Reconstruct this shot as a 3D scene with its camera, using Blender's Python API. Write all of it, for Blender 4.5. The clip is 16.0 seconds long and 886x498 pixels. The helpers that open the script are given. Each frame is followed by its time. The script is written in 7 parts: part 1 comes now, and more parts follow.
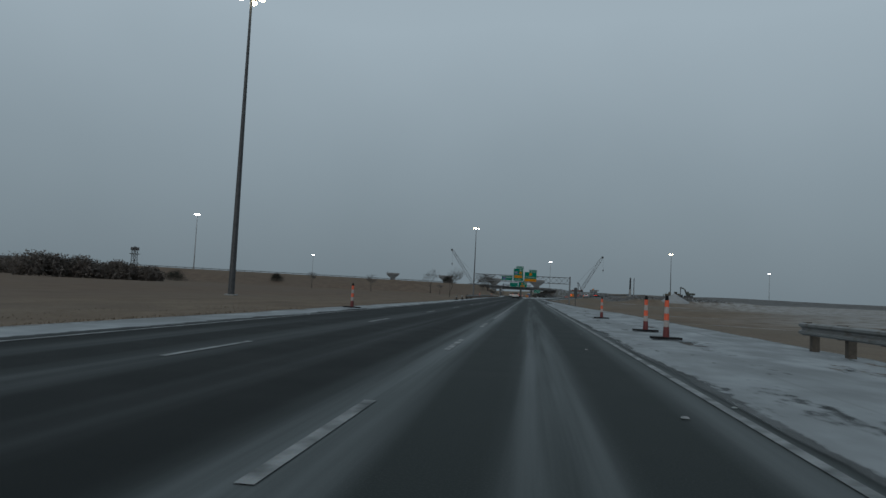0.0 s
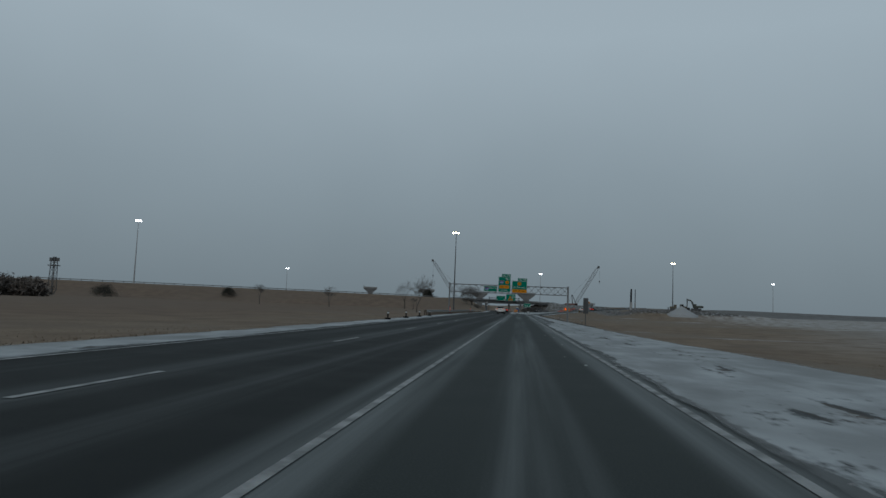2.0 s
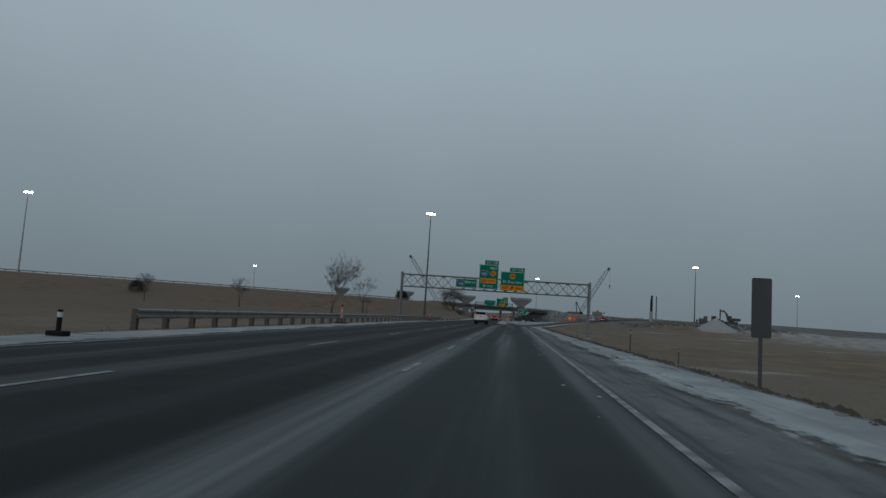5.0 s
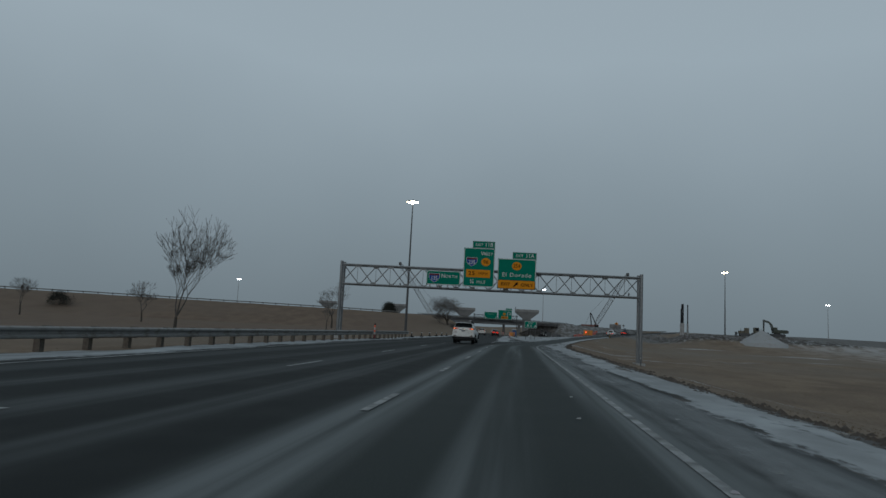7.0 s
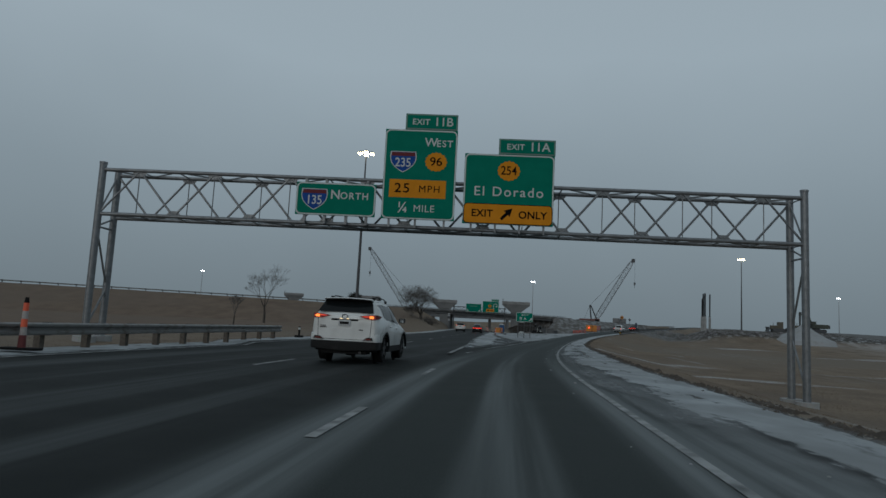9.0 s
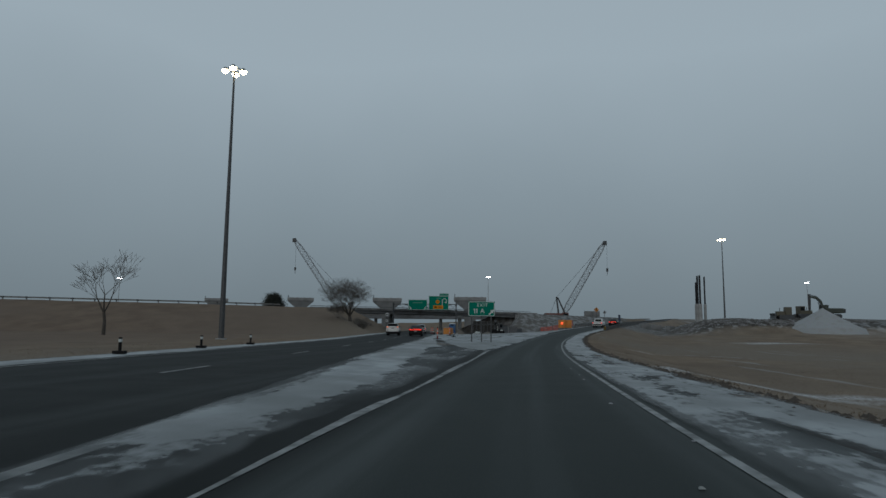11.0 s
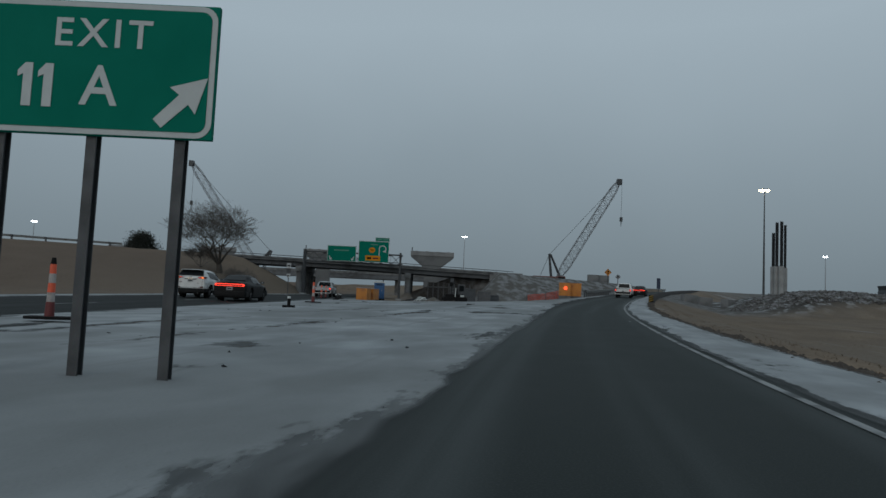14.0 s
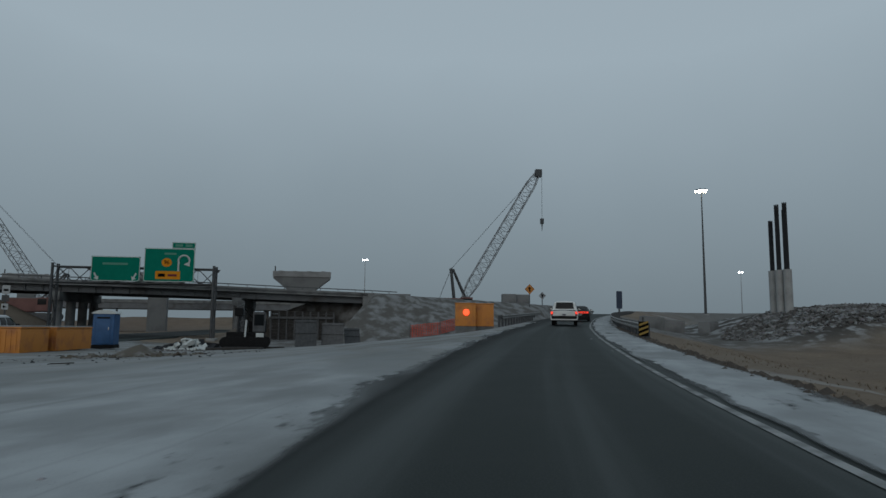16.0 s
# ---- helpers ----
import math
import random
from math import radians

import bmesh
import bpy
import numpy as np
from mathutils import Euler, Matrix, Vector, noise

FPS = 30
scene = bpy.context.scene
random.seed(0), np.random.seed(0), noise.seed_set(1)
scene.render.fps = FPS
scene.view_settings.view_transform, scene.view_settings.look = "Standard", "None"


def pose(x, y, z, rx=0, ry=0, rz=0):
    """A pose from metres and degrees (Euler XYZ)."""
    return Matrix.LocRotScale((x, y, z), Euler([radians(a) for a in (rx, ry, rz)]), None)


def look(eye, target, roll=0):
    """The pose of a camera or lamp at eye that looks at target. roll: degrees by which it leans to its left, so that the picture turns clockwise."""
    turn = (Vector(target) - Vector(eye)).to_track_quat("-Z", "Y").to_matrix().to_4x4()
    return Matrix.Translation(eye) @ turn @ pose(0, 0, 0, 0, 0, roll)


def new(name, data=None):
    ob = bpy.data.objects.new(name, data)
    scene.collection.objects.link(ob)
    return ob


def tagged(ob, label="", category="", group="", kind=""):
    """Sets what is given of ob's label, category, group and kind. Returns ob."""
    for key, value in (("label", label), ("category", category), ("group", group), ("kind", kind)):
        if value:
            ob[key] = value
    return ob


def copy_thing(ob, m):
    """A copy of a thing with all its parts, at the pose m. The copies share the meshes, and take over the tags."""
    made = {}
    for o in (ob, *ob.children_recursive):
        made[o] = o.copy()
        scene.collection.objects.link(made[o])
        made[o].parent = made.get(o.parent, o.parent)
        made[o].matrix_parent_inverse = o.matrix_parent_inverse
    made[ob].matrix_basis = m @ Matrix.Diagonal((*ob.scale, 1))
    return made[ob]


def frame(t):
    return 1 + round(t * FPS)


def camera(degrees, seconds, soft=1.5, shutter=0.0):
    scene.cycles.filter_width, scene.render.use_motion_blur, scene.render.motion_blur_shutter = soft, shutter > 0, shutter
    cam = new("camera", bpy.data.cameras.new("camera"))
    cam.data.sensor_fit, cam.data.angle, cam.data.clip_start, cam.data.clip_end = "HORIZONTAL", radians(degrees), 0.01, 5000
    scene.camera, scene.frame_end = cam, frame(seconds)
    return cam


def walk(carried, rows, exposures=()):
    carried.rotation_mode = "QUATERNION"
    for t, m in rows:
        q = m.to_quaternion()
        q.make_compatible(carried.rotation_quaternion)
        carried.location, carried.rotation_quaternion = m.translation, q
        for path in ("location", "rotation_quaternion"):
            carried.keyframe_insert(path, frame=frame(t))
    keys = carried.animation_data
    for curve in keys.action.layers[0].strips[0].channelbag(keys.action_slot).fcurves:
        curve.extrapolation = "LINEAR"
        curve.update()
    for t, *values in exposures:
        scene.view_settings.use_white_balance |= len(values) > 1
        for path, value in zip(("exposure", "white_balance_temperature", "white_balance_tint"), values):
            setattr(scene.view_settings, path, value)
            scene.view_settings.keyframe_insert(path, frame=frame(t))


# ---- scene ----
cam = camera(68.24, 16.0)
PATH = [
    (0, (-0.239, -0.000, 1.117), (-2.899, 19.781, 2.402), 2.788),
    (0.5, (-0.087, 9.588, 1.121), (-2.670, 29.366, 2.593), 3.055),
    (1, (0.083, 19.247, 1.125), (-2.413, 39.022, 2.770), 3.062),
    (1.5, (0.000, 29.077, 1.122), (-2.431, 48.851, 2.877), 2.650),
    (2, (-0.136, 39.054, 1.126), (-2.471, 58.839, 2.888), 2.249),
    (2.5, (-0.292, 49.119, 1.137), (-2.404, 68.923, 2.961), 2.108),
    (3, (-0.359, 59.250, 1.139), (-2.285, 79.071, 2.983), 1.894),
    (3.2, (-0.362, 63.310, 1.135), (-2.223, 83.137, 2.988), 1.876),
    (5.3, (0.312, 106.579, 1.116), (-1.916, 126.349, 3.165), 3.734),
    (5.5, (0.333, 110.583, 1.115), (-1.940, 130.336, 3.271), 2.856),
    (6, (0.339, 120.397, 1.116), (-2.054, 140.122, 3.389), 2.677),
    (6.5, (0.270, 129.874, 1.120), (-2.071, 149.589, 3.531), 2.697),
    (7, (0.219, 139.166, 1.126), (-2.109, 158.882, 3.545), 3.006),
    (7.5, (0.166, 148.531, 1.127), (-2.059, 168.235, 3.738), 3.094),
    (8, (0.128, 157.990, 1.130), (-2.007, 177.678, 3.928), 2.574),
    (8.5, (0.084, 167.434, 1.121), (-2.019, 187.147, 3.761), 2.650),
    (9, (0.043, 176.790, 1.118), (-1.898, 196.561, 3.429), 2.914),
    (9.5, (0.056, 186.084, 1.141), (-1.745, 205.879, 3.358), 2.481),
    (9.7, (0.103, 189.779, 1.138), (-1.631, 209.583, 3.325), 2.235),
    (11.8, (2.009, 227.786, 0.904), (2.088, 247.613, 3.531), 0.016),
    (12, (2.303, 231.406, 0.876), (2.466, 251.228, 3.533), 0.051),
    (12.5, (3.125, 240.437, 0.801), (3.825, 260.325, 2.800), 0.349),
    (13, (4.091, 249.439, 0.730), (4.646, 269.362, 2.395), 0.587),
    (13.5, (5.230, 258.346, 0.732), (5.521, 278.287, 2.246), 1.539),
    (14, (6.504, 267.108, 0.785), (6.539, 287.057, 2.211), 2.590),
    (14.5, (8.052, 275.750, 0.898), (8.091, 295.699, 2.323), 2.936),
    (15, (9.858, 284.363, 1.050), (10.385, 304.274, 2.859), 1.975),
    (15.5, (11.868, 292.907, 1.221), (13.546, 312.711, 3.455), 1.431),
    (16, (13.929, 301.364, 1.399), (16.575, 321.048, 3.752), 0.586),
]
walk(cam, [(t, look(eye, target, roll)) for t, eye, target, roll in PATH],
     ((0.0, 0.03), (3.0, 0.0), (5.3, -0.06), (8.9, -0.07), (9.6, 0.03), (11.8, -0.06), (13.2, -0.05), (14.0, 0.04), (15.2, 0.04), (16.0, 0.0)))

import collections


# ---- world and light: a dull winter dusk under an even cloud layer ----
world = bpy.data.worlds.new("overcast_dusk")
scene.world = world
world.use_nodes = True
wn, wl = world.node_tree.nodes, world.node_tree.links
wn.clear()
w_out, w_bg = wn.new("ShaderNodeOutputWorld"), wn.new("ShaderNodeBackground")
w_sky = wn.new("ShaderNodeTexSky")
w_sky.sky_type, w_sky.sun_disc = "NISHITA", False
w_sky.sun_elevation, w_sky.sun_rotation, w_sky.dust_density = radians(12), radians(200), 4.0
w_tc, w_sep, w_ramp = wn.new("ShaderNodeTexCoord"), wn.new("ShaderNodeSeparateXYZ"), wn.new("ShaderNodeValToRGB")
w_ns, w_dim, w_mix, w_add = wn.new("ShaderNodeTexNoise"), wn.new("ShaderNodeMix"), wn.new("ShaderNodeMix"), wn.new("ShaderNodeMath")
for k, (p, c) in enumerate(((0.0, (0.147, 0.188, 0.214)), (0.07, (0.165, 0.210, 0.240)), (0.25, (0.239, 0.300, 0.343)), (0.45, (0.334, 0.412, 0.468)), (1.0, (0.334, 0.40, 0.453)))):
    el = w_ramp.color_ramp.elements[k] if k < 2 else w_ramp.color_ramp.elements.new(p)
    el.position, el.color = p, (*c, 1)
w_ns.inputs["Scale"].default_value, w_ns.inputs["Detail"].default_value = 2.2, 4
w_add.operation, w_add.inputs[1].default_value = "MULTIPLY_ADD", 0.13
w_dim.data_type, w_dim.blend_type = "RGBA", "MULTIPLY"
w_dim.inputs[0].default_value, w_dim.inputs[7].default_value = 1.0, (0.05, 0.05, 0.05, 1)
w_mix.data_type, w_mix.inputs[0].default_value = "RGBA", 0.97
wl.new(w_tc.outputs["Generated"], w_sep.inputs[0])
wl.new(w_tc.outputs["Generated"], w_ns.inputs["Vector"])
wl.new(w_ns.outputs["Fac"], w_add.inputs[0])
wl.new(w_sep.outputs["Z"], w_add.inputs[2])
wl.new(w_add.outputs[0], w_ramp.inputs[0])
wl.new(w_sky.outputs[0], w_dim.inputs[6])
wl.new(w_dim.outputs[2], w_mix.inputs[6])
wl.new(w_ramp.outputs[0], w_mix.inputs[7])
wl.new(w_mix.outputs[2], w_bg.inputs[0])
wl.new(w_bg.outputs[0], w_out.inputs[0])
sun = new("sun", bpy.data.lights.new("sun", "SUN"))
sun.data.energy, sun.data.angle, sun.data.color = 0.5, radians(40), (1.0, 0.97, 0.93)
sun.matrix_world = look((0, 0, 50), (9, 24, 43))


# ---- materials ----
def material(name):
    m = bpy.data.materials.new(name)
    m.use_nodes = True
    return m, m.node_tree.nodes, m.node_tree.links, m.node_tree.nodes["Principled BSDF"]


def paint(name, color, rough=0.5, metal=0.0, vary=0.15, scale=6.0, bump=0.1, dirt=None, dirt_amount=0.5, fine=60.0, coat=0.0, spec=0.4):
    """Colour with grain at two scales, an optional dirt colour in patches, and fine relief."""
    m, n, l, b = material(name)
    tc, ns, nf, mx, bp = n.new("ShaderNodeTexCoord"), n.new("ShaderNodeTexNoise"), n.new("ShaderNodeTexNoise"), n.new("ShaderNodeMix"), n.new("ShaderNodeBump")
    info, ramp = n.new("ShaderNodeObjectInfo"), n.new("ShaderNodeValToRGB")
    ns.inputs["Scale"].default_value, ns.inputs["Detail"].default_value = scale, 6
    nf.inputs["Scale"].default_value, nf.inputs["Detail"].default_value = fine, 3
    other = dirt or tuple(c * (1 - vary) for c in color)
    mx.data_type = "RGBA"
    mx.inputs[6].default_value, mx.inputs[7].default_value = (*color, 1), (*other, 1)
    ramp.color_ramp.elements[0].position, ramp.color_ramp.elements[1].position = (0.35, 0.7) if not dirt else (0.62 - 0.3 * dirt_amount, 0.85 - 0.25 * dirt_amount)
    l.new(tc.outputs["Object"], ns.inputs["Vector"])
    l.new(tc.outputs["Object"], nf.inputs["Vector"])
    l.new(ns.outputs["Fac"], ramp.inputs[0])
    l.new(ramp.outputs[0], mx.inputs[0])
    gr = n.new("ShaderNodeMix")
    gr.data_type, gr.blend_type = "RGBA", "MULTIPLY"
    gr.inputs[0].default_value = vary
    l.new(mx.outputs[2], gr.inputs[6])
    l.new(nf.outputs["Color"], gr.inputs[7])
    l.new(gr.outputs[2], b.inputs["Base Color"])
    mr = n.new("ShaderNodeMapRange")
    mr.inputs["To Min"].default_value, mr.inputs["To Max"].default_value = max(rough - 0.1, 0.02), min(rough + 0.12, 1)
    l.new(ns.outputs["Fac"], mr.inputs["Value"])
    l.new(mr.outputs[0], b.inputs["Roughness"])
    b.inputs["Metallic"].default_value = metal
    b.inputs["Coat Weight"].default_value = coat
    b.inputs["Specular IOR Level"].default_value = spec
    bp.inputs["Strength"].default_value, bp.inputs["Distance"].default_value = bump, 0.01
    l.new(nf.outputs["Fac"], bp.inputs["Height"])
    l.new(bp.outputs[0], b.inputs["Normal"])
    return m


def glow(name, color, strength):
    m, n, l, b = material(name)
    b.inputs["Base Color"].default_value = (*color, 1)
    b.inputs["Emission Color"].default_value = (*color, 1)
    b.inputs["Emission Strength"].default_value = strength
    return m


def maths(n, l, op, a, b=None, clamp=False):
    q = n.new("ShaderNodeMath")
    q.operation, q.use_clamp = op, clamp
    for k, v in enumerate((a, b)):
        if v is None:
            continue
        if isinstance(v, (int, float)):
            q.inputs[k].default_value = v
        else:
            l.new(v, q.inputs[k])
    return q.outputs[0]


def noise_node(n, l, vec, scale, detail=4, sx=1.0, sy=1.0):
    mp, ns = n.new("ShaderNodeMapping"), n.new("ShaderNodeTexNoise")
    mp.inputs["Scale"].default_value = (sx, sy, 1)
    ns.inputs["Scale"].default_value, ns.inputs["Detail"].default_value = scale, detail
    l.new(vec, mp.inputs["Vector"])
    l.new(mp.outputs[0], ns.inputs["Vector"])
    return ns.outputs["Fac"]


def smooth(n, l, v, lo, hi):
    r = n.new("ShaderNodeMapRange")
    r.interpolation_type = "SMOOTHSTEP"
    r.inputs["From Min"].default_value, r.inputs["From Max"].default_value = lo, hi
    l.new(v, r.inputs["Value"])
    return r.outputs[0]


def blend(n, l, fac, a, b):
    q = n.new("ShaderNodeMix")
    q.data_type = "RGBA"
    l.new(fac, q.inputs[0])
    for k, v in ((6, a), (7, b)):
        if isinstance(v, tuple):
            q.inputs[k].default_value = (*v, 1)
        else:
            l.new(v, q.inputs[k])
    return q.outputs[2]


def asphalt_material():
    """Damp asphalt: dark wheel tracks, pale salt and blown snow dust between them; u runs across the lanes in metres, v along."""
    m, n, l, b = material("damp_salted_asphalt")
    uv = n.new("ShaderNodeUVMap")
    uv.uv_map = "lane"
    sep = n.new("ShaderNodeSeparateXYZ")
    l.new(uv.outputs[0], sep.inputs[0])
    u = sep.outputs["X"]
    wob = noise_node(n, l, uv.outputs[0], 1.0, 2, 0.25, 0.03)
    uw = maths(n, l, "ADD", u, maths(n, l, "MULTIPLY", maths(n, l, "SUBTRACT", wob, 0.5), 0.5))
    # two dry tracks in each 3.66 m lane
    c = maths(n, l, "COSINE", maths(n, l, "MULTIPLY", uw, 2 * math.pi / 1.83))
    band = smooth(n, l, c, -0.35, 0.9)
    streak = noise_node(n, l, uv.outputs[0], 1.0, 5, 3.0, 0.05)
    patch = noise_node(n, l, uv.outputs[0], 1.0, 4, 0.3, 0.02)
    dust = maths(n, l, "MULTIPLY", maths(n, l, "MULTIPLY", band, smooth(n, l, streak, 0.25, 0.75)), smooth(n, l, patch, 0.3, 0.65))
    wide = smooth(n, l, maths(n, l, "COSINE", maths(n, l, "MULTIPLY", uw, 2 * math.pi / 3.66)), 0.35, 1.0)
    dust = maths(n, l, "MAXIMUM", dust, maths(n, l, "MULTIPLY", maths(n, l, "MULTIPLY", wide, smooth(n, l, streak, 0.15, 0.7)), smooth(n, l, patch, 0.2, 0.55)))
    side = smooth(n, l, u, -0.05, 0.5)
    dust = maths(n, l, "MAXIMUM", maths(n, l, "MULTIPLY", dust, 0.85), maths(n, l, "MULTIPLY", side, smooth(n, l, streak, 0.2, 0.7)))
    # through lanes darker than the exit lane: wet from spray, and the SUV's shade painted in
    exit_lane = smooth(n, l, uw, -4.5, -3.5)
    dust = maths(n, l, "MULTIPLY", dust, maths(n, l, "ADD", 0.4, maths(n, l, "MULTIPLY", exit_lane, 0.6)))
    # the little-used ramp is evenly damp
    dust = maths(n, l, "MULTIPLY", dust, maths(n, l, "SUBTRACT", 1.0, maths(n, l, "MULTIPLY", smooth(n, l, sep.outputs["Y"], 175, 225), 0.72)))
    fine = noise_node(n, l, uv.outputs[0], 55.0, 4)
    mid = noise_node(n, l, uv.outputs[0], 0.9, 5)
    dark = blend(n, l, mid, (0.0175, 0.0228, 0.0222), (0.0335, 0.0415, 0.0402))
    dark = blend(n, l, maths(n, l, "MULTIPLY", smooth(n, l, fine, 0.45, 0.75), 0.6), dark, (0.05, 0.056, 0.056))
    dark = blend(n, l, exit_lane, blend(n, l, mid, (0.007, 0.009, 0.009), (0.014, 0.0175, 0.0175)), dark)
    col = blend(n, l, maths(n, l, "MULTIPLY", dust, 0.88), dark, (0.215, 0.235, 0.24))
    l.new(col, b.inputs["Base Color"])
    l.new(maths(n, l, "ADD", maths(n, l, "MULTIPLY", dust, 0.3), maths(n, l, "ADD", 0.62, maths(n, l, "MULTIPLY", mid, 0.2))), b.inputs["Roughness"])
    b.inputs["Specular IOR Level"].default_value = 0.09
    bp = n.new("ShaderNodeBump")
    bp.inputs["Strength"].default_value, bp.inputs["Distance"].default_value = 0.35, 0.006
    l.new(fine, bp.inputs["Height"])
    l.new(bp.outputs[0], b.inputs["Normal"])
    return m


def snow_material(name, cover, muddy=False, grime=0.3):
    """Wind-packed dirty snow drawn out along the road; it frays into grey dust and lets the asphalt show. cover: 0 bare to 1 full.
    The layer "edge" holds the closeness to the sheet's rim (x) and the wear by tyres and wind (y)."""
    m, n, l, b = material(name)
    uv, ed, sp = n.new("ShaderNodeUVMap"), n.new("ShaderNodeUVMap"), n.new("ShaderNodeSeparateXYZ")
    uv.uv_map, ed.uv_map = "lane", "edge"
    l.new(ed.outputs[0], sp.inputs[0])
    streak = noise_node(n, l, uv.outputs[0], 1.0, 8, 1.1, 0.20)
    blotch = noise_node(n, l, uv.outputs[0], 1.0, 8, 0.55, 0.26)
    crumb = noise_node(n, l, uv.outputs[0], 1.0, 6, 6.0, 2.4)
    track = noise_node(n, l, uv.outputs[0], 1.0, 5, 3.2, 0.06)
    grain = noise_node(n, l, uv.outputs[0], 26.0, 4)
    lump = noise_node(n, l, uv.outputs[0], 0.9, 8, 1.0, 0.6)
    mixed = maths(n, l, "ADD", maths(n, l, "MULTIPLY", streak, 0.40), maths(n, l, "ADD", maths(n, l, "MULTIPLY", blotch, 0.36), maths(n, l, "MULTIPLY", crumb, 0.24)))
    depth = maths(n, l, "ADD", maths(n, l, "MULTIPLY", maths(n, l, "SUBTRACT", mixed, 0.5), 4.2), maths(n, l, "ADD", sp.outputs["X"], cover - 1.0))
    depth = maths(n, l, "SUBTRACT", depth, sp.outputs["Y"])
    packed = smooth(n, l, depth, 0.22, 0.66)
    dust = maths(n, l, "MULTIPLY", smooth(n, l, depth, -0.75, 0.35), maths(n, l, "ADD", 0.26, maths(n, l, "MULTIPLY", smooth(n, l, streak, 0.36, 0.62), 0.40)))
    along = n.new("ShaderNodeSeparateXYZ")
    l.new(uv.outputs[0], along.inputs[0])
    clean = blend(n, l, smooth(n, l, lump, 0.32, 0.7), (0.235, 0.252, 0.259), (0.365, 0.392, 0.405))
    clean = blend(n, l, maths(n, l, "MULTIPLY", smooth(n, l, blotch, 0.48, 0.66), 0.65), clean, (0.185, 0.196, 0.199))
    broad = noise_node(n, l, uv.outputs[0], 1.0, 5, 0.22, 0.10)
    clean = blend(n, l, maths(n, l, "MULTIPLY", smooth(n, l, broad, 0.42, 0.60), grime), clean, (0.165, 0.176, 0.176))
    clean = blend(n, l, maths(n, l, "MULTIPLY", smooth(n, l, track, 0.56, 0.74), 0.7), clean, (0.20, 0.211, 0.214))
    clean = blend(n, l, smooth(n, l, grain, 0.66, 0.8), clean, (0.17, 0.165, 0.155))
    if muddy:
        # brown mud trodden into the snow round the building works
        works = maths(n, l, "MULTIPLY", smooth(n, l, along.outputs["Y"], 306, 330), smooth(n, l, lump, 0.40, 0.60))
        clean = blend(n, l, maths(n, l, "MULTIPLY", works, 0.75), clean, (0.135, 0.128, 0.114))
    l.new(blend(n, l, packed, (0.20, 0.215, 0.22), clean), b.inputs["Base Color"])
    l.new(maths(n, l, "MULTIPLY", maths(n, l, "MAXIMUM", packed, dust), smooth(n, l, sp.outputs["X"], 0.0, 0.2)), b.inputs["Alpha"])
    b.inputs["Roughness"].default_value = 0.85
    b.inputs["Specular IOR Level"].default_value = 0.15
    bp = n.new("ShaderNodeBump")
    bp.inputs["Strength"].default_value, bp.inputs["Distance"].default_value = 0.6, 0.04
    l.new(maths(n, l, "ADD", maths(n, l, "MULTIPLY", lump, 0.5), maths(n, l, "ADD", maths(n, l, "MULTIPLY", packed, 0.5), maths(n, l, "MULTIPLY", grain, 0.25))), bp.inputs["Height"])
    l.new(bp.outputs[0], b.inputs["Normal"])
    return m


def sep_x(n, l, v):
    s = n.new("ShaderNodeSeparateXYZ")
    l.new(v, s.inputs[0])
    return s.outputs["X"]


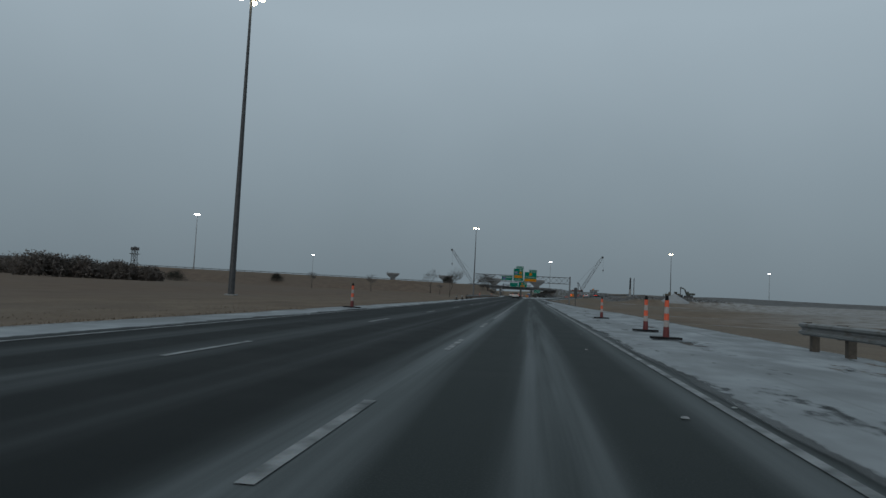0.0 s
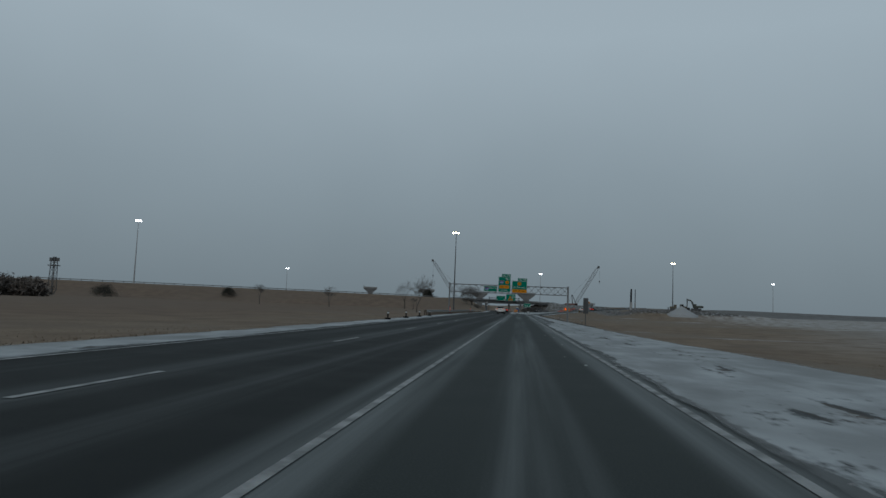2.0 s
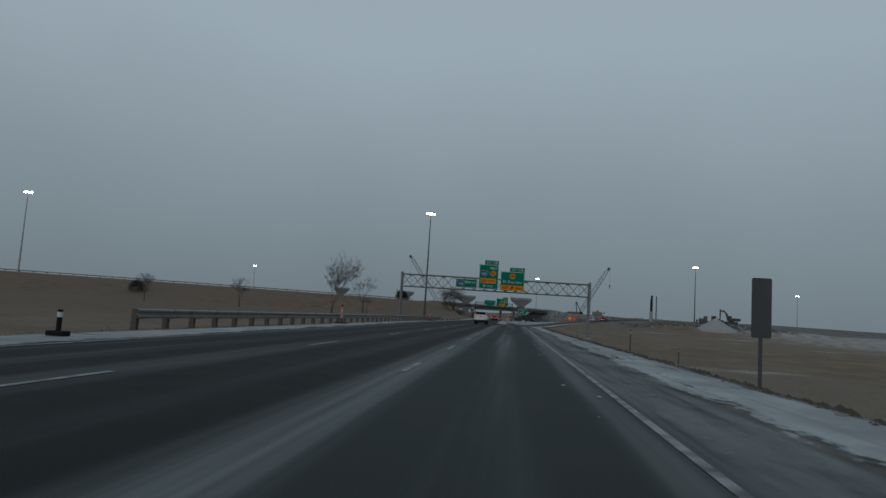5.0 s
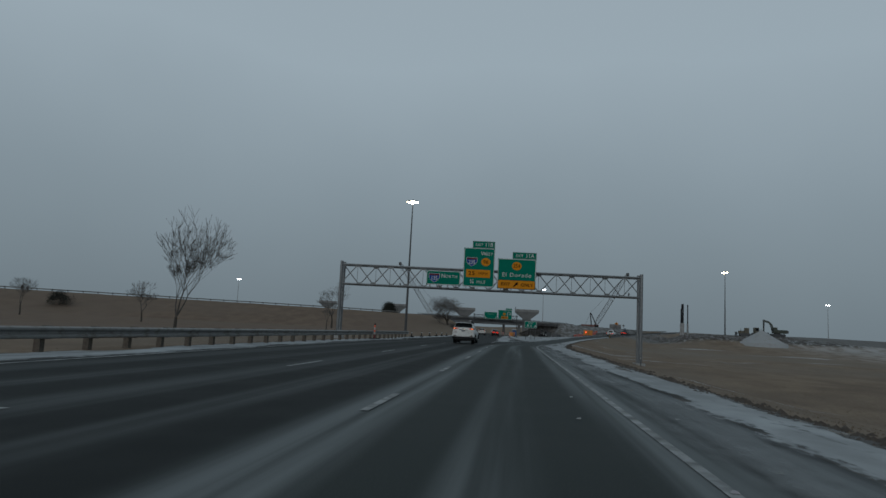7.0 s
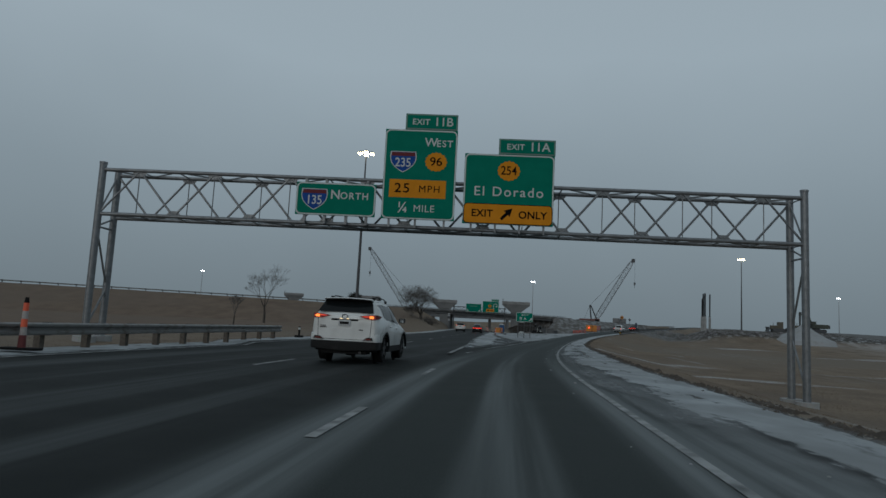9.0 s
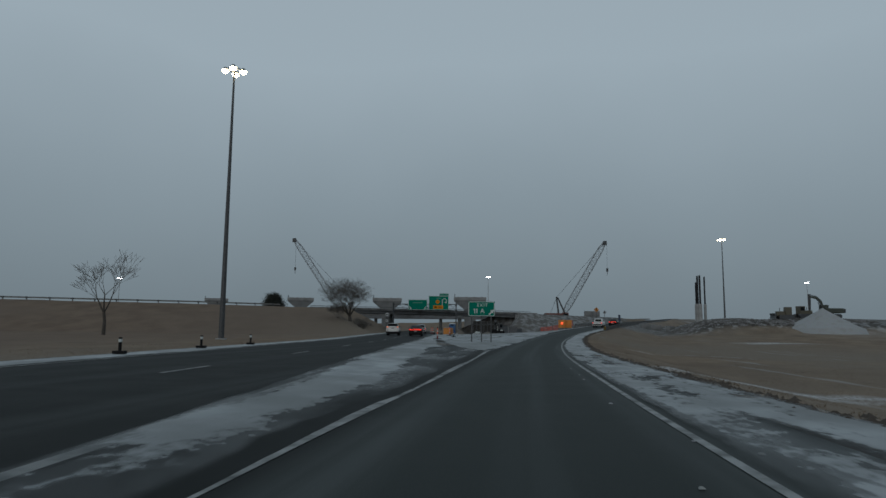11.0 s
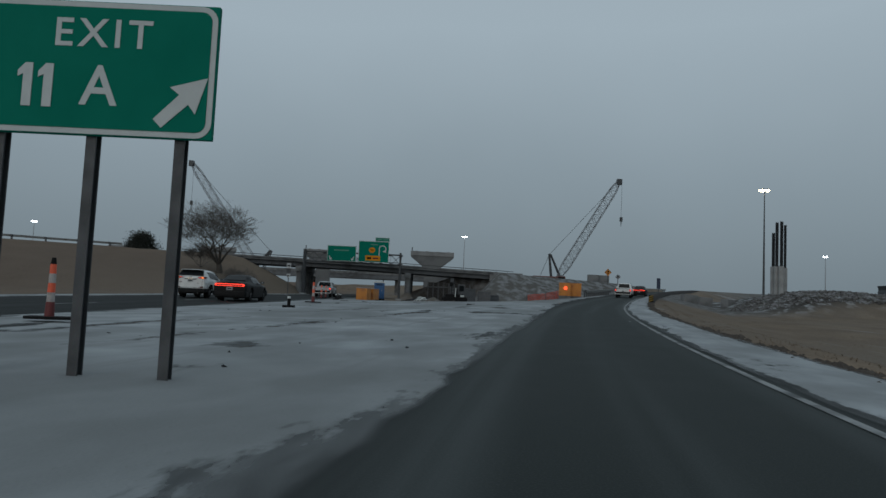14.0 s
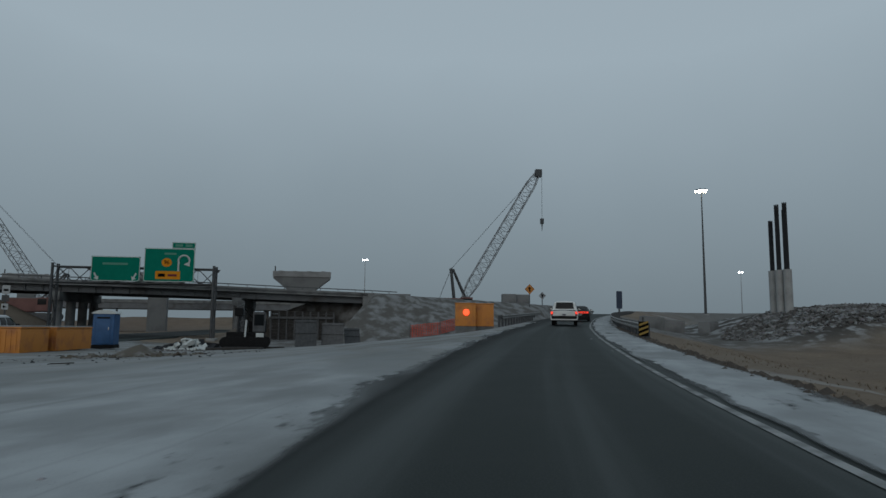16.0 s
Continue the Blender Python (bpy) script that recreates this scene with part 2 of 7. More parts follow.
def ground_material():
    """Dormant prairie grass with bare earth and thin wind-blown snow in the hollows."""
    m, n, l, b = material("dormant_grass")
    tc = n.new("ShaderNodeTexCoord")
    v = tc.outputs["Object"]
    big = noise_node(n, l, v, 0.02, 6)
    mid = noise_node(n, l, v, 0.35, 6, 1.0, 0.6)
    fine = noise_node(n, l, v, 9.0, 6, 1.0, 0.35)
    drift = noise_node(n, l, v, 0.07, 7, 0.5, 1.3)
    col = blend(n, l, smooth(n, l, mid, 0.3, 0.7), (0.130, 0.099, 0.073), (0.205, 0.158, 0.113))
    col = blend(n, l, smooth(n, l, big, 0.4, 0.62), col, (0.165, 0.140, 0.112))
    col = blend(n, l, smooth(n, l, fine, 0.15, 0.6), (0.105, 0.080, 0.060), col)
    # the western prairie is taller and redder
    col = blend(n, l, maths(n, l, "SUBTRACT", 0.65, maths(n, l, "MULTIPLY", smooth(n, l, sep_x(n, l, v), -40, -10), 0.65)), col, blend(n, l, mid, (0.095, 0.066, 0.050), (0.155, 0.113, 0.085)))
    snow = maths(n, l, "MULTIPLY", smooth(n, l, drift, 0.62, 0.70), maths(n, l, "MULTIPLY", smooth(n, l, fine, 0.3, 0.6), smooth(n, l, sep_x(n, l, v), -14, 6)))
    # open fields far from the road: more blown snow, with distance haze painted into the pale tone
    sp, gm = n.new("ShaderNodeSeparateXYZ"), tc.outputs["Object"]
    l.new(gm, sp.inputs[0])
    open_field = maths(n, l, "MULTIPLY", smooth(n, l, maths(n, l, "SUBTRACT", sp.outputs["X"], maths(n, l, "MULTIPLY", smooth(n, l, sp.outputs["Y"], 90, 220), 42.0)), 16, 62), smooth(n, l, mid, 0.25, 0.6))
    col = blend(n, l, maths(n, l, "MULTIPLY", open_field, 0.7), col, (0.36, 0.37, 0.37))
    col = blend(n, l, snow, col, (0.42, 0.435, 0.445))
    # bare grey earth and trampled snow round the bridge works
    near_x = maths(n, l, "MULTIPLY", smooth(n, l, sp.outputs["X"], -2, 6), maths(n, l, "SUBTRACT", 1.0, smooth(n, l, sp.outputs["X"], 46, 62)))
    near_y = maths(n, l, "MULTIPLY", smooth(n, l, sp.outputs["Y"], 338, 352), maths(n, l, "SUBTRACT", 1.0, smooth(n, l, sp.outputs["Y"], 396, 420)))
    works = maths(n, l, "MULTIPLY", near_x, near_y)
    rough_snow = noise_node(n, l, v, 0.9, 9, 1.0, 0.7)
    soil = blend(n, l, smooth(n, l, rough_snow, 0.40, 0.66), (0.098, 0.094, 0.087), (0.200, 0.206, 0.208))
    col = blend(n, l, works, col, soil)
    # dark soil heaped beside the new columns, with snow in its folds
    heap_x = maths(n, l, "MULTIPLY", smooth(n, l, sp.outputs["X"], 44, 50), maths(n, l, "SUBTRACT", 1.0, smooth(n, l, sp.outputs["X"], 96, 110)))
    heap_y = maths(n, l, "MULTIPLY", smooth(n, l, sp.outputs["Y"], 343, 347), maths(n, l, "SUBTRACT", 1.0, smooth(n, l, sp.outputs["Y"], 372, 382)))
    clay = blend(n, l, smooth(n, l, rough_snow, 0.50, 0.62), (0.060, 0.056, 0.051), (0.27, 0.28, 0.285))
    col = blend(n, l, maths(n, l, "MULTIPLY", heap_x, heap_y), col, clay)
    # ploughed dark land beyond the field
    beyond = maths(n, l, "MULTIPLY", smooth(n, l, sp.outputs["Y"], 396, 414), smooth(n, l, sp.outputs["X"], 55, 95))
    col = blend(n, l, maths(n, l, "MULTIPLY", beyond, 0.85), col, (0.105, 0.107, 0.106))
    # thin ribbons of snow caught in the grass along the ramp
    ribbon = noise_node(n, l, v, 1.0, 6, 0.85, 0.055)
    kept = maths(n, l, "MULTIPLY", smooth(n, l, sp.outputs["Y"], 215, 250), maths(n, l, "MULTIPLY", smooth(n, l, sp.outputs["X"], 3, 9), maths(n, l, "SUBTRACT", 1.0, smooth(n, l, sp.outputs["X"], 34, 44))))
    col = blend(n, l, maths(n, l, "MULTIPLY", maths(n, l, "MULTIPLY", smooth(n, l, ribbon, 0.61, 0.70), kept), 0.45), col, (0.30, 0.31, 0.31))
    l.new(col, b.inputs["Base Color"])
    b.inputs["Roughness"].default_value = 0.95
    b.inputs["Specular IOR Level"].default_value = 0.1
    bp = n.new("ShaderNodeBump")
    bp.inputs["Strength"].default_value, bp.inputs["Distance"].default_value = 0.45, 0.06
    l.new(fine, bp.inputs["Height"])
    l.new(bp.outputs[0], b.inputs["Normal"])
    return m


M_ASPHALT = asphalt_material()
M_SNOW = snow_material("shoulder_snow", 1.0)
M_GORE = snow_material("gore_snow", 1.06, True, 0.6)
M_GROUND = ground_material()
M_LINE = paint("worn_road_paint", (0.33, 0.345, 0.345), 0.8, vary=0.3, scale=2.2, dirt=(0.12, 0.13, 0.13), dirt_amount=0.72, spec=0.15)
M_STEEL = paint("galvanised_steel", (0.23, 0.245, 0.255), 0.5, 0.6, vary=0.25, scale=5)
M_STEEL_DARK = paint("weathered_steel", (0.10, 0.105, 0.11), 0.6, 0.5, vary=0.3, scale=4)
M_RAIL = paint("weathered_guardrail", (0.23, 0.235, 0.23), 0.55, 0.5, vary=0.3, scale=3, dirt=(0.13, 0.11, 0.09), dirt_amount=0.4)
M_WOOD = paint("grey_timber_post", (0.13, 0.11, 0.09), 0.9, vary=0.35, scale=12, bump=0.5)
M_GREEN = paint("green_sign_sheeting", (0.0, 0.165, 0.112), 0.7, vary=0.1, scale=2, spec=0.08)
M_WHITE = paint("white_sign_sheeting", (0.52, 0.55, 0.54), 0.6, vary=0.08, spec=0.1)
M_AMBER = paint("amber_sign_sheeting", (0.62, 0.235, 0.012), 0.6, vary=0.1, scale=2, spec=0.1)
M_BLACK = paint("black_sign_sheeting", (0.006, 0.006, 0.006), 0.8, vary=0.1, spec=0.03)
M_HAZARD = paint("dirty_amber_stripe", (0.34, 0.22, 0.05), 0.7, vary=0.25, scale=6)
M_BLUE = paint("blue_shield_sheeting", (0.012, 0.065, 0.27), 0.6, vary=0.1, spec=0.1)
M_RED = paint("red_shield_sheeting", (0.14, 0.03, 0.036), 0.6, vary=0.1, spec=0.1)
M_ALU = paint("bare_aluminium_back", (0.32, 0.33, 0.34), 0.45, 0.7, vary=0.2, scale=3)
M_CONC = paint("cast_concrete", (0.34, 0.345, 0.34), 0.85, vary=0.25, scale=0.8, bump=0.35, dirt=(0.23, 0.23, 0.225), dirt_amount=0.5, fine=14)
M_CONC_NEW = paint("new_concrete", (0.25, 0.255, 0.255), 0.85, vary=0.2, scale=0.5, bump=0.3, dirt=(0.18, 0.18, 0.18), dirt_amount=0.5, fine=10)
M_CONC_DARK = paint("dark_new_concrete", (0.15, 0.155, 0.155), 0.8, vary=0.2, scale=0.5, bump=0.3, dirt=(0.11, 0.112, 0.115), dirt_amount=0.5, fine=10)
M_CONC_OLD = paint("stained_old_concrete", (0.20, 0.205, 0.205), 0.9, vary=0.3, scale=0.6, bump=0.35, dirt=(0.10, 0.10, 0.10), dirt_amount=0.6, fine=12)
M_GIRDER = paint("grey_painted_girder", (0.13, 0.14, 0.15), 0.6, 0.2, vary=0.3, scale=0.5, dirt=(0.075, 0.07, 0.066), dirt_amount=0.5)
M_BARK = paint("winter_bark", (0.085, 0.075, 0.065), 0.95, vary=0.4, scale=5, bump=0.6)
M_TWIG = paint("bare_twigs", (0.135, 0.125, 0.115), 0.95, vary=0.4, scale=5)
# cedar green raised a little, with haze mixed into the colour
M_CEDAR = paint("hazed_cedar_foliage", (0.045, 0.052, 0.042), 0.9, vary=0.5, scale=3)
# brush brown is greyed and lightened as if seen through haze
M_BRUSH = paint("haze_greyed_brush", (0.17, 0.147, 0.13), 0.95, vary=0.3, scale=0.8)
M_ORANGE = paint("orange_plastic", (0.55, 0.21, 0.035), 0.55, vary=0.2, scale=1.5, dirt=(0.33, 0.12, 0.05), dirt_amount=0.35)
M_RED_PLASTIC = paint("red_orange_plastic", (0.62, 0.09, 0.05), 0.55, vary=0.2, scale=3)
M_RUBBER = paint("black_rubber", (0.015, 0.015, 0.0155), 0.85, vary=0.3, scale=8, spec=0.15)
M_TOILET = paint("blue_plastic", (0.025, 0.10, 0.24), 0.5, vary=0.2, scale=2)
# crane grey is lightened to carry the haze over its distance
M_CRANE = paint("haze_paled_crane_lattice", (0.29, 0.305, 0.32), 0.6, 0.3, vary=0.3, scale=2)
M_CRANE_RED = paint("faded_red_machine_paint", (0.17, 0.075, 0.065), 0.6, vary=0.25, scale=1)
M_DIRT = paint("dark_wet_rubble", (0.10, 0.095, 0.09), 0.95, vary=0.4, scale=0.9, bump=0.8, dirt=(0.30, 0.305, 0.31), dirt_amount=0.62, fine=8)
M_TURF = paint("torn_dark_turf", (0.062, 0.050, 0.040), 0.95, vary=0.4, scale=3, dirt=(0.12, 0.105, 0.09), dirt_amount=0.35)
M_REBAR = paint("dark_bundled_rebar", (0.035, 0.038, 0.043), 0.8, 0.3, vary=0.3, scale=6)
M_YELLOW = paint("yellow_machine_paint", (0.095, 0.085, 0.06), 0.55, vary=0.25, scale=1.2, dirt=(0.09, 0.085, 0.075), dirt_amount=0.5)
M_LAMP = glow("lit_sodium_lamp", (1.0, 0.86, 0.55), 14.0)
M_LAMP_FAR = glow("lit_white_lamp", (0.92, 0.95, 1.0), 9.0)
M_CAR_WHITE = paint("dirty_white_car_paint", (0.62, 0.64, 0.63), 0.3, vary=0.08, scale=1.3, bump=0.0, dirt=(0.46, 0.465, 0.45), dirt_amount=0.5, coat=0.4)
M_CAR_BLACK = paint("black_car_paint", (0.009, 0.0095, 0.0105), 0.42, vary=0.15, scale=1.3, bump=0.0, dirt=(0.03, 0.03, 0.03), dirt_amount=0.3, coat=0.0, spec=0.1)
M_CAR_SILVER = paint("silver_car_paint", (0.33, 0.345, 0.355), 0.32, 0.3, vary=0.12, scale=1.3, bump=0.0, dirt=(0.2, 0.2, 0.2), dirt_amount=0.3, coat=0.5)
M_CLAD = paint("black_plastic_cladding", (0.012, 0.0125, 0.013), 0.7, vary=0.25, scale=4, dirt=(0.03, 0.03, 0.029), dirt_amount=0.3, spec=0.2)
M_GLASS = paint("tinted_car_glass", (0.008, 0.010, 0.011), 0.08, vary=0.1, scale=1.5, bump=0.0, spec=0.12)
M_RIM = paint("grey_alloy", (0.06, 0.062, 0.065), 0.45, 0.6, vary=0.3, scale=6)
M_CHROME = paint("chrome", (0.6, 0.6, 0.6), 0.15, 1.0, vary=0.05, bump=0.0)
M_TAIL = glow("lit_red_tail_lamp", (1.0, 0.05, 0.025), 1.6)
M_TAIL_DIM = paint("dark_red_lens", (0.13, 0.010, 0.010), 0.2, vary=0.1, bump=0.0)
M_TAIL_DEEP = paint("unlit_dark_lens", (0.05, 0.006, 0.006), 0.25, vary=0.1, bump=0.0)
M_TAIL_LENS = glow("lit_red_lens", (0.16, 0.008, 0.007), 0.22)
M_TAIL_BAR = glow("dim_red_light_bar", (0.9, 0.06, 0.03), 0.55)
M_TAIL_HOT = glow("lit_brake_bulb", (1.0, 0.22, 0.04), 1.7)
M_PLATE = paint("pale_number_plate", (0.45, 0.47, 0.48), 0.5, vary=0.1)
M_PLATE_LAMP = glow("plate_lamp", (1.0, 0.72, 0.35), 1.2)


# ---- mesh helpers ----
def finish(bm, name, mat, smooth_angle=None):
    me = bpy.data.meshes.new(name)
    bm.normal_update()
    bm.to_mesh(me)
    bm.free()
    for q in (mat if isinstance(mat, (list, tuple)) else [mat]):
        me.materials.append(q)
    if smooth_angle:
        for p in me.polygons:
            p.use_smooth = True
        me.set_sharp_from_angle(angle=radians(smooth_angle))
    return me


def part(name, bm, mat, parent, label="", smooth_angle=None):
    ob = new(name, finish(bm, name, mat, smooth_angle))
    ob.parent = parent
    return tagged(ob, label) if label else ob


def thing(name, label, category, m=None, group="", kind=""):
    ob = new(name)
    ob.empty_display_size = 0.3
    ob.matrix_basis = m or Matrix()
    return tagged(ob, label, category, group, kind)


def solid(name, bm, mat, label, category, m=None, group="", kind="", smooth_angle=None):
    ob = new(name, finish(bm, name, mat, smooth_angle))
    ob.matrix_basis = m or Matrix()
    return tagged(ob, label, category, group, kind)


def box(bm, lo, hi, bevel=0.0, m=None):
    c = [(a + b) / 2 for a, b in zip(lo, hi)]
    s = [max(abs(b - a), 1e-4) for a, b in zip(lo, hi)]
    mm = Matrix.Translation(c) @ Matrix.Diagonal((*s, 1))
    r = bmesh.ops.create_cube(bm, size=1, matrix=(m @ mm) if m else mm)
    if bevel:
        es = list({e for v in r["verts"] for e in v.link_edges})
        bmesh.ops.bevel(bm, geom=es, offset=bevel, segments=2, affect="EDGES", profile=0.7)
    return bm


def tube(bm, p, q, r, r2=None, seg=8, caps=True):
    p, q = Vector(p), Vector(q)
    d = q - p
    if d.length < 1e-5:
        return bm
    m = Matrix.Translation((p + q) / 2) @ d.to_track_quat("Z", "Y").to_matrix().to_4x4()
    bmesh.ops.create_cone(bm, cap_ends=caps, segments=seg, radius1=r, radius2=r if r2 is None else r2, depth=d.length, matrix=m)
    return bm


def prism(bm, poly, depth, m=None):
    """A flat outline (x, z), extruded from y = 0 towards +y by depth."""
    mm = m or Matrix()
    a = [bm.verts.new(mm @ Vector((x, 0, z))) for x, z in poly]
    b = [bm.verts.new(mm @ Vector((x, depth, z))) for x, z in poly]
    bm.faces.new(a)
    bm.faces.new(b[::-1])
    for k in range(len(poly)):
        j = (k + 1) % len(poly)
        bm.faces.new((a[j], a[k], b[k], b[j]))
    bmesh.ops.recalc_face_normals(bm, faces=bm.faces[:])
    return bm


def rounded(w, h, r, seg=5):
    pts = []
    for cx, cz, a0 in ((w / 2 - r, h / 2 - r, 0), (-w / 2 + r, h / 2 - r, 90), (-w / 2 + r, -h / 2 + r, 180), (w / 2 - r, -h / 2 + r, 270)):
        for k in range(seg + 1):
            a = radians(a0 + 90 * k / seg)
            pts.append((cx + r * math.cos(a), cz + r * math.sin(a)))
    return pts


def lettering(name, text, size, mat, parent, x, y, z, squeeze=1.0, spacing=1.0, thick=0.012):
    """Raised letters that face -y, centred at x, z, on the plane y."""
    cu = bpy.data.curves.new(name, "FONT")
    cu.body, cu.size, cu.align_x, cu.align_y, cu.extrude, cu.offset, cu.space_character = text, size, "CENTER", "CENTER", 0.004, thick * size, spacing
    tmp = new("lettering_curve", cu)
    me = bpy.data.meshes.new_from_object(tmp.evaluated_get(bpy.context.evaluated_depsgraph_get()))
    bpy.data.objects.remove(tmp)
    me.materials.clear()
    me.materials.append(mat)
    at = Matrix.Translation((x, y, z)) @ pose(0, 0, 0, 90) @ Matrix.Diagonal((squeeze, 1, 1, 1))
    # every letter is a part of its own
    root = list(range(len(me.vertices)))

    def top(k):
        while root[k] != k:
            root[k] = root[root[k]]
            k = root[k]
        return k

    for e in me.edges:
        p, q = top(e.vertices[0]), top(e.vertices[1])
        root[p] = q
    groups = collections.OrderedDict()
    for f in me.polygons:
        groups.setdefault(top(f.vertices[0]), []).append(tuple(f.vertices))
    for faces in groups.values():
        ids = sorted({v for f in faces for v in f})
        at_id = {v: k for k, v in enumerate(ids)}
        piece = bpy.data.meshes.new("letter")
        piece.from_pydata([tuple(at @ me.vertices[v].co) for v in ids], [], [tuple(at_id[v] for v in f) for f in faces])
        piece.materials.append(mat)
        ob = new("letter", piece)
        ob.parent = parent
    bpy.data.meshes.remove(me)


def sheet(name, rows, uvs, mat, edges=None):
    """A strip mesh from rows of points, with a uv layer "lane" in metres."""
    nr, nc = len(rows), len(rows[0])
    me = bpy.data.meshes.new(name)
    faces = [(i * nc + j, i * nc + j + 1, (i + 1) * nc + j + 1, (i + 1) * nc + j) for i in range(nr - 1) for j in range(nc - 1)]
    me.from_pydata([p for r in rows for p in r], [], faces)
    lay = me.uv_layers.new(name="lane")
    flat = np.array([p for r in uvs for p in r], dtype=np.float32)
    idx = np.empty(len(me.loops), dtype=np.int32)
    me.loops.foreach_get("vertex_index", idx)
    lay.data.foreach_set("uv", flat[idx].ravel())
    if edges:
        lay = me.uv_layers.new(name="edge")
        flat = np.array([p for r in edges for p in r], dtype=np.float32)
        lay.data.foreach_set("uv", flat[idx].ravel())
    me.materials.append(mat)
    for p in me.polygons:
        p.use_smooth = True
    return me


# ---- the lie of the land ----
EDGE_Y = (-400, 195, 201, 219, 236.5, 246, 259, 272, 282, 288, 306, 320, 335, 352, 375, 395, 430, 470)
EDGE_X = (1.88, 1.88, 2.05, 3.46, 5.35, 6.35, 8.05, 10.0, 11.9, 13.15, 17.35, 21.6, 26.5, 32.6, 41.8, 50.5, 68.0, 92.0)
LEFT_Y = (-400, 204, 212, 236, 241, 254, 260, 270, 281.5, 288, 309, 320, 335, 352, 375, 395, 430, 470)
LEFT_X = (-1.74, -1.80, -1.65, 0.93, 1.36, 2.6, 3.3, 4.6, 6.9, 8.4, 12.9, 16.0, 20.8, 27.0, 36.0, 44.5, 62.0, 86.0)
RAMP_Y = (-400, 190, 228, 240, 250, 258, 267, 276, 284.5, 293, 301.5, 320, 352, 395, 430, 470)
RAMP_Z = (0, 0, -0.26, -0.34, -0.38, -0.36, -0.28, -0.16, -0.02, 0.14, 0.31, 0.75, 1.66, 3.1, 4.3, 4.9)
MAIN_Y = (-400, 195, 280, 325, 900)
MAIN_Z = (0, 0, -0.12, 0.05, 0.05)


def soft_interp(y, ys, zs):
    """Linear between the knots, averaged over a short stretch, so that curves have no kinks."""
    y = np.asarray(y, float)
    return sum(np.interp(y + d, ys, zs) for d in (-9, -6, -3, 0, 3, 6, 9)) / 7


def edge_r(y):
    return soft_interp(y, EDGE_Y, EDGE_X)


def ramp_l(y):
    return soft_interp(y, LEFT_Y, LEFT_X)


def ramp_z(y):
    return soft_interp(y, RAMP_Y, RAMP_Z)


def main_z(y):
    return soft_interp(y, MAIN_Y, MAIN_Z)


def bend(y):
    """How far the through lanes have swung to the left."""
    y = np.asarray(y, float)
    return -0.4 * np.clip((y - 150) / 50, 0, 1) - np.clip(y - 215, 0, None) ** 2 / 7000


def main_r(y):
    return -1.74 + bend(y)


def road_l(y):
    return np.interp(y, (-400, 70, 170, 900), (-8.9, -8.9, -10.6, -10.8)) + bend(y)


def road_height(x, y):
    a, b = main_r(y), ramp_l(y)
    f = np.clip((x - a) / np.maximum(b - a, 0.6), 0, 1)
    f = np.where(y < 204, 1.0, f)
    # a drainage swale deepens between the through lanes and the ramp
    swale = np.interp(y, (300, 320, 337, 350, 380, 400, 430), (0, 0.12, 0.56, 1.25, 1.4, 1.0, 0)) * np.sin(np.pi * f)
    return main_z(y) + (ramp_z(y) - main_z(y)) * f - swale


CREST_WEST = ((-700, 60, 5.5), (-400, 190, 6.2), (-250, 262, 6.2), (-130, 325, 6.1), (-60, 357, 5.9), (-31, 371, 5.6))
CREST_EAST = ((15, 379, 4.9), (32, 388, 4.5), (52, 414, 4.5), (80, 440, 4.9), (200, 455, 4.4), (500, 440, 3.0))


def crest(x, y, line, side, end_side, first):
    """Height of an embankment round a line of points; its open end falls more steeply."""
    best = np.full(np.shape(x), -50.0)
    for k in range(len(line) - 1):
        (ax, ay, az), (bx, by, bz) = line[k], line[k + 1]
        l2 = (bx - ax) ** 2 + (by - ay) ** 2
        t = ((x - ax) * (bx - ax) + (y - ay) * (by - ay)) / l2
        tc = np.clip(t, 0, 1)
        d = np.hypot(x - ax - tc * (bx - ax), y - ay - tc * (by - ay))
        at_end = (t < 0) if (first and k == 0) else (t > 1) if (not first and k == len(line) - 2) else np.zeros(np.shape(x), bool)
        s = np.where(at_end, end_side, side)
        best = np.maximum(best, az + tc * (bz - az) - np.maximum(d - 5.5, 0) * s)
    return best


